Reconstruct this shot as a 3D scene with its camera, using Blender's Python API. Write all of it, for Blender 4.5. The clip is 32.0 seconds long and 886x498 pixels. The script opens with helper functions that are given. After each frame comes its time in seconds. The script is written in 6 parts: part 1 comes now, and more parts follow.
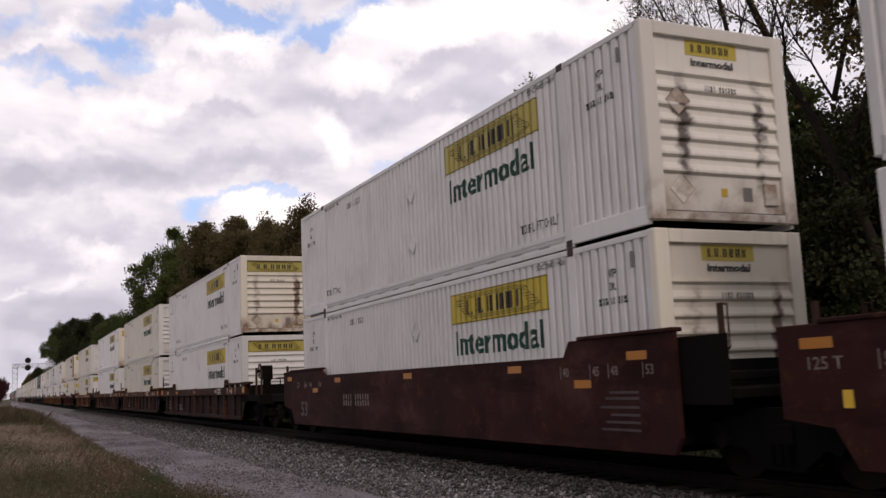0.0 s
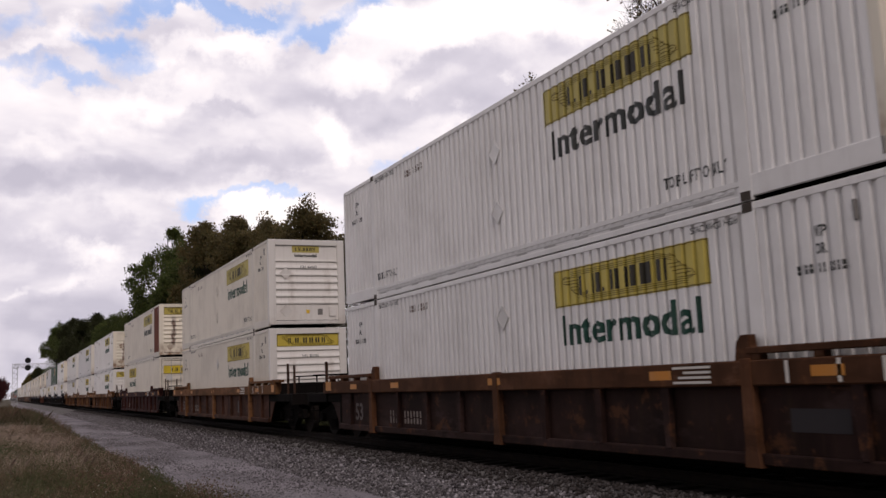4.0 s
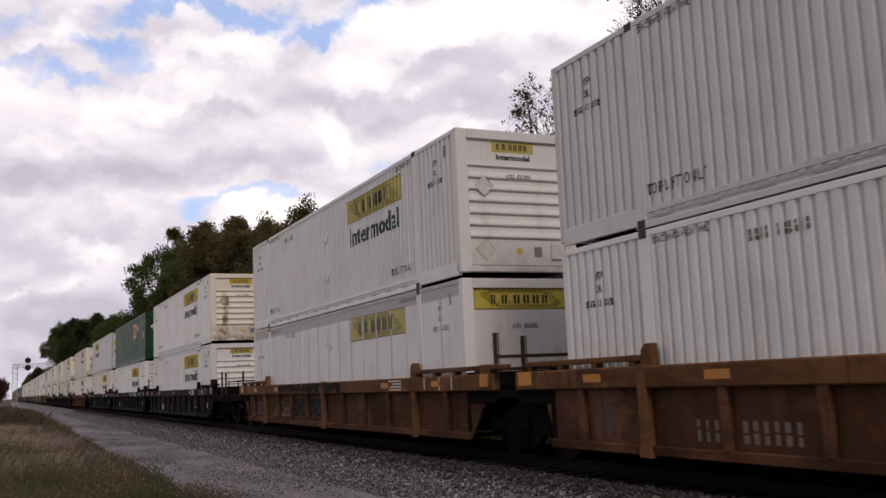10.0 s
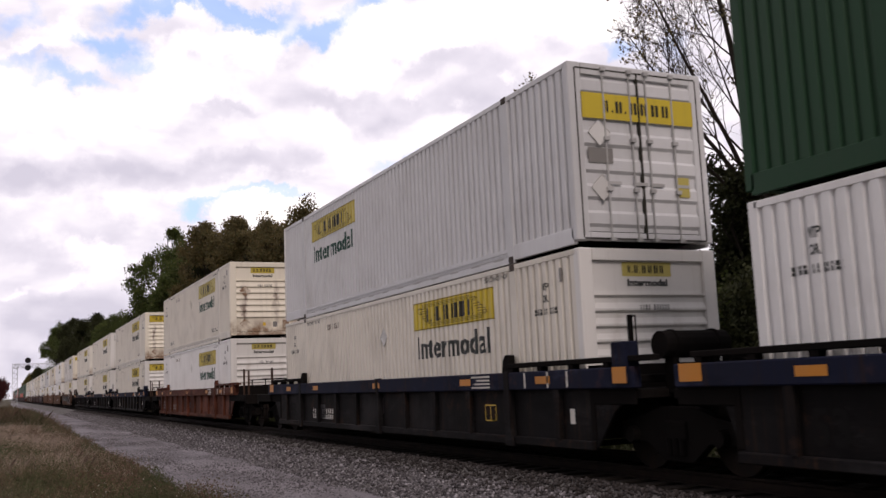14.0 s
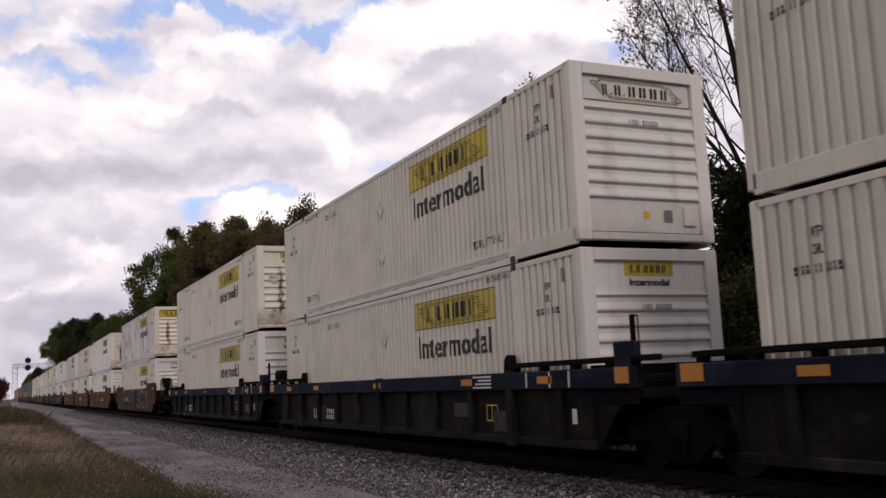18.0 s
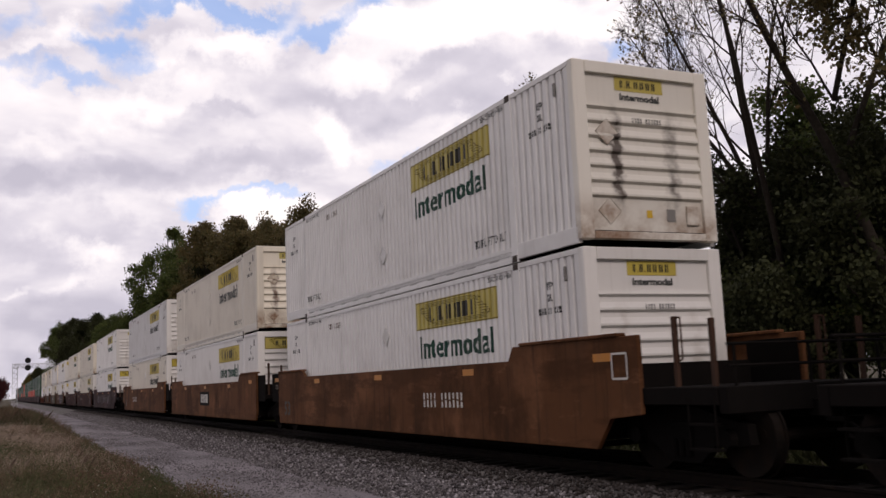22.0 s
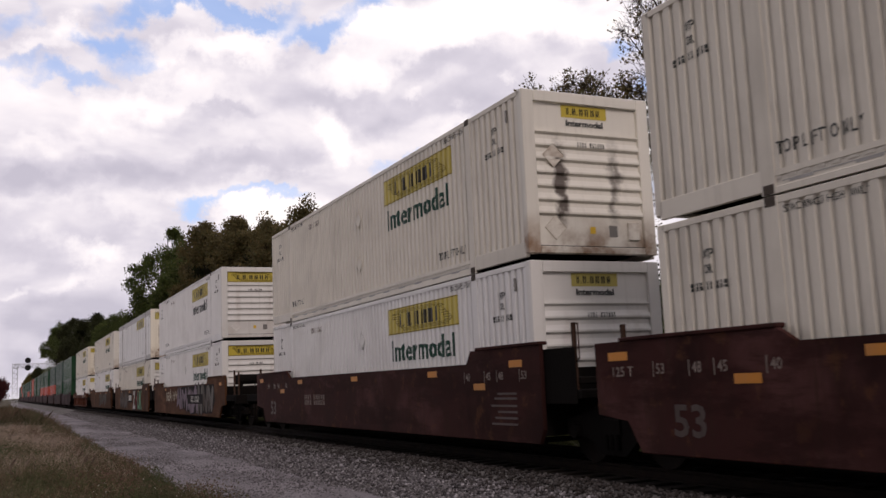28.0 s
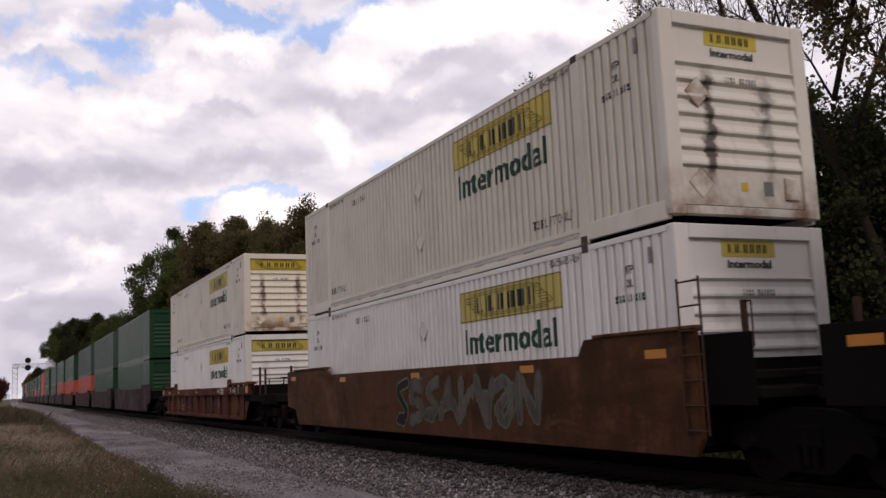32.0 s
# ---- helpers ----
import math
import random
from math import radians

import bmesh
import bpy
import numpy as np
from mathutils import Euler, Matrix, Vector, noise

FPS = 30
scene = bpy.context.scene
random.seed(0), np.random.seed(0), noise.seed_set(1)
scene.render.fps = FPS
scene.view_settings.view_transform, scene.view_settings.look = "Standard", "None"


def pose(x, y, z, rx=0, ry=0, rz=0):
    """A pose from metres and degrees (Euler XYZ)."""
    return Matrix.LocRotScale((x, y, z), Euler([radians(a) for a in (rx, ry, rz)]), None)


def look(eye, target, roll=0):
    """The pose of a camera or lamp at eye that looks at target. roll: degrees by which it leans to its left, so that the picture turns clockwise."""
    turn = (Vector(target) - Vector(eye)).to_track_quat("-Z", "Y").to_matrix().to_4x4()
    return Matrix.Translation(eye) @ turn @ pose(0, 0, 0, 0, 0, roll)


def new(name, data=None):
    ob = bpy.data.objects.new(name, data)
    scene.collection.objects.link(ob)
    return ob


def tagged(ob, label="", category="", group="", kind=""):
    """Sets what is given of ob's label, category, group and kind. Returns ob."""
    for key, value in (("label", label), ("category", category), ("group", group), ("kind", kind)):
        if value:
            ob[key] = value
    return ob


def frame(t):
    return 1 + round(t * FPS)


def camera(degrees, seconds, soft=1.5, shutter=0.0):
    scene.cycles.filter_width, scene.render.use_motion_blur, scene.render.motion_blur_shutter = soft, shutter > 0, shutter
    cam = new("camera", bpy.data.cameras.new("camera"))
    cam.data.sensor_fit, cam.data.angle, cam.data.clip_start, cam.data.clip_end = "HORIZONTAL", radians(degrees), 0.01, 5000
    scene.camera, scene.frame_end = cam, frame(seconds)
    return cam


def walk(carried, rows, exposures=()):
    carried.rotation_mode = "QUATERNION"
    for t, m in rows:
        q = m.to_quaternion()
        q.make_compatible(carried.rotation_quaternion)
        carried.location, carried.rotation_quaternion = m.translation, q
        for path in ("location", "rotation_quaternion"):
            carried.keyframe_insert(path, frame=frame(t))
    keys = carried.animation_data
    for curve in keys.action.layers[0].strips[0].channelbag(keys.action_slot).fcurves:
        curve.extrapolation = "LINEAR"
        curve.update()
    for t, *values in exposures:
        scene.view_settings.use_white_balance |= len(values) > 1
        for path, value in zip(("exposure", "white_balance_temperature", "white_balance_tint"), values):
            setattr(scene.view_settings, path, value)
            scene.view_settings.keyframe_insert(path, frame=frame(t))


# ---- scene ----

# ---------------------------------------------------------------- camera, world, light
SPEED = 16.686                      # the train's speed along -y, m/s
CLIP = 32.0
EYE = Vector((-9.095, 0.0, 1.335))
AIM = Vector((math.sin(radians(25.28)) * math.cos(radians(7.918)),
              math.cos(radians(25.28)) * math.cos(radians(7.918)),
              math.sin(radians(7.918))))
cam = camera(50.4, CLIP, soft=1.5, shutter=0.07)
STAND = look(EYE, EYE + AIM * 20, roll=-2.47)
walk(cam, [(0.0, STAND), (CLIP, STAND)], exposures=[(0.0, 0.05, 6650, 22), (11.8, 0.05, 6650, 22), (12.9, 0.32, 6650, 22), (14.2, 0.32, 6650, 22), (15.6, 0.05, 6650, 22), (CLIP, 0.05, 6650, 22)])

world = bpy.data.worlds.new("overcast_sky")
scene.world = world
world.use_nodes = True
wt = world.node_tree
wt.nodes.clear()


def wnode(kind, **kw):
    n = wt.nodes.new(kind)
    for k, v in kw.items():
        n.inputs[k].default_value = v
    return n


def wmath(op, a, b=None, c=None, clamp=False):
    n = wt.nodes.new("ShaderNodeMath")
    n.operation, n.use_clamp = op, clamp
    for i, v in enumerate((a, b, c)):
        if v is None:
            continue
        if isinstance(v, (int, float)):
            n.inputs[i].default_value = v
        else:
            wt.links.new(v, n.inputs[i])
    return n.outputs[0]


def wvec(op, a, b=None, scale=None):
    n = wt.nodes.new("ShaderNodeVectorMath")
    n.operation = op
    for i, v in enumerate((a, b)):
        if v is None:
            continue
        if isinstance(v, tuple):
            n.inputs[i].default_value = v
        else:
            wt.links.new(v, n.inputs[i])
    if scale is not None:
        n.inputs["Scale"].default_value = scale
    return n


def wramp(x, stops):
    n = wt.nodes.new("ShaderNodeValToRGB")
    e = n.color_ramp.elements
    while len(e) < len(stops):
        e.new(0.5)
    for el, (pos, col) in zip(e, stops):
        el.position, el.color = pos, (*col, 1)
    wt.links.new(x, n.inputs[0])
    return n.outputs[0]


def wmix(fac, a, b):
    n = wt.nodes.new("ShaderNodeMix")
    n.data_type = "RGBA"
    for sock, v in ((n.inputs[0], fac), (n.inputs[6], a), (n.inputs[7], b)):
        if isinstance(v, tuple):
            sock.default_value = (*v, 1)
        elif isinstance(v, (int, float)):
            sock.default_value = v
        else:
            wt.links.new(v, sock)
    return n.outputs[2]


SUN_DIR = Vector((-0.16, -0.80, 0.62)).normalized()
way = wt.nodes.new("ShaderNodeTexCoord").outputs["Generated"]
sky = wt.nodes.new("ShaderNodeTexSky")
sky.sky_type, sky.sun_disc = "NISHITA", False
sky.sun_elevation = math.asin(SUN_DIR.z)
sky.sun_rotation = math.atan2(SUN_DIR.x, SUN_DIR.y)
sky.air_density, sky.dust_density = 1.0, 1.2


def heap(lift, scale, squash, detail):
    """Heaped cloud: noise over the direction, flattened, sampled a little higher by lift."""
    n = wnode("ShaderNodeTexNoise", Scale=scale, Detail=detail, Roughness=0.47, Distortion=0.3)
    v = wvec("MULTIPLY", wvec("ADD", way, (0.31, 0.12, 0.05 + lift)).outputs[0], (1.0, 1.0, squash))
    wt.links.new(v.outputs[0], n.inputs["Vector"])
    return n.outputs["Fac"]


puff, puff_up = heap(0.0, 4.6, 2.3, 4.5), heap(0.026, 4.6, 2.3, 4.5)
small, small_up = heap(0.4, 11.0, 2.0, 4.5), heap(0.412, 11.0, 2.0, 4.5)
fine = wnode("ShaderNodeTexNoise", Scale=13.0, Detail=6.0, Roughness=0.6)
wt.links.new(way, fine.inputs["Vector"])
frayed = wvec("ADD", way, wvec("SCALE", wvec("SUBTRACT", fine.outputs["Color"], (0.5, 0.5, 0.5)).outputs[0], scale=0.12).outputs[0]).outputs[0]
# flat coordinates of the cloud bank, across and up, about its middle at azimuth 25.3, elevation 7.9 degrees
BANK = Vector((math.sin(radians(25.3)) * math.cos(radians(7.9)), math.cos(radians(25.3)) * math.cos(radians(7.9)), math.sin(radians(7.9))))
ACROSS = Vector((math.cos(radians(25.3)), -math.sin(radians(25.3)), 0.0))
depth = wmath("MAXIMUM", wvec("DOT_PRODUCT", frayed, tuple(BANK)).outputs["Value"], 0.05)
flat_xy = wt.nodes.new("ShaderNodeCombineXYZ")
wt.links.new(wmath("DIVIDE", wvec("DOT_PRODUCT", frayed, tuple(ACROSS)).outputs["Value"], depth), flat_xy.inputs[0])
wt.links.new(wmath("DIVIDE", wvec("DOT_PRODUCT", frayed, tuple(ACROSS.cross(BANK))).outputs["Value"], depth), flat_xy.inputs[1])


def patches(rows):
    """Sum of soft oval patches of the cloud bank: across, up, half width, half height, weight."""
    total = 0.0
    for x, y, rx, ry, w in rows:
        d = wvec("DIVIDE", wvec("SUBTRACT", flat_xy.outputs[0], (x, y, 0.0)).outputs[0], (rx, ry, 1.0))
        m = wt.nodes.new("ShaderNodeMapRange")
        m.interpolation_type = "SMOOTHSTEP"
        m.inputs["From Min"].default_value, m.inputs["From Max"].default_value = 1.5, 0.2
        m.inputs["To Max"].default_value = w
        wt.links.new(wvec("LENGTH", d.outputs[0]).outputs["Value"], m.inputs["Value"])
        total = wmath("ADD", m.outputs[0], total)
    return total


gaps = patches([(-0.292, 0.271, 0.066, 0.016, 1.20), (-0.226, 0.263, 0.042, 0.014, 0.90), (-0.332, 0.232, 0.042, 0.018, 1.10), (-0.371, 0.245, 0.024, 0.012, 0.70), (-0.397, 0.198, 0.051, 0.012, 0.85), (-0.444, 0.218, 0.030, 0.010, 0.60), (-0.448, 0.273, 0.024, 0.018, 0.70), (-0.312, 0.210, 0.024, 0.008, 0.60), (-0.178, 0.264, 0.036, 0.014, 0.90), (-0.125, 0.241, 0.036, 0.016, 1.20), (-0.076, 0.260, 0.030, 0.012, 1.00), (-0.261, 0.061, 0.028, 0.010, 1.10), (-0.186, 0.070, 0.033, 0.006, 0.80), (-0.228, 0.068, 0.024, 0.005, 0.50), (-0.002, 0.095, 0.042, 0.012, 0.90), (-0.047, 0.087, 0.024, 0.010, 0.50), (0.190, 0.212, 0.018, 0.014, 0.90), (0.215, 0.166, 0.024, 0.016, 0.90), (0.182, 0.101, 0.020, 0.016, 0.80), (0.133, 0.079, 0.030, 0.014, 0.70), (0.210, 0.064, 0.024, 0.016, 0.60), (0.247, 0.219, 0.024, 0.024, 0.50)])
lit = patches([(-0.394, 0.252, 0.030, 0.013, 0.90), (-0.425, 0.233, 0.036, 0.011, 0.80), (-0.264, 0.220, 0.054, 0.018, 1.00), (-0.191, 0.231, 0.042, 0.018, 1.00), (-0.266, 0.175, 0.066, 0.018, 0.70), (-0.344, 0.166, 0.054, 0.018, 0.60), (-0.041, 0.237, 0.066, 0.036, 1.30), (0.050, 0.245, 0.066, 0.036, 1.20), (-0.090, 0.197, 0.042, 0.018, 0.90), (0.128, 0.245, 0.072, 0.024, 1.00), (-0.105, 0.126, 0.022, 0.028, 1.20), (-0.082, 0.110, 0.022, 0.012, 0.60), (-0.023, 0.158, 0.013, 0.006, 0.60), (-0.199, 0.049, 0.040, 0.017, 1.40), (-0.158, 0.032, 0.030, 0.016, 0.90), (0.045, 0.134, 0.036, 0.011, 0.70), (-0.430, 0.134, 0.036, 0.010, 0.40), (-0.363, 0.008, 0.027, 0.018, 0.90), (-0.394, -0.018, 0.024, 0.008, 0.50), (-0.448, -0.010, 0.024, 0.006, 0.50), (-0.135, -0.011, 0.036, 0.018, 0.50), (0.065, 0.172, 0.010, 0.008, 0.60), (0.207, 0.124, 0.030, 0.036, 0.40)])
dim = patches([(-0.347, 0.094, 0.156, 0.020, 0.90), (-0.179, 0.102, 0.066, 0.016, 0.60), (-0.432, 0.086, 0.066, 0.016, 0.40), (-0.218, 0.155, 0.036, 0.008, 0.50), (0.012, 0.193, 0.054, 0.024, 0.90), (0.076, 0.160, 0.054, 0.028, 0.80), (-0.044, 0.147, 0.054, 0.018, 0.70), (-0.043, 0.177, 0.030, 0.010, 0.30), (0.150, 0.193, 0.048, 0.024, 0.50), (-0.416, 0.043, 0.090, 0.026, 0.80), (-0.326, 0.027, 0.054, 0.024, 0.60), (-0.402, -0.054, 0.090, 0.036, 0.90), (-0.310, 0.128, 0.096, 0.012, 0.30), (-0.134, 0.163, 0.036, 0.012, 0.30), (-0.451, -0.088, 0.054, 0.036, 0.80)])
relief = wmath("ADD", wmath("MULTIPLY", wmath("SUBTRACT", puff, puff_up), 1.35), wmath("MULTIPLY", wmath("SUBTRACT", small, small_up), 0.8))
shade = wmath("ADD", wmath("ADD", relief, wmath("MULTIPLY", puff, 0.35)), wmath("ADD", 0.34, wmath("SUBTRACT", wmath("MULTIPLY", lit, 0.38), wmath("MULTIPLY", dim, 0.30))))
cloud = wramp(shade, [(0.05, (0.53, 0.54, 0.605)), (0.36, (0.67, 0.68, 0.73)), (0.60, (0.85, 0.86, 0.87)), (0.95, (1.08, 1.08, 1.02))])
# the bright half of the overcast lies ahead; behind the camera the cloud deck is thick and grey
ahead = wt.nodes.new("ShaderNodeMapRange")
ahead.interpolation_type = "SMOOTHSTEP"
ahead.inputs["From Min"].default_value, ahead.inputs["From Max"].default_value = -0.55, 0.75
ahead.inputs["To Min"].default_value, ahead.inputs["To Max"].default_value = 0.29, 1.0
wt.links.new(wvec("DOT_PRODUCT", way, (0.36, 0.86, 0.36)).outputs["Value"], ahead.inputs["Value"])
cloud = wmix(ahead.outputs[0], (0.0, 0.0, 0.0), cloud)
blue = wmix(0.5, wvec("SCALE", sky.outputs[0], scale=0.15).outputs[0], (0.36, 0.58, 0.98))
opening = wmath("MULTIPLY", wmath("ADD", wmath("SUBTRACT", gaps, 0.16), wmath("MULTIPLY", wmath("SUBTRACT", 0.46, puff), 0.9)), 1.1, clamp=True)
opening = wmath("MULTIPLY", opening, 0.88)
tinted = wmix(opening, cloud, blue)
back = wt.nodes.new("ShaderNodeBackground")
back.inputs["Strength"].default_value = 1.0
wt.links.new(tinted, back.inputs["Color"])
wo = wt.nodes.new("ShaderNodeOutputWorld")
wt.links.new(back.outputs[0], wo.inputs["Surface"])

sun_data = bpy.data.lights.new("sun", "SUN")
sun_data.energy, sun_data.angle, sun_data.color = 1.15, radians(18), (1.0, 0.93, 0.84)
sun = new("sun", sun_data)
sun.matrix_world = look(SUN_DIR * 50, (0, 0, 0))
scene.view_settings.exposure = 0.0

# ---------------------------------------------------------------- materials


class Mat:
    """A small wrapper to write node materials in few lines."""

    def __init__(self, name, rough=0.6, metal=0.0):
        self.m = bpy.data.materials.new(name)
        self.m.use_nodes = True
        self.t = self.m.node_tree
        self.b = self.t.nodes["Principled BSDF"]
        self.b.inputs["Roughness"].default_value = rough
        self.b.inputs["Metallic"].default_value = metal
        self.co = self.t.nodes.new("ShaderNodeTexCoord").outputs["Object"]
        self.rnd = self.t.nodes.new("ShaderNodeObjectInfo").outputs["Random"]

    def link(self, a, b):
        self.t.links.new(a, b)

    def noise(self, scale, detail=4.0, rough=0.55, stretch=(1, 1, 1), shift=True):
        mp = self.t.nodes.new("ShaderNodeMapping")
        mp.inputs["Scale"].default_value = stretch
        self.link(self.co, mp.inputs["Vector"])
        n = self.t.nodes.new("ShaderNodeTexNoise")
        n.noise_dimensions = "4D"
        n.inputs["Scale"].default_value, n.inputs["Detail"].default_value, n.inputs["Roughness"].default_value = scale, detail, rough
        self.link(mp.outputs[0], n.inputs["Vector"])
        if shift:
            self.link(self.math("MULTIPLY", self.rnd, 37.0), n.inputs["W"])
        return n.outputs["Fac"]

    def math(self, op, a, b=None, clamp=False):
        n = self.t.nodes.new("ShaderNodeMath")
        n.operation, n.use_clamp = op, clamp
        for i, v in enumerate((a, b)):
            if v is None:
                continue
            if isinstance(v, (int, float)):
                n.inputs[i].default_value = v
            else:
                self.link(v, n.inputs[i])
        return n.outputs[0]

    def ramp(self, x, lo, hi):
        n = self.t.nodes.new("ShaderNodeMapRange")
        n.interpolation_type = "SMOOTHSTEP"
        n.inputs["From Min"].default_value, n.inputs["From Max"].default_value = lo, hi
        self.link(x, n.inputs["Value"])
        return n.outputs[0]

    def axis(self, i):
        n = self.t.nodes.new("ShaderNodeSeparateXYZ")
        self.link(self.co, n.inputs[0])
        return n.outputs[i]

    def mix(self, fac, a, b):
        n = self.t.nodes.new("ShaderNodeMix")
        n.data_type = "RGBA"
        for sock, v in ((n.inputs[0], fac), (n.inputs[6], a), (n.inputs[7], b)):
            if isinstance(v, tuple):
                sock.default_value = (*v, 1)
            elif isinstance(v, (int, float)):
                sock.default_value = v
            else:
                self.link(v, sock)
        return n.outputs[2]

    def color(self, c):
        if isinstance(c, tuple):
            self.b.inputs["Base Color"].default_value = (*c, 1)
        else:
            self.link(c, self.b.inputs["Base Color"])
        return self

    def bump(self, h, strength=0.3, dist=0.01):
        n = self.t.nodes.new("ShaderNodeBump")
        n.inputs["Strength"].default_value, n.inputs["Distance"].default_value = strength, dist
        self.link(h, n.inputs["Height"])
        self.link(n.outputs[0], self.b.inputs["Normal"])
        return self


def paint(name, col, dirt=(0.20, 0.17, 0.14), amount=0.35, rough=0.5, streak=0.5, vary=0.12, rust=0.0, gloss=0.3, fade=None):
    """Weathered paint: blotchy fading, vertical dirt streaks, speckles of rust."""
    k = Mat(name, rough)
    k.b.inputs["Specular IOR Level"].default_value = gloss if sum(col) > 0.5 else gloss * 0.5
    light, dark = tuple(min(1, c * (1 + vary * 0.4)) for c in col), tuple(c * (1 - vary) for c in col)
    base = k.mix(k.rnd, light, fade or dark)
    blotch = k.noise(0.9, 5, 0.6)
    runs = k.noise(1.6, 5, 0.6, (5.0, 5.0, 0.22))
    grime = k.math("ADD", k.math("MULTIPLY", k.ramp(blotch, 0.42, 0.72), 0.55), k.math("MULTIPLY", k.ramp(runs, 0.5, 0.78), streak))
    out = k.mix(k.math("MULTIPLY", grime, amount), base, dirt)
    if rust:
        faded = k.ramp(k.noise(0.55, 6, 0.62), 0.50, 0.66)
        out = k.mix(k.math("MULTIPLY", faded, 0.7), out, tuple(min(1, c * 1.75 + 0.012) for c in col))
        soot = k.ramp(k.noise(0.8, 6, 0.62, (1, 1, 0.6)), 0.48, 0.66)
        out = k.mix(k.math("MULTIPLY", soot, 0.75), out, tuple(c * 0.35 for c in col))
        drip = k.ramp(k.noise(2.4, 5, 0.65, (4.0, 4.0, 0.18)), 0.52, 0.70)
        out = k.mix(k.math("MULTIPLY", drip, 0.65), out, (0.030, 0.017, 0.011))
        flake = k.ramp(k.noise(2.6, 7, 0.7), 0.55, 0.64)
        out = k.mix(k.math("MULTIPLY", flake, min(0.6, rust * 2)), out, (0.12, 0.050, 0.022))
        scuff = k.ramp(k.noise(1.5, 8, 0.72, (1, 0.5, 1.2)), 0.56, 0.64)
        out = k.mix(k.math("MULTIPLY", scuff, 0.5), out, tuple(min(1, c * 1.6 + 0.012) for c in col))
        smear = k.ramp(k.noise(1.1, 7, 0.7, (1, 0.35, 1.6)), 0.50, 0.60)
        out = k.mix(k.math("MULTIPLY", smear, 0.6), out, tuple(c * 0.45 for c in col))
    if rust:
        spots = k.ramp(k.noise(7.0, 6, 0.7), 0.64, 0.70)
        out = k.mix(k.math("MULTIPLY", spots, rust), out, (0.13, 0.05, 0.025))
    k.color(out)
    k.bump(k.noise(30, 3), 0.12, 0.004)
    return k.m


def stained_end(name, col, soot, strength, low):
    """The paint of an end wall with two vertical stains and dirt along the bottom, as the buffers of road tractors leave them."""
    k = Mat(name, 0.55)
    base = k.mix(k.rnd, tuple(min(1, c * 1.03) for c in col), tuple(c * 0.88 for c in col))
    wob = k.math("MULTIPLY", k.math("SUBTRACT", k.noise(3.0, 5, 0.65), 0.5), 0.6)
    x = k.math("ADD", k.axis(0), wob)
    total = None
    for cx, wgt, turn in ((-0.62, 1.0, 3.7), (0.62, 0.9, 7.3)):
        pick = k.math("FRACT", k.math("MULTIPLY", k.rnd, turn * 5.0))
        off = k.math("ABSOLUTE", k.math("SUBTRACT", k.math("SUBTRACT", x, cx), k.math("MULTIPLY", k.math("SUBTRACT", pick, 0.5), 0.3)))
        wgt = k.math("MULTIPLY", k.math("ADD", 0.5, k.math("MULTIPLY", pick, 0.7)), wgt)
        band = k.math("MULTIPLY", k.math("SUBTRACT", 1.0, k.ramp(off, 0.0, 0.16)), wgt)
        total = band if total is None else k.math("MAXIMUM", total, band)
    z = k.axis(2)
    span = k.math("MULTIPLY", k.ramp(z, 0.4, 0.9), k.math("SUBTRACT", 1.0, k.ramp(z, 1.7, 2.35)))
    patch = k.ramp(k.noise(2.2, 6, 0.65), 0.30, 0.62)
    fac = k.math("MULTIPLY", k.math("MULTIPLY", total, span), k.math("MULTIPLY", patch, strength))
    foot = k.math("MULTIPLY", k.math("SUBTRACT", 1.0, k.ramp(z, 0.1, 0.95)), k.math("MULTIPLY", k.ramp(k.noise(1.8, 6, 0.65), 0.35, 0.7), low))
    streak = k.math("MULTIPLY", k.ramp(k.noise(1.6, 5, 0.6, (6, 6, 0.25)), 0.5, 0.8), 0.22)
    out = k.mix(streak, base, (0.25, 0.21, 0.17))
    out = k.mix(k.math("MINIMUM", fac, 0.92), out, soot)
    out = k.mix(foot, out, (0.24, 0.14, 0.08))
    k.color(out)
    k.bump(k.noise(30, 3), 0.12, 0.004)
    return k.m


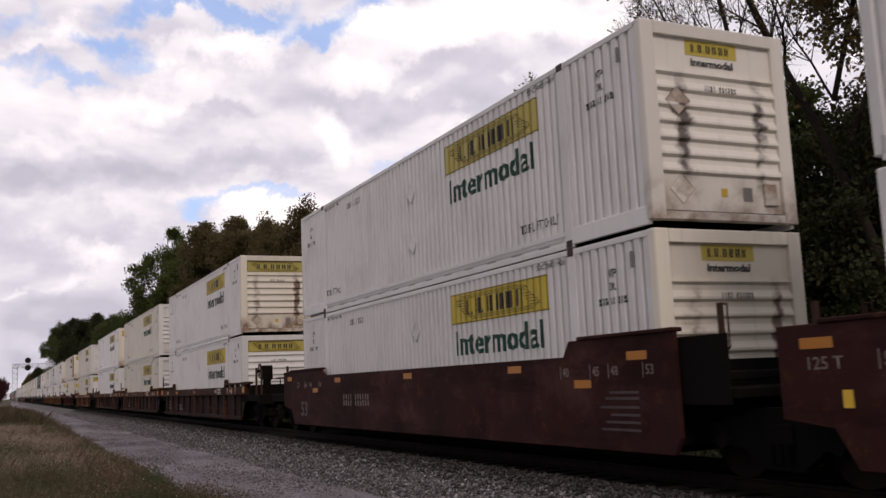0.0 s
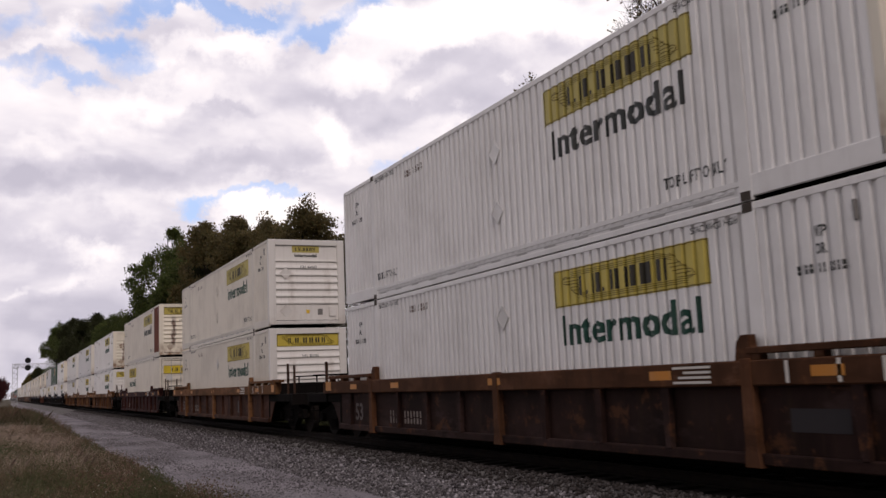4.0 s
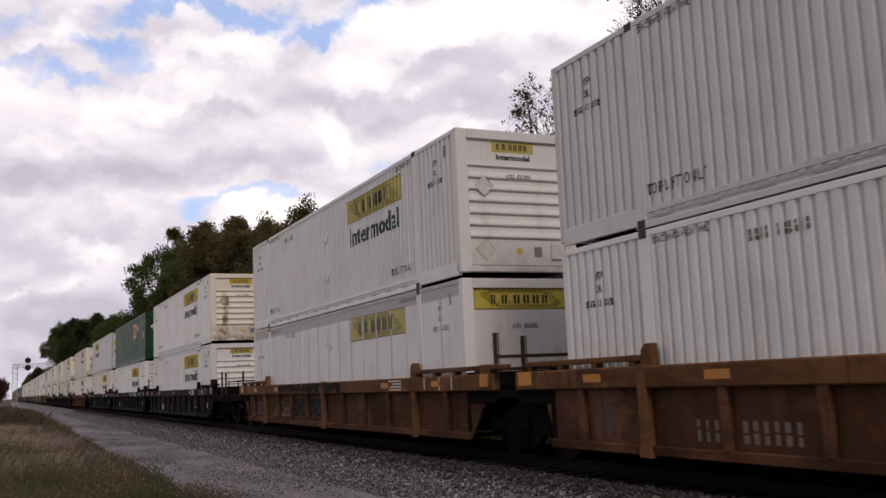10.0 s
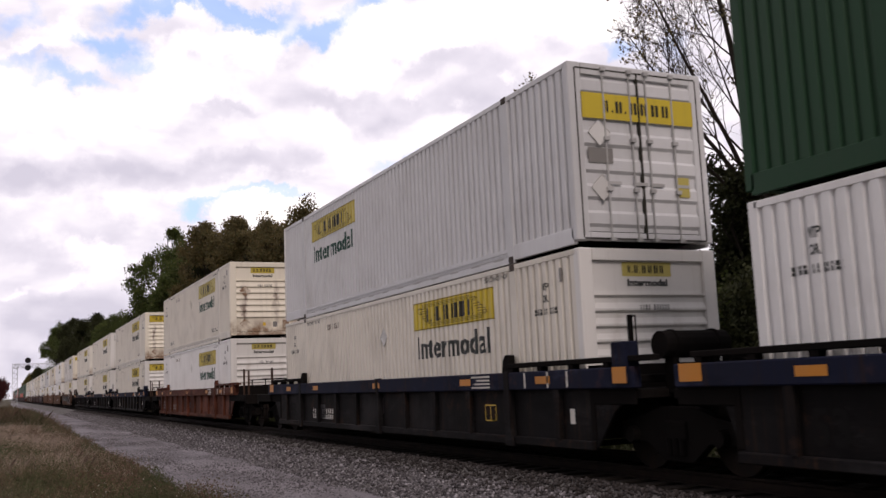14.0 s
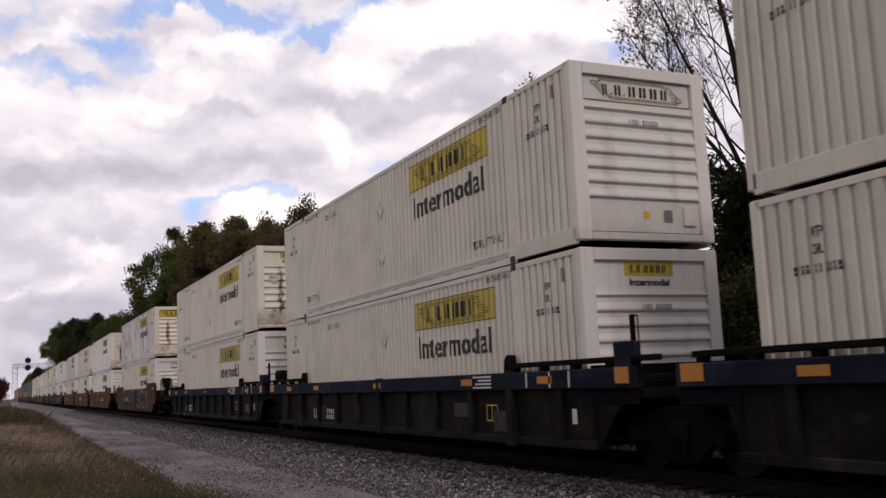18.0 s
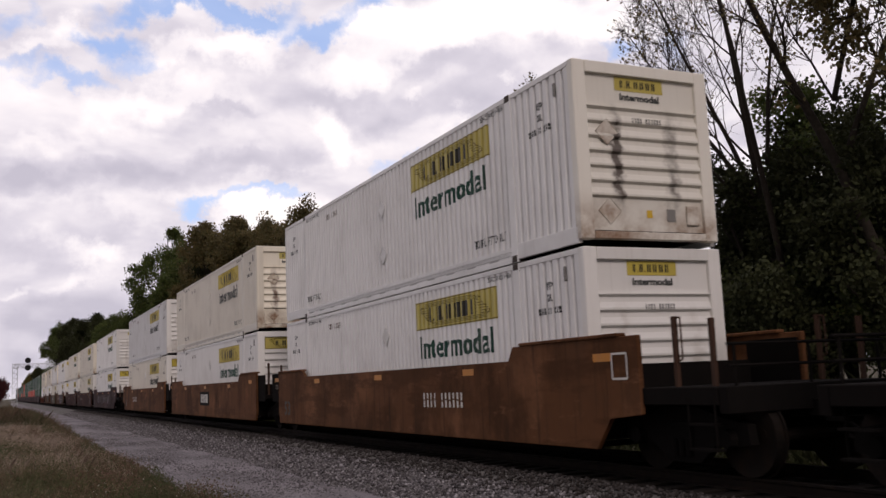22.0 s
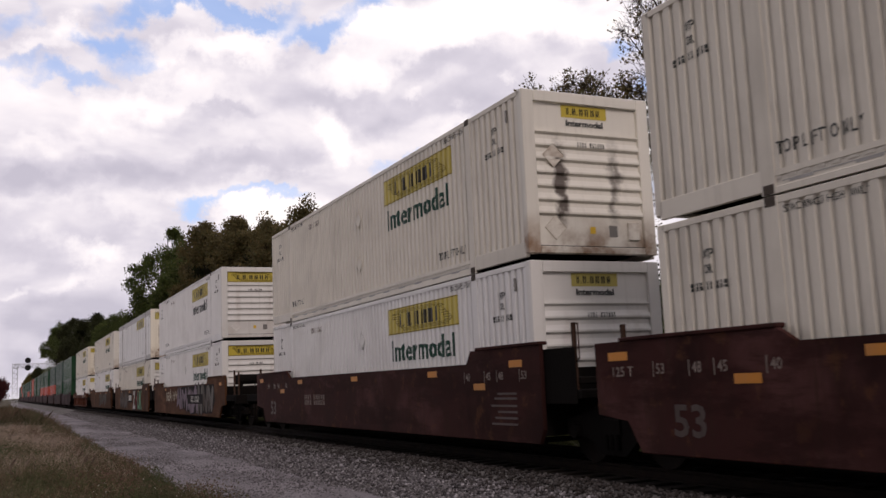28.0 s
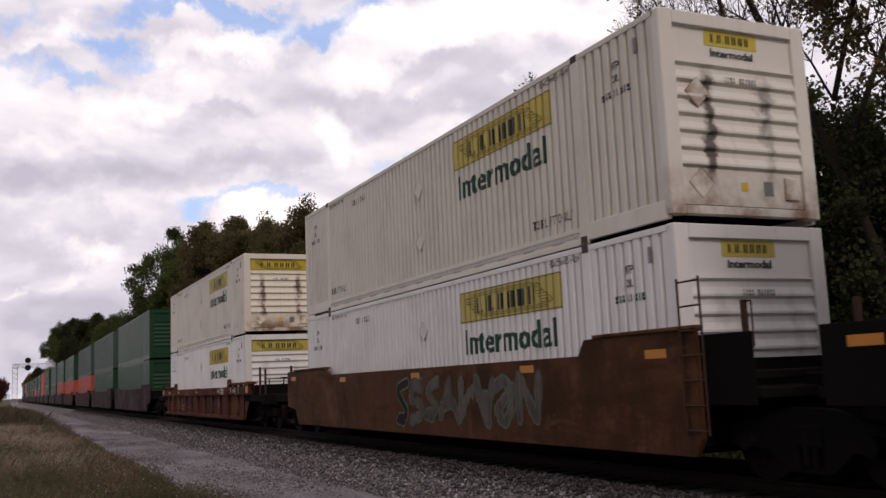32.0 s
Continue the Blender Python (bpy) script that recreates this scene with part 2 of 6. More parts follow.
M = {
    "white": paint("white_paint", (0.785, 0.775, 0.765), amount=0.30, vary=0.10),
    "cream": paint("cream_paint", (0.695, 0.65, 0.57), amount=0.36, vary=0.10),
    "grey": paint("pale_grey_paint", (0.64, 0.64, 0.65), amount=0.32, vary=0.10),
    "streaked": paint("soot_streaked_white_paint", (0.68, 0.66, 0.64), (0.10, 0.075, 0.06), amount=1.0, streak=1.0),
    "end_clean": stained_end("clean_end_paint", (0.74, 0.72, 0.69), (0.25, 0.18, 0.13), 0.35, 0.35),
    "end_soot": stained_end("sooty_end_paint", (0.77, 0.735, 0.66), (0.048, 0.028, 0.020), 1.6, 1.1),
    "end_rust": stained_end("rusty_end_paint", (0.80, 0.74, 0.62), (0.105, 0.045, 0.026), 1.6, 1.4),
    "green": paint("dark_green_paint", (0.011, 0.050, 0.021), (0.03, 0.045, 0.03), amount=0.3, rough=0.42),
    "dull_green": paint("dull_green_paint", (0.05, 0.085, 0.07), (0.09, 0.09, 0.08), amount=0.4),
    "red": paint("red_paint", (0.42, 0.06, 0.035), amount=0.3),
    "rust_panel": paint("rust_red_primer", (0.17, 0.055, 0.035), (0.07, 0.03, 0.02), amount=0.7, rough=0.75, streak=0.8),
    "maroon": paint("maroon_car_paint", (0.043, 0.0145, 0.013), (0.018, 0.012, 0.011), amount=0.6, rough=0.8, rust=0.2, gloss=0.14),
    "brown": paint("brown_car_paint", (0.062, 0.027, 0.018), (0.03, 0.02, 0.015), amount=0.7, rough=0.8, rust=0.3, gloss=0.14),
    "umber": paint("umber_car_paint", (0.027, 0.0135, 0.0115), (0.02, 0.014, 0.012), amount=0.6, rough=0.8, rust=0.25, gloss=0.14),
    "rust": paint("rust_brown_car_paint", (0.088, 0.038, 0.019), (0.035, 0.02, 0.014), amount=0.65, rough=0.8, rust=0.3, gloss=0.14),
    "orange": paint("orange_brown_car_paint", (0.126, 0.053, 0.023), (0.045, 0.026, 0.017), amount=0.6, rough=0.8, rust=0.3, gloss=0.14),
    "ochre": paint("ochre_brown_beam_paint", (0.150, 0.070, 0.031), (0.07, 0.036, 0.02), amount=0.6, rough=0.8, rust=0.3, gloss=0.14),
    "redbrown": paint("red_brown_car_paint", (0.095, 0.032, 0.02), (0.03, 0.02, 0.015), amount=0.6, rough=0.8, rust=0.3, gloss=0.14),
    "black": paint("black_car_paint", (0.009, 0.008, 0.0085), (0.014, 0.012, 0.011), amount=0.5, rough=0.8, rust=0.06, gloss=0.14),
    "sky_blue": paint("spray_sky_blue", (0.10, 0.28, 0.36), amount=0.4),
    "fadepatch": paint("faded_car_patch", (0.024, 0.02, 0.022), (0.02, 0.018, 0.018), amount=0.8),
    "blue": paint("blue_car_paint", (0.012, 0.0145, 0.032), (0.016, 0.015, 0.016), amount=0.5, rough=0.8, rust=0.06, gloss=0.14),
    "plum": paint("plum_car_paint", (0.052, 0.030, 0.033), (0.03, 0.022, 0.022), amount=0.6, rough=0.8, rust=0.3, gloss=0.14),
    "yellow": paint("yellow_sign", (0.57, 0.425, 0.03), (0.22, 0.17, 0.05), amount=0.5, streak=0.5, fade=(0.47, 0.40, 0.12)),
    "pale_sign": paint("white_sign", (0.72, 0.72, 0.72), amount=0.3),
    "dark": paint("dark_lettering", (0.03, 0.028, 0.022), amount=0.2),
    "scroll": paint("scroll_line", (0.17, 0.13, 0.02), amount=0.2),
    "dgreen": paint("green_lettering", (0.016, 0.062, 0.046), amount=0.25),
    "char": paint("charcoal_lettering", (0.05, 0.055, 0.055), amount=0.25),
    "wlet": paint("white_lettering", (0.60, 0.57, 0.52), amount=0.4),
    "dull_mark": paint("sooty_lettering", (0.085, 0.062, 0.056), (0.03, 0.02, 0.018), amount=0.9, streak=0.8),
    "faint": paint("faded_lettering", (0.18, 0.14, 0.12), amount=0.4),
    "orange_sign": paint("orange_sign", (0.62, 0.33, 0.08), amount=0.3),
    "reflector": paint("orange_reflector", (0.50, 0.19, 0.015), amount=0.35),
    "yreflector": paint("yellow_reflector", (0.72, 0.46, 0.04), amount=0.35),
    "silver": paint("galvanised_bar", (0.42, 0.415, 0.41), amount=0.3),
    "placard": paint("placard_plate", (0.66, 0.65, 0.63), amount=0.25),
    "greybox": paint("grey_label", (0.20, 0.19, 0.18), amount=0.2),
    "grease": paint("greasy_casting", (0.07, 0.055, 0.045), (0.02, 0.018, 0.016), amount=0.7, rough=0.7),
    "soot": paint("black_panel_paint", (0.010, 0.0095, 0.0095), (0.02, 0.016, 0.014), amount=0.5, rough=0.8, gloss=0.1),
    # grimy underframe, darkened further so its colour holds the shade under the cars
    "deck": paint("shade_dark_underframe", (0.008, 0.007, 0.0066), (0.014, 0.011, 0.010), amount=0.6, rough=0.95, gloss=0.06),
    "greyband": paint("grey_top_band", (0.46, 0.445, 0.435), amount=0.4),
}


def steel(name, col, rough):
    k = Mat(name, rough, 0.1)
    k.b.inputs["Specular IOR Level"].default_value = 0.08
    k.color(k.mix(k.ramp(k.noise(6, 5), 0.35, 0.7), col, (0.019, 0.013, 0.010)))
    k.bump(k.noise(40, 3), 0.2, 0.003)
    return k.m


# wheel and rail steel coloured near black, with the train's shade painted in
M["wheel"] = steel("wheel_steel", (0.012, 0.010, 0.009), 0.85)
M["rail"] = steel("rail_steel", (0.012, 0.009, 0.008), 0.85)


def island_colors(name, cols, rough=0.7, translucent=False, patch=None, thin=0.45):
    """Random colours piece by piece in one joined mesh."""
    k = Mat(name, rough)
    k.b.inputs["Specular IOR Level"].default_value = 0.15
    g = k.t.nodes.new("ShaderNodeNewGeometry").outputs["Random Per Island"]
    n = k.t.nodes.new("ShaderNodeValToRGB")
    e = n.color_ramp.elements
    while len(e) < len(cols):
        e.new(0.5)
    for i, (el, c) in enumerate(zip(e, cols)):
        el.position, el.color = i / (len(cols) - 1), (*c, 1)
    k.link(g, n.inputs[0])
    tone = n.outputs[0]
    if patch:
        area = k.ramp(k.noise(0.45, 4, 0.6, shift=False), 0.40, 0.60)
        tone = k.mix(k.math("MULTIPLY", area, 0.75), tone, patch[0])
        area = k.ramp(k.noise(0.9, 4, 0.6, (1.3, 0.7, 1), shift=False), 0.52, 0.68)
        tone = k.mix(k.math("MULTIPLY", area, 0.6), tone, patch[1])
    k.color(tone)
    if translucent:
        k.b.inputs["Transmission Weight"].default_value = 0.0
        tr = k.t.nodes.new("ShaderNodeBsdfTranslucent")
        k.link(tone, tr.inputs["Color"])
        mx = k.t.nodes.new("ShaderNodeMixShader")
        mx.inputs[0].default_value = thin
        k.link(k.b.outputs[0], mx.inputs[1])
        k.link(tr.outputs[0], mx.inputs[2])
        k.link(mx.outputs[0], k.t.nodes["Material Output"].inputs["Surface"])
    return k.m


M["stone"] = island_colors("ballast_stone", [(0.035, 0.031, 0.033), (0.10, 0.091, 0.096), (0.19, 0.176, 0.184), (0.065, 0.059, 0.063), (0.36, 0.34, 0.355)], 0.8)
# stones by the ties: the train's shade is painted into their colour
M["shade_stone"] = island_colors("shade_dark_stone", [(0.018, 0.015, 0.014), (0.045, 0.038, 0.036), (0.03, 0.025, 0.024), (0.085, 0.077, 0.076)], 0.85)
M["grass"] = island_colors("dry_grass", [(0.07, 0.07, 0.035), (0.27, 0.195, 0.125), (0.16, 0.115, 0.075), (0.19, 0.12, 0.085), (0.36, 0.275, 0.185), (0.14, 0.08, 0.065), (0.085, 0.085, 0.045)], 0.75, True, ((0.075, 0.088, 0.038), (0.15, 0.085, 0.068)))
M["straw"] = island_colors("straw_grass", [(0.36, 0.275, 0.22), (0.54, 0.43, 0.35), (0.28, 0.205, 0.16), (0.44, 0.34, 0.275), (0.19, 0.16, 0.11)], 0.75, True)
M["weed"] = island_colors("green_weed", [(0.05, 0.065, 0.025), (0.08, 0.095, 0.04), (0.15, 0.11, 0.06), (0.09, 0.045, 0.035), (0.24, 0.185, 0.12), (0.055, 0.07, 0.025)], 0.75, True, ((0.065, 0.088, 0.038), (0.20, 0.15, 0.10)))
M["russet"] = island_colors("russet_weed", [(0.14, 0.075, 0.06), (0.20, 0.115, 0.085), (0.09, 0.08, 0.042), (0.16, 0.08, 0.07), (0.26, 0.175, 0.13), (0.065, 0.07, 0.035)], 0.75, True, ((0.055, 0.07, 0.03), (0.13, 0.065, 0.055)))
M["seed"] = island_colors("pale_seed_heads", [(0.42, 0.38, 0.32), (0.55, 0.50, 0.44), (0.30, 0.25, 0.18)], 0.8, True)
M["leaf_green"] = island_colors("green_leaves", [(0.05, 0.07, 0.022), (0.09, 0.115, 0.032), (0.065, 0.09, 0.027), (0.115, 0.115, 0.036)], 0.6, True)
# leaf colours lowered to include the shade inside the wood
M["leaf_dark"] = island_colors("shade_dark_leaves", [(0.024, 0.029, 0.013), (0.042, 0.046, 0.018), (0.032, 0.036, 0.015)], 0.75, True, thin=0.22)
M["leaf_brown"] = island_colors("brown_autumn_leaves", [(0.085, 0.072, 0.034), (0.125, 0.092, 0.040), (0.09, 0.088, 0.038), (0.15, 0.102, 0.040)], 0.65, True)
M["leaf_gold"] = island_colors("golden_autumn_leaves", [(0.14, 0.11, 0.025), (0.10, 0.09, 0.025), (0.17, 0.12, 0.03)], 0.65, True)
M["leaf_wine"] = island_colors("wine_red_leaves", [(0.09, 0.022, 0.025), (0.06, 0.018, 0.02), (0.11, 0.035, 0.03)], 0.65, True)


def rough_ground(name, a, b, c, scale, bumpy, cover=0.75, stretch=(1, 1, 1)):
    k = Mat(name, 0.95)
    k.b.inputs["Specular IOR Level"].default_value = 0.1
    big = k.ramp(k.noise(0.25, 5, 0.6, stretch), 0.35, 0.65)
    small = k.ramp(k.noise(scale, 6, 0.7), 0.3, 0.7)
    k.color(k.mix(k.math("MULTIPLY", small, cover), k.mix(big, a, b), c))
    k.bump(k.noise(scale * 1.4, 6, 0.7), 1.0, bumpy)
    return k.m


M["earth"] = rough_ground("earth", (0.10, 0.08, 0.06), (0.08, 0.075, 0.045), (0.055, 0.048, 0.036), 6.0, 0.05)
M["road"] = rough_ground("gravel_road", (0.215, 0.197, 0.212), (0.075, 0.066, 0.072), (0.27, 0.25, 0.267), 7.0, 0.05, 0.5, (2.2, 0.9, 1))
M["bed"] = rough_ground("ballast_bed", (0.10, 0.092, 0.088), (0.075, 0.068, 0.064), (0.19, 0.18, 0.175), 14.0, 0.04)
# ballast coloured near black to stand for the shade beneath the train
M["shade_bed"] = rough_ground("shade_dark_ballast", (0.014, 0.012, 0.011), (0.010, 0.009, 0.008), (0.022, 0.019, 0.018), 14.0, 0.04)
# tie colour also includes the shade under the train
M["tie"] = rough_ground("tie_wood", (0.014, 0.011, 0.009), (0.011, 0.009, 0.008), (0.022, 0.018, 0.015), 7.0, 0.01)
M["bark"] = rough_ground("bark", (0.028, 0.021, 0.017), (0.02, 0.016, 0.013), (0.045, 0.037, 0.03), 9.0, 0.02)
M["siding"] = paint("pale_siding", (0.46, 0.47, 0.46), amount=0.3)
M["shingle"] = paint("grey_shingles", (0.16, 0.16, 0.165), amount=0.4, rough=0.85)
M["galv"] = paint("galvanised_steel", (0.42, 0.43, 0.44), amount=0.3, rough=0.45)
M["post"] = paint("rusty_post", (0.055, 0.028, 0.018), (0.025, 0.016, 0.012), amount=0.6, rough=0.8)
M["seam"] = paint("seam_grey", (0.58, 0.57, 0.56), amount=0.4)
M["slot"] = paint("slot_grey", (0.36, 0.35, 0.34), amount=0.4)
M["rusted_post"] = paint("rusted_white_post", (0.50, 0.46, 0.42), (0.06, 0.028, 0.018), amount=1.5, streak=1.0)
M["signal_black"] = paint("signal_black", (0.012, 0.012, 0.013), amount=0.1)
k = Mat("window_glass", 0.08)
k.color((0.02, 0.025, 0.03))
M["glass"] = k.m

# ---------------------------------------------------------------- mesh helpers
CACHE = {}


def box(bm, x0, x1, y0, y1, z0, z1):
    v = [bm.verts.new((x, y, z)) for z in (z0, z1) for y in (y0, y1) for x in (x0, x1)]
    for f in ((0, 2, 3, 1), (4, 5, 7, 6), (0, 1, 5, 4), (2, 6, 7, 3), (0, 4, 6, 2), (1, 3, 7, 5)):
        bm.faces.new([v[i] for i in f])
    return v


def prism(bm, pts, axis, a, b):
    """The outline pts (two coordinates) extruded along an axis from a to b."""
    def at(q, h):
        return {"x": (h, q[0], q[1]), "y": (q[0], h, q[1]), "z": (q[0], q[1], h)}[axis]
    lo = [bm.verts.new(at(q, a)) for q in pts]
    hi = [bm.verts.new(at(q, b)) for q in pts]
    n = len(pts)
    bm.faces.new(lo[::-1])
    bm.faces.new(hi)
    for i in range(n):
        bm.faces.new((lo[i], lo[(i + 1) % n], hi[(i + 1) % n], hi[i]))


def tube(bm, a, b, r0, r1, n=8, caps=True):
    a, b = Vector(a), Vector(b)
    q = (b - a).to_track_quat("Z", "Y")
    rings = []
    for p, r in ((a, r0), (b, r1)):
        rings.append([bm.verts.new(p + q @ Vector((r * math.cos(2 * math.pi * i / n), r * math.sin(2 * math.pi * i / n), 0))) for i in range(n)])
    for i in range(n):
        bm.faces.new((rings[0][i], rings[0][(i + 1) % n], rings[1][(i + 1) % n], rings[1][i]))
    if caps:
        bm.faces.new(rings[0][::-1])
        bm.faces.new(rings[1])


def bevel(bm, w):
    bmesh.ops.bevel(bm, geom=list(bm.edges), offset=w, segments=1, affect="EDGES", clamp_overlap=True)


def mesh_of(bm, name, smooth=False):
    bmesh.ops.recalc_face_normals(bm, faces=list(bm.faces))
    me = bpy.data.meshes.new(name)
    bm.to_mesh(me)
    bm.free()
    if smooth:
        for f in me.polygons:
            f.use_smooth = True
    me.materials.append(None)
    return me


def shared(key, fill, smooth=False, bev=0.0):
    """The mesh of that key, made once by fill(bm)."""
    if key not in CACHE:
        bm = bmesh.new()
        fill(bm)
        if bev:
            bevel(bm, bev)
        CACHE[key] = mesh_of(bm, key, smooth)
    return CACHE[key]


def part(name, data, material, parent=None, label="", at=None):
    """Links a mesh, or a bmesh, as one object under a thing or a part."""
    if isinstance(data, bmesh.types.BMesh):
        data = mesh_of(data, name)
    ob = new(name, data)
    ob.material_slots[0].link = "OBJECT"
    ob.material_slots[0].material = material
    if parent is not None:
        ob.parent = parent
    if at is not None:
        ob.matrix_basis = at if isinstance(at, Matrix) else Matrix.Translation(at)
    if label:
        ob["label"] = label
    if name in ("number", "sign_lettering", "sign_scroll", "pin_marking", "rail_slots", "data_panel", "logo_bars"):
        ob["kind"] = "stuff"
    return ob


def boxes(key, rows, bev=0.0):
    def fill(bm):
        for r in rows:
            box(bm, *r)
    return shared(key, fill, bev=bev)


def lettering(key, body, height, bold=0.0, space=1.0, squeeze=1.0):
    """Raised lettering in the plane x = 0, read from -x: along -y, up z, about its own centre."""
    if key in CACHE:
        return CACHE[key]
    cu = bpy.data.curves.new(key, "FONT")
    cu.body, cu.size, cu.resolution_u, cu.offset, cu.space_character = body, height / 0.70, 2, bold, space
    cu.fill_mode, cu.align_x, cu.align_y = "FRONT", "CENTER", "BOTTOM_BASELINE"
    ob = new("lettering_master", cu)
    dg = bpy.context.evaluated_depsgraph_get()
    me = bpy.data.meshes.new_from_object(ob.evaluated_get(dg))
    me.name = key
    bpy.data.objects.remove(ob)
    me.transform(Matrix(((0, 0, 1, 0), (-squeeze, 0, 0, 0), (0, 1, 0, 0), (0, 0, 0, 1))))
    me.materials.clear()
    me.materials.append(None)
    CACHE[key] = me
    return me


# corrugated wall: pitch, outer flat, slope, inner flat
PITCH, OUT, SLOPE, DEEP = 0.2083, 0.112, 0.028, 0.036
LONG, WIDE, TALL = 16.13, 2.591, 2.90
SIGN_Y = -LONG / 2 + 4.575             # the middle of the side sign


def wave(y):
    """Depth of the corrugation at y (0 outer, DEEP inner), even about SIGN_Y."""
    d = abs((y - SIGN_Y + PITCH / 2) % PITCH - PITCH / 2)
    if d <= OUT / 2:
        return 0.0
    return min(1.0, (d - OUT / 2) / SLOPE) * DEEP


def breaks(y0, y1):
    k0, k1 = math.floor((y0 - SIGN_Y) / PITCH) - 1, math.ceil((y1 - SIGN_Y) / PITCH) + 1
    ys = []
    for k in range(k0, k1 + 1):
        for o in (-OUT / 2 - SLOPE, -OUT / 2, OUT / 2, OUT / 2 + SLOPE):
            ys.append(SIGN_Y + k * PITCH + o)
    return [y for y in ys if y0 + 1e-4 < y < y1 - 1e-4]


def draped(key, make, y_mid, lift):
    """A flat mesh in the plane x = 0 about y = 0, cut at the corrugation's folds and laid on it; y_mid is where its centre will sit."""
    if key in CACHE:
        return CACHE[key]
    bm = bmesh.new()
    make(bm)
    ys = [v.co.y for v in bm.verts]
    for y in breaks(min(ys) + y_mid, max(ys) + y_mid):
        bmesh.ops.bisect_plane(bm, geom=list(bm.verts) + list(bm.edges) + list(bm.faces), plane_co=(0, y - y_mid, 0), plane_no=(0, 1, 0))
    for v in bm.verts:
        v.co.x += wave(v.co.y + y_mid) - lift
    me = bpy.data.meshes.new(key)
    bm.to_mesh(me)
    bm.free()
    me.materials.append(None)
    CACHE[key] = me
    return me


def sheet(bm, y0, y1, z0, z1, x=0.0):
    bm.faces.new([bm.verts.new((x, y, z)) for y, z in ((y0, z0), (y0, z1), (y1, z1), (y1, z0))])


def ribbon(bm, pts, w):
    """A thin painted line through points (y, z)."""
    for (y0, z0), (y1, z1) in zip(pts, pts[1:]):
        d = Vector((y1 - y0, z1 - z0)).normalized()
        n = Vector((-d.y, d.x)) * w / 2
        bm.faces.new([bm.verts.new((0, y, z)) for y, z in ((y0 + n.x, z0 + n.y), (y1 + n.x, z1 + n.y), (y1 - n.x, z1 - n.y), (y0 - n.x, z0 - n.y))])


LETTERS = ((-1.02, 0.16), (-0.82, 0.05), (-0.62, 0.22), (-0.42, 0.05), (-0.17, 0.24), (0.17, 0.24), (0.52, 0.25), (0.85, 0.22))


def name_bars(bm, w, h):
    """The name on a sign as a row of plain bars, w wide and h tall, about the origin."""
    s = w / 2.0
    for c, b in LETTERS:
        tall = h if b > 0.1 else h * 0.2
        y, half = -c * s, b * s / 2 * 0.9
        for lo, hi in ((-1.0, -0.2), (0.2, 1.0)) if b > 0.1 else ((-1.0, 1.0),):
            sheet(bm, y + half * lo, y + half * hi, -h / 2, -h / 2 + tall)


def scroll_lines(bm, w, h):
    """The outline and the curled ends of the sign's banner."""
    a, b = w / 2, h / 2
    ribbon(bm, [(-a, -b), (a, -b), (a, b), (-a, b), (-a, -b)], 0.018)
    for z in (0.41, 0.36, 0.31):
        ribbon(bm, [(a * 0.72, z * h), (-a * 0.45, z * h), (-a * 0.62, z * h - 0.12 * h)], 0.011)
        ribbon(bm, [(-a * 0.78, -z * h), (a * 0.5, -z * h), (a * 0.6, -z * h + 0.2 * h)], 0.011)
    for side in (1, -1):
        for i in range(5):
            z = side * (0.26 - i * 0.09) * h
            ribbon(bm, [(side * a * (0.86 - i * 0.035), z), (side * a * (0.66 - i * 0.02), z)], 0.014)
        ribbon(bm, [(side * a * (0.80 + 0.055 * math.cos(t)), side * 0.2 * h + 0.11 * h * math.sin(t)) for t in np.linspace(0, 6.28, 9)], 0.014)
        ribbon(bm, [(side * a * 0.78, side * 0.1 * h), (side * a * 0.60, -side * 0.36 * h)], 0.016)

# ---------------------------------------------------------------- containers
HALF, MIDPOST = LONG / 2, 6.02


def wall_mesh(s):
    def fill(bm):
        ys = [-HALF + 0.13] + breaks(-HALF + 0.13, HALF - 0.13) + [HALF - 0.13]
        lo, hi = [], []
        for y in ys:
            x = s * (1.289 - wave(y))
            lo.append(bm.verts.new((x, y, 0.16)))
            hi.append(bm.verts.new((x, y, 2.82)))
        for i in range(len(ys) - 1):
            bm.faces.new((lo[i], lo[i + 1], hi[i + 1], hi[i]))
        a, b = -HALF + 0.13, HALF - 0.13
        inner = [bm.verts.new((s * 1.235, y, z)) for y, z in ((a, 0.16), (b, 0.16), (b, 2.82), (a, 2.82))]
        bm.faces.new(inner)
        bm.faces.new((lo[0], hi[0], inner[3], inner[0]))
        bm.faces.new((lo[-1], hi[-1], inner[2], inner[1]))
    return shared("wall%d" % s, fill)


def plate_mesh(s):
    def fill(bm):
        box(bm, *sorted((s * 1.235, s * 1.286)), -HALF + 0.13, HALF - 0.13, 0.12, 2.60)
    return shared("plate%d" % s, fill)


def seam_mesh():
    """A riveted seam strip of a smooth side."""
    def fill(bm):
        prism(bm, [(-0.030, 0.14), (0.030, 0.14), (0.030, 2.59), (-0.030, 2.59)], "x", 0.0, 0.010)
        for j in range(24):
            box(bm, 0.010, 0.017, -0.013, 0.013, 0.2 + j * 0.1, 0.225 + j * 0.1)
    return shared("seam", fill)


SEAMS = [-HALF + 1.0 + i * 0.885 for i in range(17)]
SEAMS = [y for y in SEAMS if abs(abs(y) - MIDPOST) > 0.25]


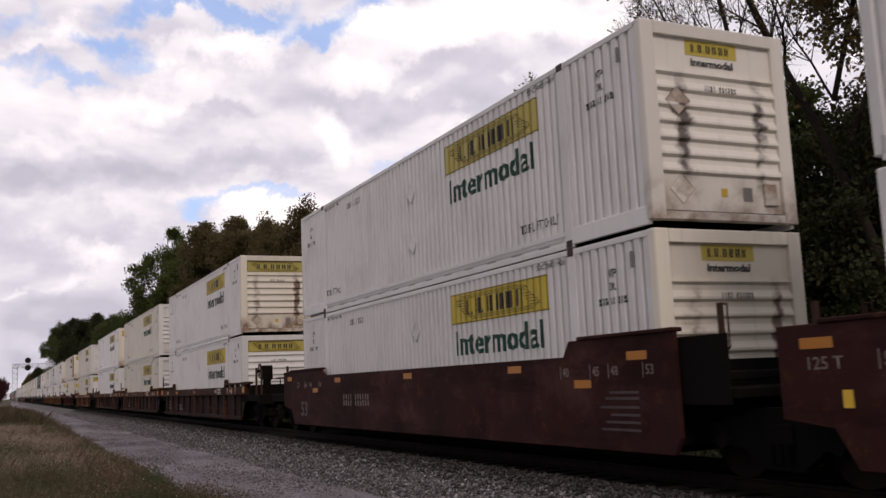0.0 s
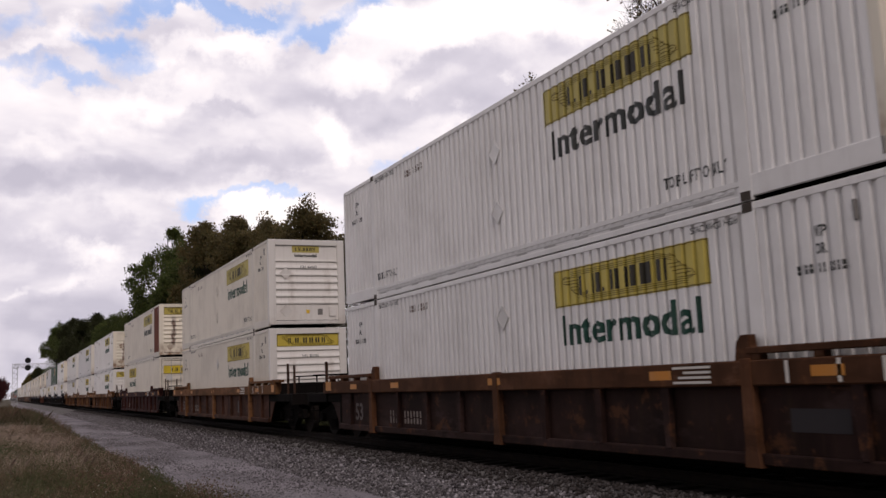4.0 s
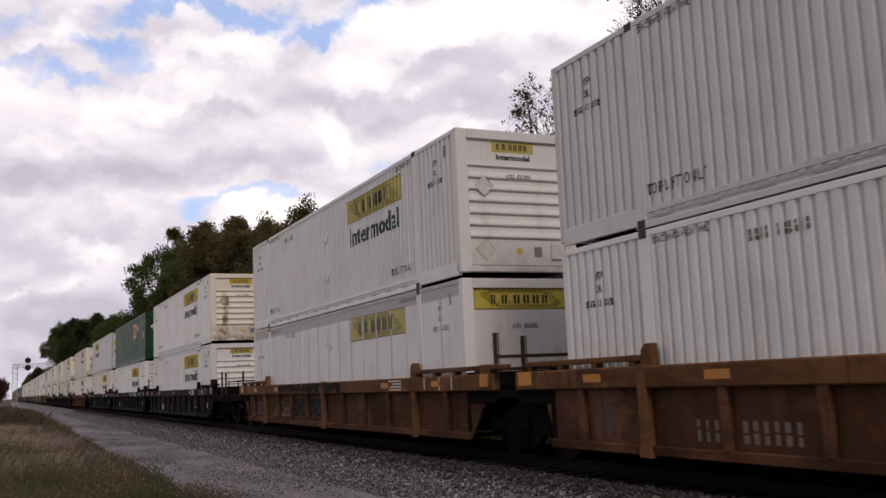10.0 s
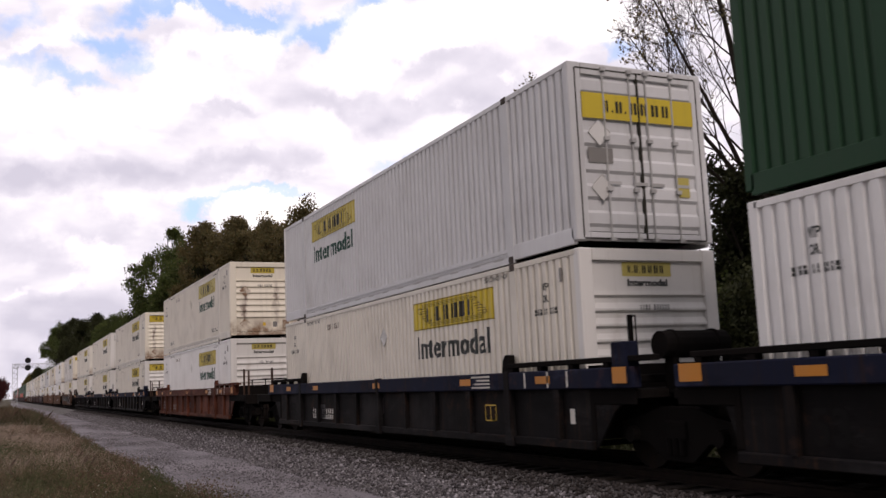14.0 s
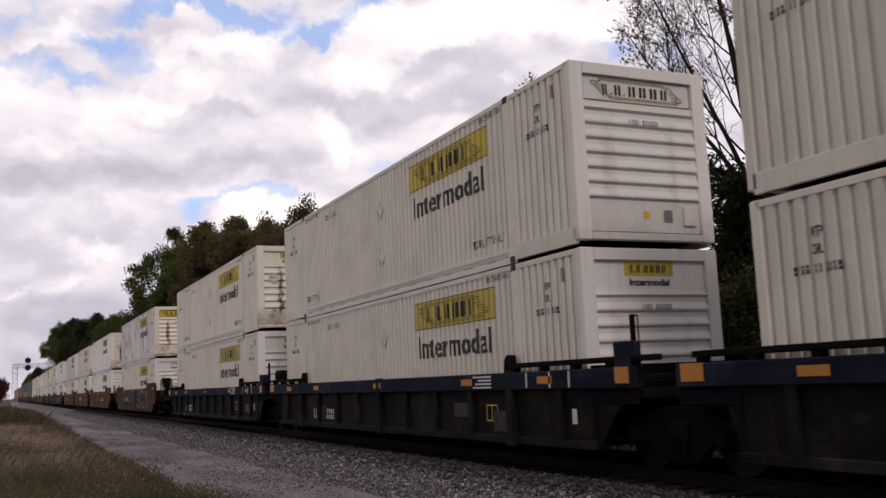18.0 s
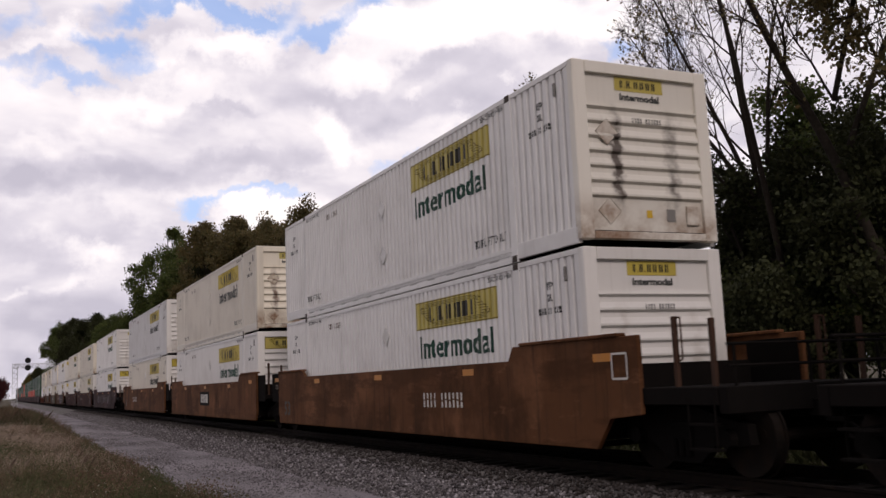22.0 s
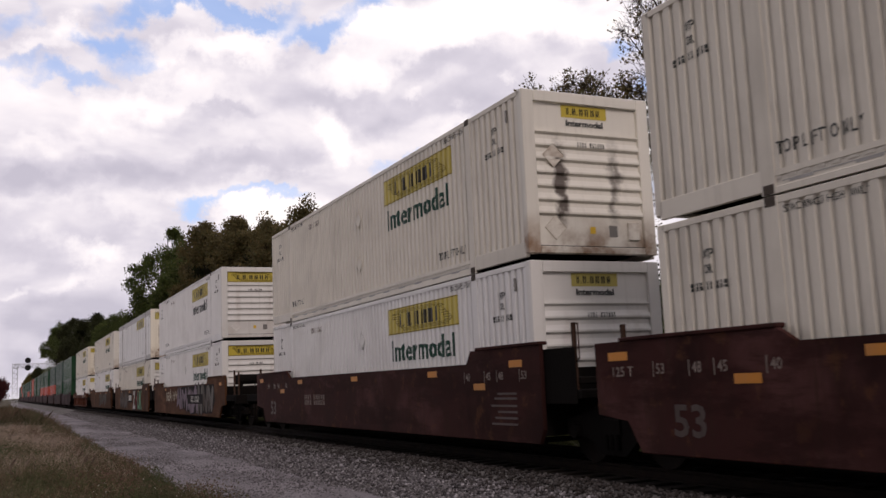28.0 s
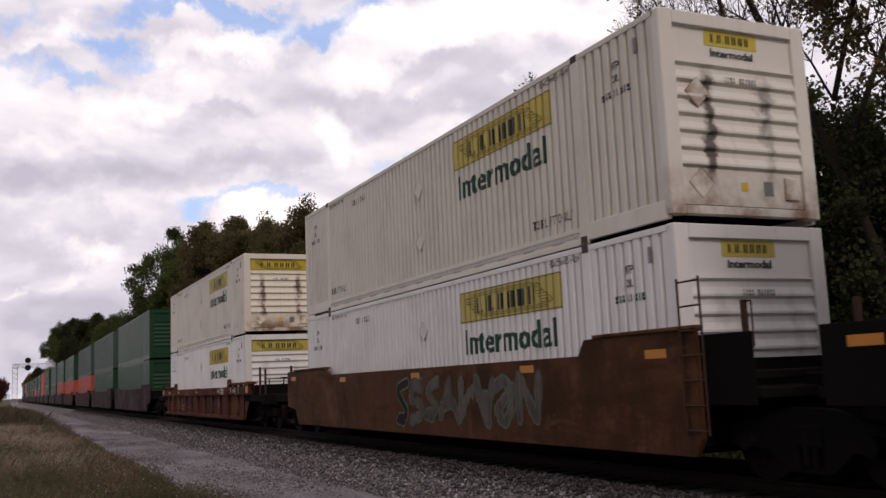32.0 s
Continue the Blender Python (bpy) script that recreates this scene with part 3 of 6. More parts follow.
def end_mesh():
    """A nose end: flat head panel, horizontal ledges, flat foot panel, in a frame."""
    def fill(bm):
        y = -HALF
        out, inn = y + 0.012, y + 0.065
        pts = [(inn, 2.71), (inn, 2.20)]
        z = 2.17
        for i in range(7):
            zz = z - i * 0.233
            pts += [(out, zz + 0.01), (inn, zz - 0.025)] if i else [(out, zz + 0.03), (out, zz + 0.01), (inn, zz - 0.025)]
            if i < 6:
                pts += [(inn - 0.012, zz - 0.10), (out, zz - 0.19)]
        pts += [(inn, 0.22), (inn + 0.05, 0.22), (inn + 0.05, 2.71)]
        prism(bm, pts, "x", -1.055, 1.055)
    return shared("nose_end", fill)


def header_mesh(s):
    return boxes("header%d" % s, [(-1.055, 1.055, *sorted((s * HALF, s * (HALF - 0.15))), 2.71, TALL - 0.004)], 0.008)


def sill_mesh(s):
    return boxes("sill%d" % s, [(-1.055, 1.055, *sorted((s * HALF, s * (HALF - 0.15))), 0.11, 0.225)], 0.008)


def door_leaf_mesh(s):
    """One door leaf with its ledges, on the +y end; s is its side."""
    def fill(bm):
        x0, x1 = sorted((s * 0.02, s * 1.16))
        pts = [(HALF - 0.10, 0.14), (HALF - 0.05, 0.14)]
        for z in (0.40, 0.82, 1.24, 1.66, 2.08, 2.50):
            pts += [(HALF - 0.05, z - 0.09), (HALF - 0.012, z - 0.04), (HALF - 0.012, z + 0.12), (HALF - 0.05, z + 0.17)]
        prism(bm, pts + [(HALF - 0.05, 2.80), (HALF - 0.10, 2.80)], "x", x0, x1)
    return shared("door_leaf%d" % s, fill)


def lock_bar_mesh():
    def fill(bm):
        tube(bm, (0, 0, 0.10), (0, 0, 2.83), 0.017, 0.017, 6)
        for z in (0.12, 0.9, 1.7, 2.81):
            box(bm, -0.045, 0.045, -0.05, 0.022, z - 0.03, z + 0.03)
        box(bm, -0.02, 0.24, -0.01, 0.018, 0.98, 1.03)
    return shared("lock_bar", fill)


def roof_mesh():
    def fill(bm):
        box(bm, -1.24, 1.24, -HALF + 0.02, HALF - 0.02, 2.82, 2.875)
        for i in range(60):
            y = -HALF + 0.2 + i * 0.264
            box(bm, -1.2, 1.2, y, y + 0.12, 2.87, 2.893)
    return shared("roof", fill)


def floor_mesh():
    def fill(bm):
        o = [(HALF - 0.03, 0.24), (-HALF + 0.03, 0.24), (-HALF + 0.03, 0.15)]
        for i in range(38):
            y = -MIDPOST + 0.2 + i * 0.31
            o += [(y, 0.15), (y, 0.04), (y + 0.06, 0.04), (y + 0.06, 0.15)]
        prism(bm, o + [(HALF - 0.03, 0.15)], "x", -1.22, 1.22)
    return shared("floor", fill)


def rail_meshes(s):
    x0, x1 = sorted((s * 1.225, s * 1.2955))
    top = boxes("top_rail%d" % s, [(x0, x1, -HALF + 0.1, HALF - 0.1, 2.805, TALL - 0.006)], 0.008)
    def fill(bm):
        a, b, c = s * 1.225, s * 1.2955, s * 1.280
        prism(bm, [(a, 0.005), (b, 0.005), (b, 0.075), (c, 0.085), (c, 0.19), (b, 0.20), (b, 0.265), (a, 0.265)], "y", -MIDPOST, MIDPOST)
    low = shared("bottom_rail%d" % s, fill)
    tails = [boxes("tail_rail%d%d" % (s, e), [(x0, x1, *sorted((e * MIDPOST, e * (HALF - 0.1))), 0.05, 0.30)], 0.006) for e in (-1, 1)]
    return top, low, tails


def rail_mark_mesh(s):
    def fill(bm):
        o = [(MIDPOST - 0.2, 0.125), (MIDPOST - 0.2, 0.135), (-MIDPOST + 0.2, 0.135), (-MIDPOST + 0.2, 0.125)]
        for i in range(13):
            y = -MIDPOST + 0.6 + i * 0.9
            o += [(y, 0.125), (y, 0.10), (y + 0.34, 0.10), (y + 0.34, 0.125)]
        prism(bm, o, "x", *sorted((s * 1.27, s * 1.2845)))
    return shared("rail_strip%d" % s, fill)


def casting_mesh():
    def fill(bm):
        box(bm, -0.075, 0.075, -0.09, 0.09, 0.0, 0.125)
    return shared("casting", fill, bev=0.012)


def mid_post_mesh():
    return boxes("mid_post", [(-0.035, 0.006, -0.11, 0.11, 0.0, TALL - 0.002)], 0.006)


def corner_post_mesh():
    return boxes("corner_post", [(-0.12, 0.12, 0.0, 0.16, 0.10, TALL)], 0.014)


def placard_mesh():
    def fill(bm):
        r = 0.21
        prism(bm, [(0, -r), (r, 0), (0, r), (-r, 0)], "x", -0.016, 0.0)
        bm.faces.ensure_lookup_table()
        face = min(bm.faces, key=lambda f: f.calc_center_median().x)
        bmesh.ops.inset_region(bm, faces=[face], thickness=0.022, depth=0.0)
        for v in face.verts:
            v.co.x += 0.010
    return shared("placard", fill)


def number_bars(n, h, key):
    """A row of n plain upright bars, h tall, read from -x, about the origin."""
    rng = random.Random(n * 7 + int(h * 1000))

    def fill(bm):
        w = h * 0.62
        for i in range(n):
            if i == 4:
                continue
            y = (n / 2 - i - 0.5) * w
            bw = w * rng.uniform(0.16, 0.3)
            mid = rng.uniform(-0.12, 0.12) * h
            sheet(bm, y - bw, y + bw, -h / 2, mid - 0.05 * h)
            sheet(bm, y - bw * rng.uniform(0.5, 1), y + bw, mid + 0.05 * h, h / 2)
    return fill


def word_fill(key, body, width, height, bold, space=1.0):
    me = lettering(key + "_flat", body, height, bold, space)
    ys = [v.co.y for v in me.vertices]
    k = width / (max(ys) - min(ys))
    mid = (max(ys) + min(ys)) / 2

    def fill(bm):
        bm.from_mesh(me)
        for v in bm.verts:
            v.co.y = (v.co.y - mid) * k
    return fill


def wtp_or(bm):
    """Two lines: WTP, and OR below it."""
    word_fill("wtp", "WTP", 0.26, 0.12, 0.004)(bm)
    old = set(bm.verts)
    word_fill("wor", "OR", 0.15, 0.11, 0.004)(bm)
    for v in bm.verts:
        if v not in old:
            v.co.z -= 0.18


def flat_mesh(key, fill, lift):
    """The same on a flat wall: lifted off it by a paint film."""
    if key not in CACHE:
        bm = bmesh.new()
        fill(bm)
        for v in bm.verts:
            v.co.x -= lift
        me = bpy.data.meshes.new(key)
        bm.to_mesh(me)
        bm.free()
        me.materials.append(None)
        CACHE[key] = me
    return CACHE[key]


def on_side(root, name, fill, key, u, z, mat, flat, lift, label="", sides=(-1, 1)):
    """A marking on both long walls, u metres from the nose end, z above the base."""
    y = -HALF + u
    y = SIGN_Y + round((y - SIGN_Y) / PITCH) * PITCH
    me = flat_mesh(key + "_f", fill, lift) if flat else draped(key, fill, SIGN_Y, lift)
    for s in sides:
        x = s * (1.2865 if flat else 1.289)
        part(name, me, mat, root, label, pose(x, y, z, rz=0 if s < 0 else 180))


def on_nose(root, name, fill, key, x, z, mat, lift=0.006, deep=0.065, label="", y_end=-1):
    """A marking on an end wall, x across and z up; the end at -y, or with y_end = 1 at +y."""
    me = flat_mesh(key + "_e", fill, lift)
    if y_end < 0:
        m = pose(x, -HALF + deep, z, rz=90)
    else:
        m = pose(-x, HALF - deep, z, rz=-90)
    part(name, me, mat, root, label, m)


def sign_fill(w, h):
    return lambda bm: sheet(bm, -w / 2, w / 2, -h / 2, h / 2)


PAINT_WORD = {"white": "clean white", "cream": "cream-white", "grey": "pale grey", "streaked": "soot-streaked white", "green": "dark green",
              "dull_green": "dull green", "red": "faded red"}


def container(style="corr", paint_key="white", nose="small", end="end_clean", turned=False, word="dgreen", rust_panel=False,
              near=True, level="upper", dark_streak=False):
    root = new("shipping_container")
    where = "stacked on another" if level == "upper" else "in a well car"
    look_word = {"corr": "corrugated", "plate": "smooth riveted", "intl": "corrugated"}[style]
    nose_word = "doors leading" if turned else {"small": "small end sign", "wide": "wide end banner", "wide_white": "white end banner",
                                                "small_white": "small white end sign", "none": "plain ribbed end"}[nose]
    tagged(root, "%s %s container, %s, %s" % (PAINT_WORD[paint_key], look_word, nose_word, where), "shipping container", "containers of the train")
    mat = M[paint_key]
    flat = style == "plate"
    plain = style == "intl"
    for s in (-1, 1):
        part("side_wall", plate_mesh(s) if flat else wall_mesh(s), mat, root)
        top, low, tails = rail_meshes(s)
        part("top_rail", top, M["greyband"] if flat else mat, root, "grey steel top rail" if flat else "")
        part("bottom_rail", low, M["greyband"] if flat else mat, root)
        for tail in tails:
            part("overhang_rail", tail, M["greyband"] if flat else mat, root)
        if flat:
            for y in SEAMS:
                part("seam_strip", seam_mesh(), M["seam"], root, at=pose(s * 1.285, y, 0, rz=0 if s > 0 else 180))
            part("top_band", boxes("top_band%d" % s, [(*sorted((s * 1.235, s * 1.288)), -HALF + 0.13, HALF - 0.13, 2.59, 2.81)]), M["greyband"], root, "grey top band")
        if near:
            part("rail_strip", rail_mark_mesh(s), mat if plain else M["slot"], root)
        for y in (-MIDPOST, MIDPOST):
            part("lifting_post", mid_post_mesh(), M["rusted_post"] if flat and level == "upper" else mat, root, at=pose(s * 1.2955, y, 0, rz=0 if s > 0 else 180))
            for z in (0.0, TALL - 0.122):
                part("corner_casting", casting_mesh(), M["grease"], root, "greasy dark corner casting", pose(s * 1.232, y, z))
        for y in (-HALF, HALF):
            part("corner_post", corner_post_mesh(), M[end] if y < 0 and not plain else mat, root, at=pose(s * 1.1755, y, 0, rz=0 if y < 0 else 180))
    if rust_panel:
        def fill(bm):
            ys = [-HALF + 0.17] + breaks(-HALF + 0.17, -MIDPOST - 0.11) + [-MIDPOST - 0.11]
            for a, b in zip(ys, ys[1:]):
                bm.faces.new([bm.verts.new((-(1.295 - wave(y)), y, z)) for y, z in ((a, 0.31), (b, 0.31), (b, 2.80), (a, 2.80))])
        part("patch_panel", shared("rust_patch", fill), M["rust_panel"], root, "rust-red unpainted corrugated panel")
    part("roof", roof_mesh(), mat, root)
    part("floor", floor_mesh(), M["deck"], root, "dark steel underframe")
    # nose end
    endmat = mat if plain else M[end]
    part("end_wall", boxes("flat_end", [(-1.055, 1.055, -HALF + 0.065, -HALF + 0.115, 0.22, 2.71)]) if flat else end_mesh(), endmat, root)
    for s, mt in ((-1, endmat), (1, mat)):
        part("header", header_mesh(s), mt, root)
        part("sill", sill_mesh(s), mt, root)
    sign_mat, bar_mat = (M["pale_sign"], M["dark"]) if "white" in nose else (M["yellow"], M["dark"])
    if nose.startswith("small"):
        on_nose(root, "end_sign", sign_fill(0.93, 0.22), "esign_s", -0.02, 2.585, sign_mat, label="yellow sign" if "white" not in nose else "white sign")
        on_nose(root, "sign_lettering", lambda bm: name_bars(bm, 0.66, 0.12), "ebars_s", -0.02, 2.585, bar_mat, 0.010, label="dark bars of lettering")
        if near:
            on_nose(root, "wordmark", word_fill("ew", "Intermodal", 0.76, 0.10, 0.006), "eword", -0.02, 2.33, M["char"], 0.008)
    elif nose.startswith("wide"):
        on_nose(root, "end_sign", sign_fill(2.09, 0.41), "esign_w", 0.0, 2.51, sign_mat, label="wide yellow sign" if nose == "wide" else "wide white sign")
        on_nose(root, "sign_lettering", lambda bm: name_bars(bm, 1.22, 0.17), "ebars_w", 0.0, 2.50, bar_mat, 0.010, label="dark bars of lettering")
        if near:
            on_nose(root, "sign_scroll", lambda bm: scroll_lines(bm, 2.06, 0.39), "elines_w", 0.0, 2.51, M["scroll"], 0.008)
    if near:
        on_nose(root, "number", number_bars(11, 0.085, "n"), "enum", 0.05, 1.99, M["wlet"] if plain else M["char"], 0.012, 0.06 if flat else 0.02, label="row of bars")
        if not plain:
            part("document_box", boxes("docbox", [(-0.12, 0.12, -0.035, 0.0, -0.16, 0.16)], 0.012), endmat, root, at=(0.85, -HALF + 0.06, 0.52))
    if near and not plain:
        on_nose(root, "label_plate", sign_fill(0.17, 0.20), "egrey", 0.44, 0.51, M["greybox"], 0.006)
        on_nose(root, "label_plate", sign_fill(0.11, 0.12), "eyel", 0.02, 0.52, M["yreflector"], 0.006)
        if nose in ("small", "wide") and level == "upper":
            for z in (1.78, 0.55) if nose == "small" else (0.55,):
                part("placard_holder", placard_mesh(), endmat, root, "dirty diamond placard", pose(-0.72, -HALF + 0.02 + (0.045 if z < 1 or flat else 0), z, rz=90))
    # door end
    if turned or not near:
        for s in (-1, 1):
            leaf = part("door", door_leaf_mesh(s), mat, root)
            if near:
                for x in (0.16, 0.66):
                    part("lock_bar", lock_bar_mesh(), M["silver"], leaf, "galvanised lock bar", pose(s * x, HALF - 0.0, 0, rz=180))
                for z in (0.35, 0.95, 1.55, 2.15, 2.65):
                    part("hinge", boxes("hinge", [(-0.06, 0.06, -0.03, 0.02, -0.05, 0.05)], 0.006), M["silver"], leaf, at=(s * 1.15, HALF - 0.03, z))
        if near:
            part("door_gasket", boxes("gasket", [(-0.02, 0.02, HALF - 0.06, HALF + 0.002, 0.14, 2.80)]), M["dark"], root, "black rubber gasket")
            for x in (-1.17, 1.17):
                part("door_gasket", boxes("gasket_side", [(-0.012, 0.012, HALF - 0.06, HALF + 0.004, 0.14, 2.80)]), M["dark"], root, at=(x, 0, 0))
            for z in (0.13, 2.805):
                part("door_gasket", boxes("gasket_flat", [(-1.16, 1.16, HALF - 0.06, HALF + 0.004, -0.012, 0.012)]), M["dark"], root, at=(0, 0, z))
            if level == "upper":
                on_nose(root, "label_plate", sign_fill(0.46, 0.24), "edoor_d", -0.78, 1.43, M["greybox"], 0.010, 0.006, y_end=1, label="dark dirty plate on the door")
            on_nose(root, "end_sign", sign_fill(2.16, 0.41), "esign_d", 0.0, 2.22, M["yellow"], deep=0.006, label="wide yellow sign on the doors", y_end=1)
            on_nose(root, "sign_lettering", lambda bm: name_bars(bm, 1.22, 0.19), "ebars_d", 0.0, 2.22, M["dark"], 0.010, 0.006, y_end=1)
            on_nose(root, "label_plate", sign_fill(0.24, 0.32), "edoor_l", 0.78, 0.99, M["yellow"], 0.010, 0.006, y_end=1)
            for z in (1.79, 0.92):
                part("placard_holder", placard_mesh(), M["placard"], root, "white diamond placard", pose(0.78, HALF - 0.004, z, rz=-90))
    else:
        part("rear_wall", boxes("rear_wall", [(-1.055, 1.055, HALF - 0.12, HALF - 0.05, 0.2, 2.72)]), mat, root)
    # long-side markings
    if not plain:
        on_side(root, "side_sign", sign_fill(3.6, 0.57), "ssign", 4.575, 2.325, M["yellow"], flat, 0.004, "long yellow sign")
        on_side(root, "sign_lettering", lambda bm: name_bars(bm, 2.1, 0.29), "sbars", 4.575, 2.325, M["dark"], flat, 0.010, "dark bars of lettering")
        if near:
            on_side(root, "sign_scroll", lambda bm: scroll_lines(bm, 3.56, 0.54), "slines", 4.575, 2.325, M["scroll"], flat, 0.007, "fine scroll lines of the sign")
        if not flat:
            on_side(root, "wordmark", word_fill("sw", "Intermodal", 3.2, 0.44, 0.014, 1.08), "sword", 4.575, 1.47, M[word], False, 0.005)
    if plain and not near:
        part("placard_holder", placard_mesh(), M["placard"], root, "white diamond placard", pose(0.35, -HALF + 0.02, 2.0, rz=90))
    if near:
        for u in (2.87, 13.28):
            on_side(root, "lift_marking", word_fill("tlo", "TOP LIFT ONLY", 1.2, 0.15, 0.002, 1.22), "stlo", u, 0.43, M["char"], flat, 0.005, sides=(-1,))
        if level == "lower" or not plain:
            for u in (1.1, 15.1):
                on_side(root, "pin_marking", wtp_or, "swtp", u, 2.35, M["char"], flat, 0.005, sides=(-1,))
                on_side(root, "pin_marking", number_bars(12, 0.10, "p"), "spin", u, 2.02, M["char"], flat, 0.005, sides=(-1,))
        for u in (2.55, 13.3):
            on_side(root, "stack_marking", word_fill("slim", "STACKING 3 HIGH ONLY", 1.15, 0.085, 0.001, 1.15), "sslim", u, 2.69, M["char"], flat, 0.005, sides=(-1,))
        on_side(root, "number", number_bars(11, 0.14, "s"), "snum", 11.6, 2.52, M["faint"], flat, 0.005, "row of faded bars", sides=(-1,))
        if plain:
            on_side(root, "logo_sign", sign_fill(1.52, 0.92), "elogo", 5.0, 2.06, M["orange_sign"], False, 0.005, "square orange sign")

            def shapes(bm):
                for y in (0.52, 0.02, -0.45):
                    sheet(bm, y - 0.16, y + 0.16, -0.28, 0.28)
            on_side(root, "logo_bars", shapes, "elogob", 5.0, 2.06, M["scroll"], False, 0.010, "dark bars of lettering")
            on_side(root, "size_marking", word_fill("fifty", "53'", 0.42, 0.26, 0.008), "s53", 0.9, 1.48, M["wlet"], False, 0.005)
            on_side(root, "number", number_bars(11, 0.17, "e"), "semn", 0.95, 2.36, M["wlet"], False, 0.005, "row of white bars")
            part("placard_holder", placard_mesh(), M["placard"], root, "white diamond placard", pose(-1.291, -HALF + 3.6, 2.2))
            part("placard_holder", placard_mesh(), M["placard"], root, "white diamond placard", pose(-0.78, -HALF + 0.02, 2.05, rz=90))
            on_nose(root, "logo_sign", sign_fill(0.66, 0.46), "elogon", -0.02, 2.49, M["orange_sign"])
            on_nose(root, "logo_bars", lambda bm: [sheet(bm, y - 0.07, y + 0.07, -0.13, 0.13) for y in (0.2, 0.0, -0.2)], "elogonb", -0.02, 2.49, M["scroll"], 0.010)
            part("number", flat_mesh("post_number", lambda bm: [sheet(bm, -0.045, 0.045, 2.66 - i * 0.15, 2.745 - i * 0.15) for i in range(11) if i != 4], 0.002), M["wlet"], root, "column of white bars",
                 (-1.2965, -HALF + 0.08, 0))
            for y0, w, n in ((0.62, 0.36, 5), (0.15, 0.34, 3)):
                on_nose(root, "data_panel", lambda bm, w=w, n=n: [sheet(bm, -w / 2, w / 2 - 0.05 * (i % 2), -0.19 + i * 0.075, -0.155 + i * 0.075) for i in range(n)], "edata%d" % n, -y0, 0.64, M["wlet"], 0.006, label="small white bars of print")
            on_side(root, "company_mark", number_bars(9, 0.16, "w"), "sewm", 8.2, 2.60, M["wlet"], False, 0.005, "row of white bars", sides=(-1,))
            on_nose(root, "size_marking", word_fill("fifty", "53'", 0.42, 0.20, 0.008), "e53", 0.1, 1.68, M["wlet"], 0.012, 0.015)
            on_nose(root, "label_plate", sign_fill(0.52, 0.26), "ewp", 0.35, 0.62, M["placard"], 0.006)
        else:
            for z in (2.02, 0.95):
                part("placard_holder", placard_mesh(), mat if level == "upper" else M["placard"], root, "pale diamond placard", pose(-1.2915, -HALF + 8.05, z))
        part("vent", boxes("vent", [(-0.028, 0.01, -0.022, 0.022, -0.11, 0.11)], 0.008), mat if plain else M["greybox"], root, at=(-1.275, -HALF + 0.55, 2.55))
    return root


# ---------------------------------------------------------------- well cars
TRUCK_U = -1.72


def car_side(kind, s, last, long=False, first=True):
    def smooth(bm):
        tail = [(16.5, 0.28), (16.75, 0.70), (17.55, 0.76), (17.55, 1.75)] if last else [(16.5, 0.28), (16.75, 0.70), (17.45, 0.76), (17.45, 1.75)] if long else [(16.35, 0.28), (16.45, 0.60), (16.45, 1.75)]
        o = [(-0.35, 0.28), *tail, (13.95, 1.75), (13.70, 1.58), (2.10, 1.58),
             (1.95, 1.82)] + ([(-1.42, 1.82), (-1.42, 0.77), (-0.70, 0.72)] if first else [(-0.48, 1.82), (-0.48, 0.5)])
        prism(bm, [(u - HALF, z) for u, z in o], "x", *sorted((s * 1.425, s * 1.50)))

    def ribbed(bm):
        a, b = sorted((s * 1.37, s * 1.405))
        tail = [(16.5, 0.27), (16.95, 0.80), (17.5, 1.14)] if last else [(16.4, 0.27), (16.6, 0.80), (16.75, 1.14)]
        o = [(-0.35, 0.27), *tail, (-1.35, 1.14), (-0.80, 0.80)]
        prism(bm, [(u - HALF, z) for u, z in o], "x", a, b)
    return shared("car_%s_%d%d%d%d" % (kind, s, last, long, first), smooth if kind == "smooth" else ribbed, bev=0.012)


def top_chord(s, last):
    return boxes("top_chord%d%d" % (s, last), [(*sorted((s * 1.36, s * 1.505)), -1.42 - HALF, (17.55 if last else 17.42) - HALF, 1.12, 1.41)], 0.018)


def low_chord(s):
    return boxes("low_chord%d" % s, [(*sorted((s * 1.36, s * 1.47)), -0.30 - HALF, 16.45 - HALF, 0.25, 0.38)], 0.014)


def rib(s, wide=False):
    def fill(bm):
        if wide:
            prism(bm, [(-0.13, 0.22), (0.13, 0.22), (0.085, 0.48), (0.085, 1.43), (-0.085, 1.43), (-0.085, 0.48)], "x", *sorted((s * 1.40, s * 1.518)))
        else:
            prism(bm, [(-0.055, 0.37), (0.045, 0.37), (0.085, 1.13), (-0.085, 1.13)], "x", *sorted((s * 1.40, s * 1.487)))
    return shared("rib%d%d" % (s, wide), fill, bev=0.008)


def guide(s):
    """A container guide: a bent horn on the top of the side."""
    def fill(bm):
        prism(bm, [(-0.14, 0.0), (0.14, 0.0), (0.10, 0.22), (0.02, 0.30), (-0.12, 0.30)], "x", *sorted((s * 1.34, s * 1.46)))
    return shared("guide%d" % s, fill, bev=0.012)


def raised_rail(s, lead):
    return boxes("raised_rail%d%.1f" % (s, lead), [(*sorted((s * 1.33, s * 1.50)), lead, 1.5, 0.07, 0.15)] +
                 [(*sorted((s * 1.36, s * 1.49)), -1.4 + i * 0.9, -1.26 + i * 0.9, 0.0, 0.08) for i in range(4)], 0.012)


def gusset(s, tall):
    return boxes("gusset%d%d" % (s, tall), [(*sorted((s * 1.395, s * 1.422)), -1.05, 0.0, 0.9, 1.74 if tall else 1.35)], 0.01)


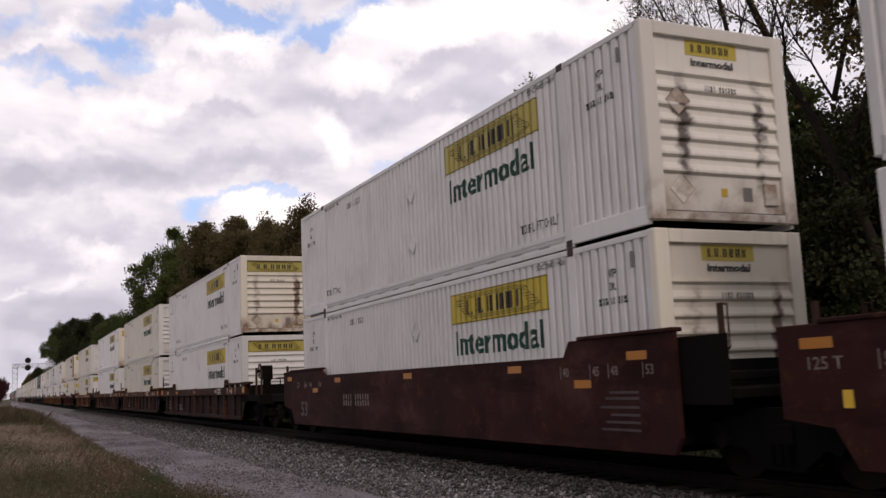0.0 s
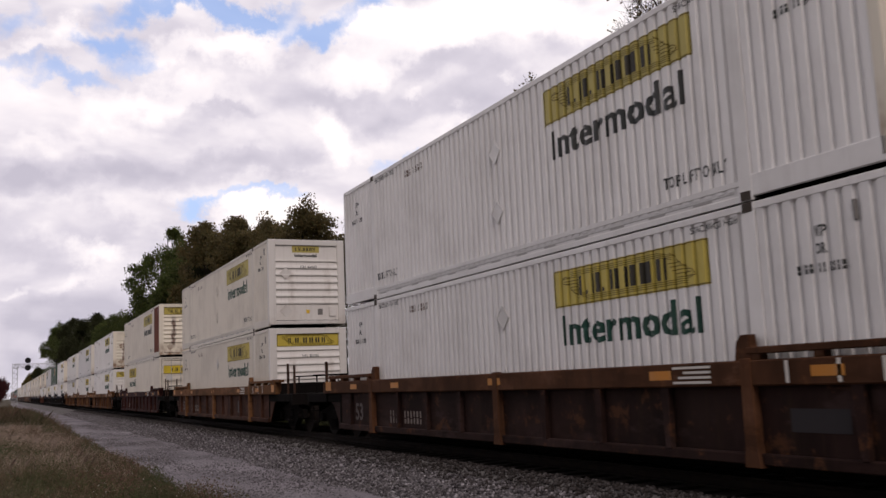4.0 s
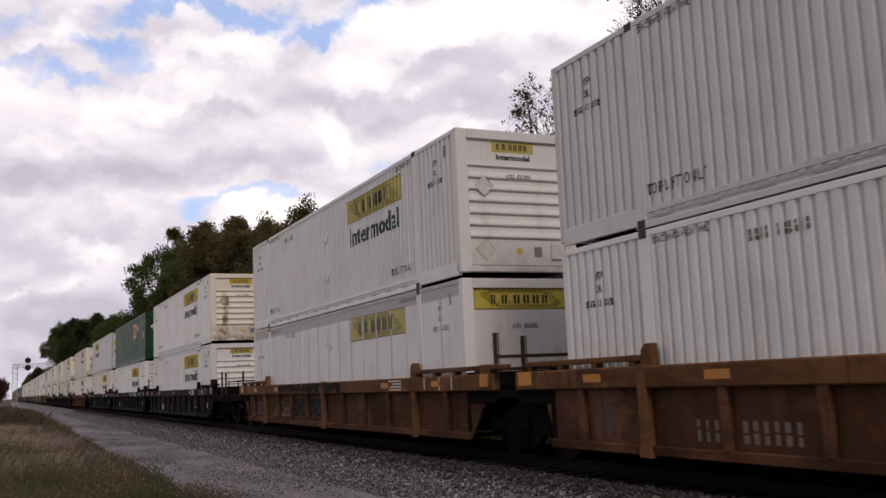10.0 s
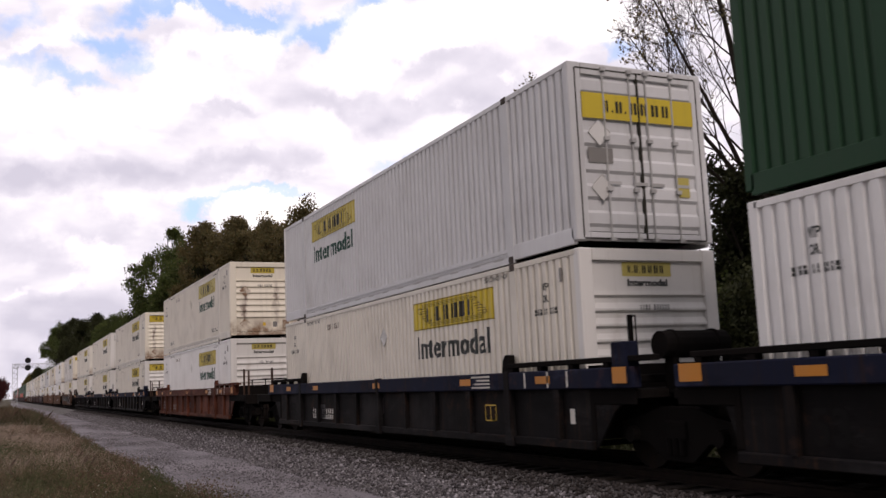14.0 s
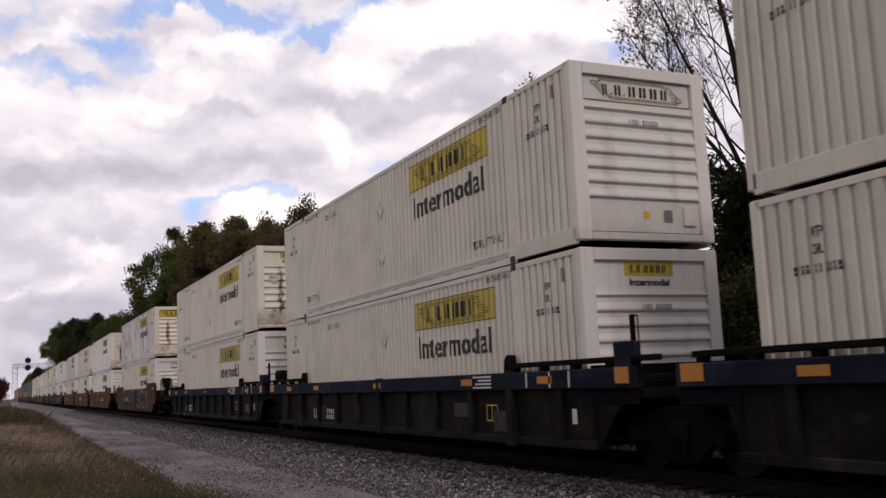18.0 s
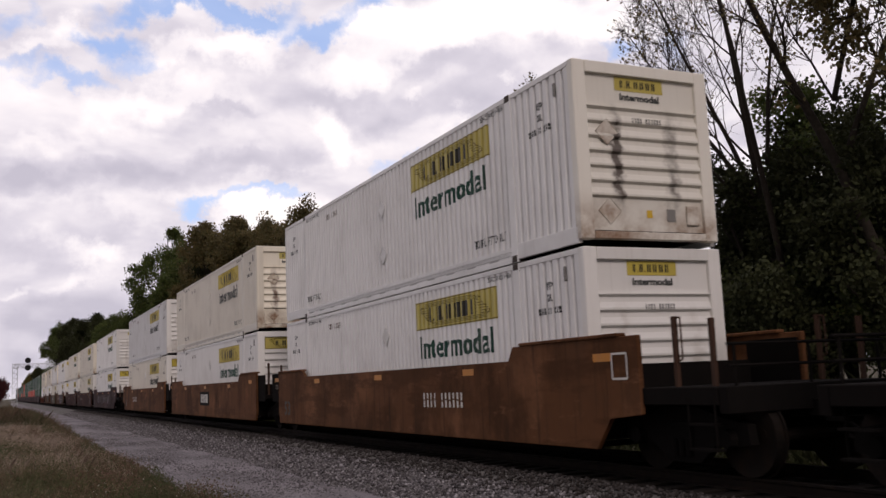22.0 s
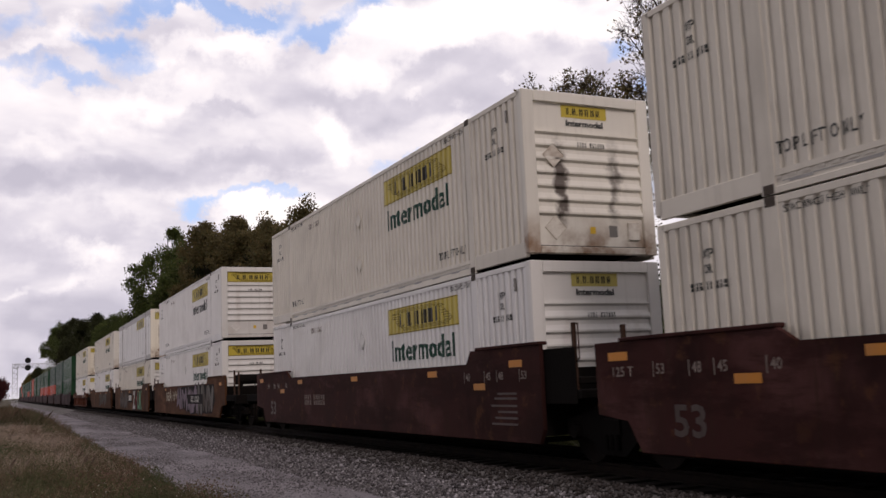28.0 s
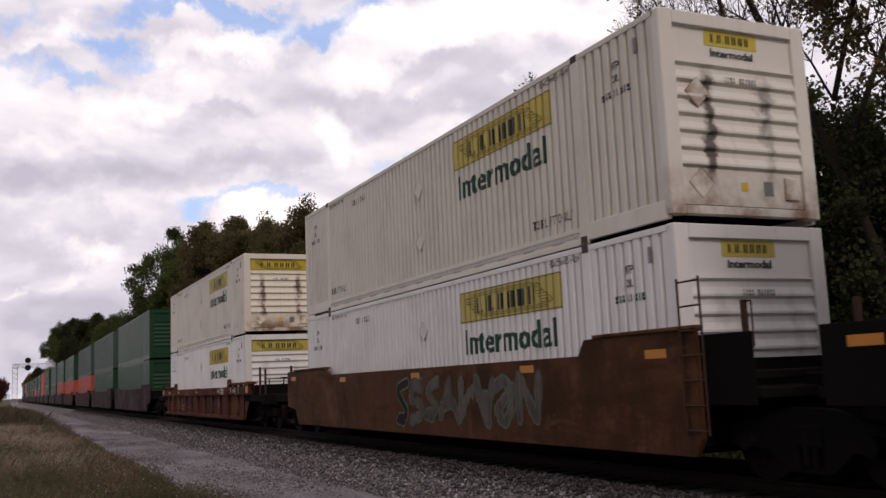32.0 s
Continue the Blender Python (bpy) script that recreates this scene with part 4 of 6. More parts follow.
def well_floor():
    def fill(bm):
        for i in range(8):
            y = 0.2 + i * 2.2 - HALF
            box(bm, -1.40, 1.40, y, y + 0.35, 0.26, 0.32)
        box(bm, -1.42, -1.15, 0 - HALF, 16.1 - HALF, 0.25, 0.30)
        box(bm, 1.15, 1.42, 0 - HALF, 16.1 - HALF, 0.25, 0.30)
    return shared("well_floor", fill)


def truck_bolster():
    def fill(bm):
        box(bm, -1.12, 1.12, -0.22, 0.22, 0.42, 0.68)
        tube(bm, (0, 0, 0.6), (0, 0, 0.98), 0.25, 0.22, 12)
    return shared("truck_bolster", fill, bev=0.02)


def side_frame(s):
    def fill(bm):
        o = [(-1.22, 0.42), (-1.18, 0.66), (-0.80, 0.72), (-0.30, 0.86), (0.30, 0.86), (0.80, 0.72), (1.18, 0.66), (1.22, 0.42), (0.92, 0.38), (0.62, 0.40),
             (0.30, 0.16), (-0.30, 0.16), (-0.62, 0.40), (-0.92, 0.38)]
        prism(bm, o, "x", *sorted((s * 0.96, s * 1.09)))
        for y in (-0.89, 0.89):
            tube(bm, (s * 1.06, y, 0.48), (s * 1.19, y, 0.48), 0.13, 0.11, 10)
        for y in (-0.13, 0.0, 0.13):
            tube(bm, (s * 1.10, y, 0.24), (s * 1.10, y, 0.46), 0.055, 0.055, 8)
    return shared("side_frame%d" % s, fill)


def wheelset_mesh():
    def fill(bm):
        for s in (-1, 1):
            tube(bm, (s * 0.70, 0, 0), (s * 0.83, 0, 0), 0.48, 0.48, 28)
            tube(bm, (s * 0.67, 0, 0), (s * 0.70, 0, 0), 0.51, 0.51, 28)
            for i in range(4):
                a = i * math.pi / 2
                tube(bm, (s * 0.825, 0.27 * math.cos(a), 0.27 * math.sin(a)), (s * 0.838, 0.27 * math.cos(a), 0.27 * math.sin(a)), 0.06, 0.06, 8)
        tube(bm, (-1.12, 0, 0), (1.12, 0, 0), 0.085, 0.085, 10)
    return shared("wheelset", fill)


WHEELS = []


def truck(car, u, near):
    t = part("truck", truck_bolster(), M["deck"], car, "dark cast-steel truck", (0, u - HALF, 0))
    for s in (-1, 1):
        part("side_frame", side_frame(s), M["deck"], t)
    for y in (-0.89, 0.89):
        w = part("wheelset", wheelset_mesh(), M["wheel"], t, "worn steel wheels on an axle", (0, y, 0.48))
        if near:
            WHEELS.append((w, y))
    return t


def grab(car, x, u, z0, z1, mat, bow=0.0):
    def fill(bm):
        box(bm, -0.026, 0.026, -0.032, 0.032, z0, z1)
        if bow:
            pts = [(0, 0, z1 - 0.02), (0, -bow, z1 - 0.02), (0, -bow, z1 - 0.55), (0, 0, z1 - 0.6)]
            for a, b in zip(pts, pts[1:]):
                tube(bm, a, b, 0.012, 0.012, 5)
    part("handhold_post", shared("grab%.2f%.2f%.2f" % (z0, z1, bow), fill), mat, car, at=(x, u - HALF, 0))


def ladder(car, x, u, z0, z1, mat):
    def fill(bm):
        for y in (-0.2, 0.2):
            tube(bm, (0, y, z0), (0, y, z1), 0.016, 0.016, 5)
        n = int((z1 - z0) / 0.3)
        for i in range(n + 1):
            tube(bm, (0, -0.2, z0 + 0.05 + i * 0.3), (0, 0.2, z0 + 0.05 + i * 0.3), 0.013, 0.013, 5)
    part("ladder", shared("ladder%.2f%.2f" % (z0, z1), fill), mat, car, at=(x, u - HALF, 0))


def coupler(car, u, s):
    def fill(bm):
        box(bm, -0.13, 0.13, -0.95, 0.0, 0.72, 0.92)
        prism(bm, [(-0.2, -1.15), (0.16, -1.2), (0.2, -0.9), (-0.12, -0.86)], "z", 0.66, 0.98)
        tube(bm, (0.35, 0.1, 0.75), (0.32, -0.5, 0.42), 0.03, 0.03, 6)
        tube(bm, (0.32, -0.5, 0.42), (0.1, -0.95, 0.50), 0.03, 0.03, 6)
    part("coupler", shared("coupler", fill), M["deck"], car, "rusty coupler and air hose", pose(0, u - HALF, 0, rz=0 if s < 0 else 180))


def end_platform(car, s, mat):
    """The platform over the end truck, s = -1 at the leading end; with end sill, steps and rails."""
    def steps(bm):
        for z in (0.36, 0.66):
            box(bm, -0.03, 0.12, -0.24, 0.24, z, z + 0.03)
        for y in (-0.24, 0.24):
            tube(bm, (0, y, 0.36), (0, y, 1.0), 0.014, 0.014, 5)
    turn = 0 if s < 0 else 180
    base = pose(0, -HALF if s < 0 else HALF, 0, rz=turn)
    part("end_sill", boxes("end_sill", [(-1.45, 1.45, -3.02, -2.86, 0.80, 1.12)], 0.01), M["deck"], car, "end sill, black with soot and painted shade", base)
    part("platform_plate", boxes("platform_plate", [(-1.40, 1.40, -2.855, -1.35, 1.04, 1.12)], 0.01), M["deck"], car, "end platform, black with soot and painted shade", base)
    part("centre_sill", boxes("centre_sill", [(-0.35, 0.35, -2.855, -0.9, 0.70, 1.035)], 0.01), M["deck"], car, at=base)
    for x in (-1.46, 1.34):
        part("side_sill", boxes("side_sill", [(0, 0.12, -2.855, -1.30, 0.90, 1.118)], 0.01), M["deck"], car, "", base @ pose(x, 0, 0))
    for x in (-1.2, 0.0, 1.2):
        part("railing_post", shared("railing_post", lambda bm: tube(bm, (0, -2.9, 1.1), (0, -2.9, 1.60), 0.02, 0.02, 6)), M["deck"], car, at=base @ pose(x, 0, 0))
    for z in (1.36, 1.62):
        part("railing_bar", shared("railing_bar", lambda bm: tube(bm, (-1.3, -2.9, 0), (1.3, -2.9, 0), 0.022, 0.022, 6)), M["deck"], car, at=base @ pose(0, 0, z))
    for x in (-1.46, 1.34):
        part("step", shared("end_steps", steps), M["deck"], car, at=base @ pose(x, -2.55, 0))
    coupler(car, -2.95 if s < 0 else LONG + 2.95, s)


def brake_wheel(car, u, x=-0.95, z=1.95):
    def ring(bm):
        pts = [(0.0, 0.24 * math.cos(a), 0.24 * math.sin(a)) for a in np.linspace(0, 2 * math.pi, 15)]
        for a, b in zip(pts, pts[1:]):
            tube(bm, a, b, 0.02, 0.02, 6)
        for a in (0.3, 1.87, 3.44, 5.0):
            tube(bm, (0, 0, 0), (0.0, 0.23 * math.cos(a), 0.23 * math.sin(a)), 0.016, 0.016, 5)
        tube(bm, (-0.04, 0, 0), (0.12, 0, 0), 0.05, 0.05, 8)
    w = part("brake_stand", boxes("brake_stand", [(-0.12, 0.12, -0.10, 0.10, 1.05, 1.75), (-0.17, 0.17, -0.14, 0.14, 1.60, 2.08)], 0.02), M["deck"], car, "dark brake stand", (x, u - HALF, 0))
    part("brake_wheel", shared("brake_wheel", ring), M["deck"], w, "iron hand brake wheel", (-0.24, 0.0, 1.9))


def tank(car, u, x=-0.55, z=1.98):
    def fill(bm):
        tube(bm, (-0.55, 0, 0), (0.55, 0, 0), 0.19, 0.19, 14)
        for q in (-0.35, 0.35):
            tube(bm, (q - 0.03, 0, 0), (q + 0.03, 0, 0), 0.21, 0.21, 14)
        box(bm, -0.4, -0.3, -0.1, 0.1, -0.65, -0.1)
        box(bm, 0.3, 0.4, -0.1, 0.1, -0.65, -0.1)
    part("air_tank", shared("air_tank", fill, bev=0.01), M["deck"], car, "dark round air reservoir", pose(x, u - HALF, z - 0.3))


def decal(car, name, fill, key, u, z, mat, x=-1.503, label=""):
    part(name, flat_mesh(key, fill, 0.004), mat, car, label, (x, u - HALF, z))


# sprayed strokes, across (-1 to 1, read from left to right) and up (0 to 1)
SWIRLS = (((0.8, 0.95), (-0.5, 0.85), (-0.7, 0.62), (0.6, 0.45), (0.55, 0.15), (-0.9, 0.05)),
          ((-0.8, 1.0), (-0.45, 0.2), (-0.1, 0.05), (0.45, 0.25), (0.9, 1.05)),
          ((-0.95, -0.05), (-0.35, 0.6), (0.05, 1.05), (0.3, 0.6), (0.95, 0.0)),
          ((0.9, 0.8), (0.1, 1.0), (-0.65, 0.6), (-0.5, 0.2), (0.2, 0.05), (1.0, 0.25)),
          ((-0.75, 0.0), (-0.6, 1.0), (0.1, 0.45), (0.75, -0.05), (0.7, 1.0)),
          ((-0.7, 1.05), (-0.55, 0.5), (-0.7, -0.05)))
BARS = (((-0.4, 1.05), (0.9, 1.0)), ((-0.2, 0.7), (0.2, 1.0)), ((-0.7, 0.35), (0.8, 0.4)), ((-0.4, 0.5), (0.6, 0.55)), None, ((0.8, 1.0), (-0.4, 0.5), (0.9, -0.1)))


def brush_line(bm, pts, w):
    """A round-ended sprayed line through points (y, z), smoothed; each piece a hair proud of the last."""
    fine = []
    ext = [pts[0]] + list(pts) + [pts[-1]]
    for i in range(1, len(ext) - 2):
        p0, p1, p2, p3 = (np.array(ext[i + k]) for k in (-1, 0, 1, 2))
        for t in (0.0, 0.5):
            soft = 0.5 * (2 * p1 + (p2 - p0) * t + (2 * p0 - 5 * p1 + 4 * p2 - p3) * t * t + (3 * p1 - p0 - 3 * p2 + p3) * t ** 3)
            fine.append(0.5 * soft + 0.5 * (p1 + (p2 - p1) * t))
    fine.append(np.array(pts[-1]))
    for i, p in enumerate(fine):
        ww = w * (0.85 + 0.3 * math.sin(i * 1.1 + 0.5) ** 2) / 2
        bm.faces.new([bm.verts.new((0, p[0] + ww * math.cos(a), p[1] + ww * math.sin(a))) for a in np.linspace(0.6, 0.6 + 2 * math.pi, 6)[:-1]])
        if i:
            q = fine[i - 1]
            d = (p - q) / max(1e-4, np.linalg.norm(p - q))
            n = np.array((-d[1], d[0])) * ww * 0.97
            bm.faces.new([bm.verts.new((0, *v)) for v in (q + n, p + n, p - n, q - n)])


def graffiti(car, u0, u1, z0, z1, fills, edge, seed, n, face=-1.5045, fat=1.0):
    """Sprayed bubble letters: swelling round strokes with a rim, each letter its own part."""
    rng = random.Random(seed)
    step = (u1 - u0) / n
    for i in range(n):
        c = u0 + (n - i - 0.5) * step
        k = rng.randrange(len(SWIRLS))
        hw, lean = step * 0.46 * rng.uniform(0.85, 1.15), rng.uniform(-0.18, 0.18)
        zl, zh = z0 + rng.uniform(0.08, 0.22) * (z1 - z0), z1 - rng.uniform(0.08, 0.2) * (z1 - z0)
        fx, fz = rng.choice((-1, 1)), rng.choice((0, 1, 1))
        slash = ((rng.uniform(-1, 0), rng.uniform(0.0, 0.3)), (rng.uniform(-0.3, 0.3), 0.5), (rng.uniform(0.2, 1.0), rng.uniform(0.6, 1.0)))
        lines = [[(-hw * (fx * x + lean * (z - 0.5)) + rng.uniform(-0.16, 0.16) * hw, zl + (abs(fz - z) + rng.uniform(-0.07, 0.07)) * (zh - zl)) for x, z in q]
                 for q in (SWIRLS[k], slash if k % 2 else BARS[k]) if q]
        w = 0.22 * fat * min(step, 0.9 * (z1 - z0))
        rim = 0.05 + 0.05 * fat * min(1.0, step)
        for width, mat, name, lift in ((w + rim, edge, "graffiti_rim", 0.0), (w, rng.choice(fills), "graffiti_letter", 0.006)):
            bm = bmesh.new()
            for st in lines:
                brush_line(bm, st, width)
            for q, f in enumerate(bm.faces):
                for v in f.verts:
                    v.co.x -= lift + (q % 12) * 0.0004
            part(name, bm, M[mat], car, "sprayed graffiti", (face, c - HALF, 0))


for key, col in (("g_white", (0.55, 0.53, 0.50)), ("g_black", (0.02, 0.02, 0.022)), ("g_blue", (0.05, 0.10, 0.12)), ("g_lilac", (0.24, 0.19, 0.23)), ("g_mist", (0.125, 0.11, 0.10)),
                 ("g_green", (0.15, 0.33, 0.20)), ("g_grey", (0.17, 0.16, 0.15)), ("g_wine", (0.10, 0.02, 0.03)), ("g_rose", (0.40, 0.16, 0.14)), ("g_sage", (0.13, 0.16, 0.13)), ("g_cream", (0.50, 0.44, 0.34))):
    M[key] = paint("spray_" + key[2:], col, (0.045, 0.028, 0.02), amount=1.3, streak=0.9, rough=0.85, gloss=0.12)

CAR_WORD = {"maroon": "dark maroon", "umber": "dark umber", "rust": "rust-brown", "brown": "dark brown", "orange": "rusty orange-brown", "ochre": "ochre-brown", "redbrown": "red-brown", "black": "sooty black", "blue": "blue and black", "plum": "dull plum"}


def well_car(lead, kind, color, sill, first, last, near, stand, marks, spray):
    car = new("well_car")
    tagged(car, "%s %s-sided well car%s on the rails" % (CAR_WORD[sill], kind, " with sprayed graffiti" if spray else ""), "rail car", "well cars of the train")
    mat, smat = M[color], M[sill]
    for s in (-1, 1):
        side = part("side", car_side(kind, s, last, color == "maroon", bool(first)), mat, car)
        if kind == "ribbed":
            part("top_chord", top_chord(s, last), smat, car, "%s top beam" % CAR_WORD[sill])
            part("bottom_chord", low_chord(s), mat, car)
            if near:
                for i in range(11):
                    wide = i in (1, 5, 9)
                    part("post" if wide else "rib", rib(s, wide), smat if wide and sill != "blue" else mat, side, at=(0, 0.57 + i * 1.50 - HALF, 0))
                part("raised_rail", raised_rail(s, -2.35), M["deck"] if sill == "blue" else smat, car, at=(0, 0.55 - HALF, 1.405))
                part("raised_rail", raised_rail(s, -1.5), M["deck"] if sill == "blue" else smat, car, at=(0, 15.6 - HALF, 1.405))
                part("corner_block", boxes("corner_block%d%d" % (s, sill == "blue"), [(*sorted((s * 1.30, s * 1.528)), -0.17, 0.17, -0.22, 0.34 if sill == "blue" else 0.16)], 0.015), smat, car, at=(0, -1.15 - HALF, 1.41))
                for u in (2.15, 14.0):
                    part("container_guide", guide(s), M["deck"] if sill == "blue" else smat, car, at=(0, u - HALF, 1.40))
    for s, u in ((-1, -0.30), (1, LONG + 0.30)):
        here = pose(0, u - HALF, 0, rz=0 if s < 0 else 180)
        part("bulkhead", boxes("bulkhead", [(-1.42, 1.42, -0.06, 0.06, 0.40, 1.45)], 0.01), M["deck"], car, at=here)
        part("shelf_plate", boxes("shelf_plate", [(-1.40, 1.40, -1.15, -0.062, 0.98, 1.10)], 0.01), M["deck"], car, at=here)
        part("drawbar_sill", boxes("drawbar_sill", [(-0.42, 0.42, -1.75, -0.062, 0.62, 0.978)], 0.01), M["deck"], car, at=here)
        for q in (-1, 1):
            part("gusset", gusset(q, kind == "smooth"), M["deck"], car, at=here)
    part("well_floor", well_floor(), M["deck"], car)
    truck(car, TRUCK_U, near)
    if last:
        truck(car, LONG - TRUCK_U, near)
    if not near:
        return car
    if first:
        end_platform(car, -1, smat)
        for x in (-1.25, 1.25):
            grab(car, x, -1.9, 1.05, 2.02, M["post"], 0.12)
            grab(car, x, -2.6, 1.05, 1.95, M["post"])
    else:
        for x in (-1.22, 1.22):
            grab(car, x, -1.05, 1.05, 2.12, M["deck"] if sill == "blue" else M["post"], 0.12)
        if kind == "ribbed" and sill != "blue":
            grab(car, -0.75, -1.2, 1.05, 2.05, M["post"], 0.12)
            for z in (1.48, 1.70):
                part("crossover_rail", boxes("crossover_rail", [(-1.22, 1.22, -0.03, 0.03, -0.03, 0.03)], 0.006), M["post"], car, "rusty crossover rail", (0, -1.12 - HALF, z))
        part("articulation_cover", boxes("artic", [(-0.5, 0.5, -0.55, 0.55, 1.0, 1.25), (-1.2, 1.2, -0.75, -0.6, 1.18, 1.3), (-1.2, 1.2, 0.6, 0.75, 1.18, 1.3)], 0.02), M["deck"], car, at=(0, TRUCK_U - HALF, 0))
    if last:
        end_platform(car, 1, smat)
        for x in (-1.25, 1.25):
            grab(car, x, LONG + 1.9, 1.05, 1.95, M["post"], 0.12)
    elif kind == "smooth":
        grab(car, -1.22, LONG + 1.0, 1.05, 2.0, M["post"])
    if kind == "smooth":
        for s in (-1, 1):
            part("top_cap", boxes("cap%d%d" % (s, first), [(*sorted((s * 1.36, s * 1.525)), -1.35 if first else -0.85, 1.35, 0.0, 0.055)], 0.014), mat, car, at=(0, 0.35 - HALF, 1.815))
            part("top_cap", boxes("cap_rear%d" % s, [(*sorted((s * 1.36, s * 1.525)), -1.45, 1.45 if color == "maroon" or last else 1.0, 0.0, 0.055)], 0.014) if color == "maroon" or last else
                 boxes("cap_short%d" % s, [(*sorted((s * 1.36, s * 1.525)), -1.4, 1.0, 0.0, 0.055)], 0.014), mat, car, at=(0, 15.4 - HALF, 1.745))
    if stand == "wheel":
        brake_wheel(car, -2.15)
    elif stand == "tank":
        tank(car, -1.5)
    # reflectors, markings
    zr = 1.27 if kind == "ribbed" else 1.45
    for u in ((-0.6 if first else 0.3, 3.6, 8.1, 12.6, 16.9) if kind == "smooth" else (0.9, 3.6, 8.1, 12.6, 15.2)):
        z = zr if 2 < u < 14 else zr + (0.0 if kind == "ribbed" else 0.1)
        inner = kind == "smooth" and u > 16 and not last and color != "maroon"
        decal(car, "reflector", sign_fill(0.44, 0.115), "refl", u, z, M["reflector"], -1.506 if kind == "ribbed" else -1.423 if inner else -1.501)
    if kind == "ribbed":
        for u, x in ((-1.15, -1.529), (17.1, -1.506)):
            decal(car, "reflector", sign_fill(0.32 if u < 0 else 0.42, 0.22), "refl_big%.2f" % x, u, 1.30, M["reflector"], x, "square orange reflector")
        rr = random.Random(int(lead * 100))
        for i in range(3 if color == "black" else 1):
            w, h = rr.choice(((0.5, 0.35), (0.8, 0.25), (0.35, 0.4)))
            decal(car, "paint_patch", sign_fill(w, h), "ppatch%.2f" % w, 1.15 + 1.40 * rr.randint(0, 9), rr.uniform(0.6, 0.85), M["fadepatch"], -1.406, "faded paint patch")
        if color == "black":
            decal(car, "test_panel", lambda bm: ribbon(bm, [(-0.19, -0.13), (0.19, -0.13), (0.19, 0.13), (-0.19, 0.13), (-0.19, -0.13), (0, -0.13), (0, 0.13)], 0.018), "testp2", 2.85, 0.74, M["yreflector"], -1.406, "small yellow stencilled frame")
            decal(car, "label_plate", sign_fill(0.13, 0.22), "wplate", 0.25, 0.72, M["wlet"], -1.406)
        for u in (0.2, 0.75, 1.45):
            decal(car, "load_mark", sign_fill(0.05, 0.24), "loadm", u, 1.27, M["wlet"], -1.506)
        if marks:
            decal(car, "number", number_bars(11, 0.26, "c"), "carnum", 12.3, 0.60, M["wlet"] if sill == "blue" else M["faint"], -1.406, "row of pale bars")
            decal(car, "size_mark", word_fill("c53", "53", 0.5, 0.36, 0.015), "c53", 15.1, 0.5, M["soot"] if color == "black" else M["dull_mark"], -1.406)
            decal(car, "data_panel", lambda bm: [sheet(bm, -0.35, 0.35 - 0.1 * (i % 3), z, z + 0.03) for i, z in enumerate((-0.1, -0.04, 0.02, 0.08))], "datap", 3.0, 1.26, M["wlet"], -1.506)
    else:
        if marks and spray not in ("name", "logo", "lilac", "sage"):
            decal(car, "number", number_bars(11, 0.27, "c"), "carnum2", 4.75 if color != "maroon" and not last else 11.3, 0.96, M["wlet"] if color != "maroon" else M["faint"], -1.501, "row of pale bars")
            decal(car, "size_mark", word_fill("c53", "53", 0.60, 0.38, 0.012), "c53b", 15.5, 0.53, M["dull_mark"] if color == "maroon" else M["dark"], -1.501)
            if not last:
                decal(car, "weight_mark", word_fill("c125", "125 T", 0.46, 0.13, 0.003), "c125", 16.8, 1.28, M["faint"], -1.501 if color == "maroon" else -1.423)
            if color != "maroon" and first:
                decal(car, "test_panel", lambda bm: ribbon(bm, [(-0.17, -0.17), (0.17, -0.17), (0.17, 0.17), (-0.17, 0.17), (-0.17, -0.17)], 0.03), "testp", -1.0, 1.42, M["wlet"], -1.501)
        if color == "maroon":
            for body, u, v in (("53", 0.04, 16.0), ("48", 0.82, 15.3), ("45", 1.27, 14.85), ("40", 2.05, 14.0)):
                for q, e in ((u, 0.09), (v, 0.09)):
                    decal(car, "load_mark", sign_fill(0.02, 0.2), "loadm2", q + 0.14, 1.36, M["faint"], -1.501)
                    decal(car, "length_mark", word_fill("cl" + body, body, 0.17, 0.13, 0.003), "cl" + body, q, 1.30, M["faint"], -1.501)
            decal(car, "reflector", sign_fill(0.40, 0.115), "refl", 1.62, 1.19, M["reflector"], -1.501)
            decal(car, "reflector", sign_fill(0.40, 0.115), "refl", 14.45, 1.21, M["reflector"], -1.501)
            decal(car, "data_panel", lambda bm: [sheet(bm, -0.45, 0.45 - 0.12 * (i % 3), z, z + 0.035) for i, z in enumerate((-0.3, -0.2, -0.1, 0.0, 0.12, 0.2))], "datap2", 0.75, 0.85, M["dull_mark"], -1.501)
            if lead < 0:
                decal(car, "test_panel", sign_fill(0.13, 0.18), "yellp", 16.55, 0.98, M["yreflector"], -1.501)
    if spray == "bold":
        graffiti(car, 1.7, 6.2, 0.42, 1.46, ["g_black"], "g_white", 4, 5, fat=1.45)
        graffiti(car, 7.3, 10.5, 0.7, 1.4, ["g_blue"], "g_blue", 9, 5, fat=0.8)
        graffiti(car, 12.6, 14.6, 0.7, 1.45, ["g_blue"], "g_blue", 10, 3, fat=1.0)
    elif spray == "name":
        decal(car, "logo_plate", sign_fill(1.95, 0.54), "ttxp", 7.75, 1.05, M["soot"], -1.501)
        decal(car, "logo_bars", lambda bm: [sheet(bm, y - q, y + q, -0.17, 0.17) for y, q in ((0.62, 0.12), (0.34, 0.08), (0.08, 0.12), (-0.2, 0.08), (-0.5, 0.16))], "ttxb", 7.75, 1.05, M["wlet"], -1.507, "row of pale bars")
        for body, u, w, mt in (("Z", 5.75, 1.2, "g_white"), ("U", 3.7, 0.9, "g_green"), ("K", 2.7, 0.98, "g_green")):
            decal(car, "graffiti_letter", word_fill("gr" + body, body, w, 1.02, 0.06), "grf" + body, u, 0.42, M[mt], -1.505, "sprayed graffiti letter")
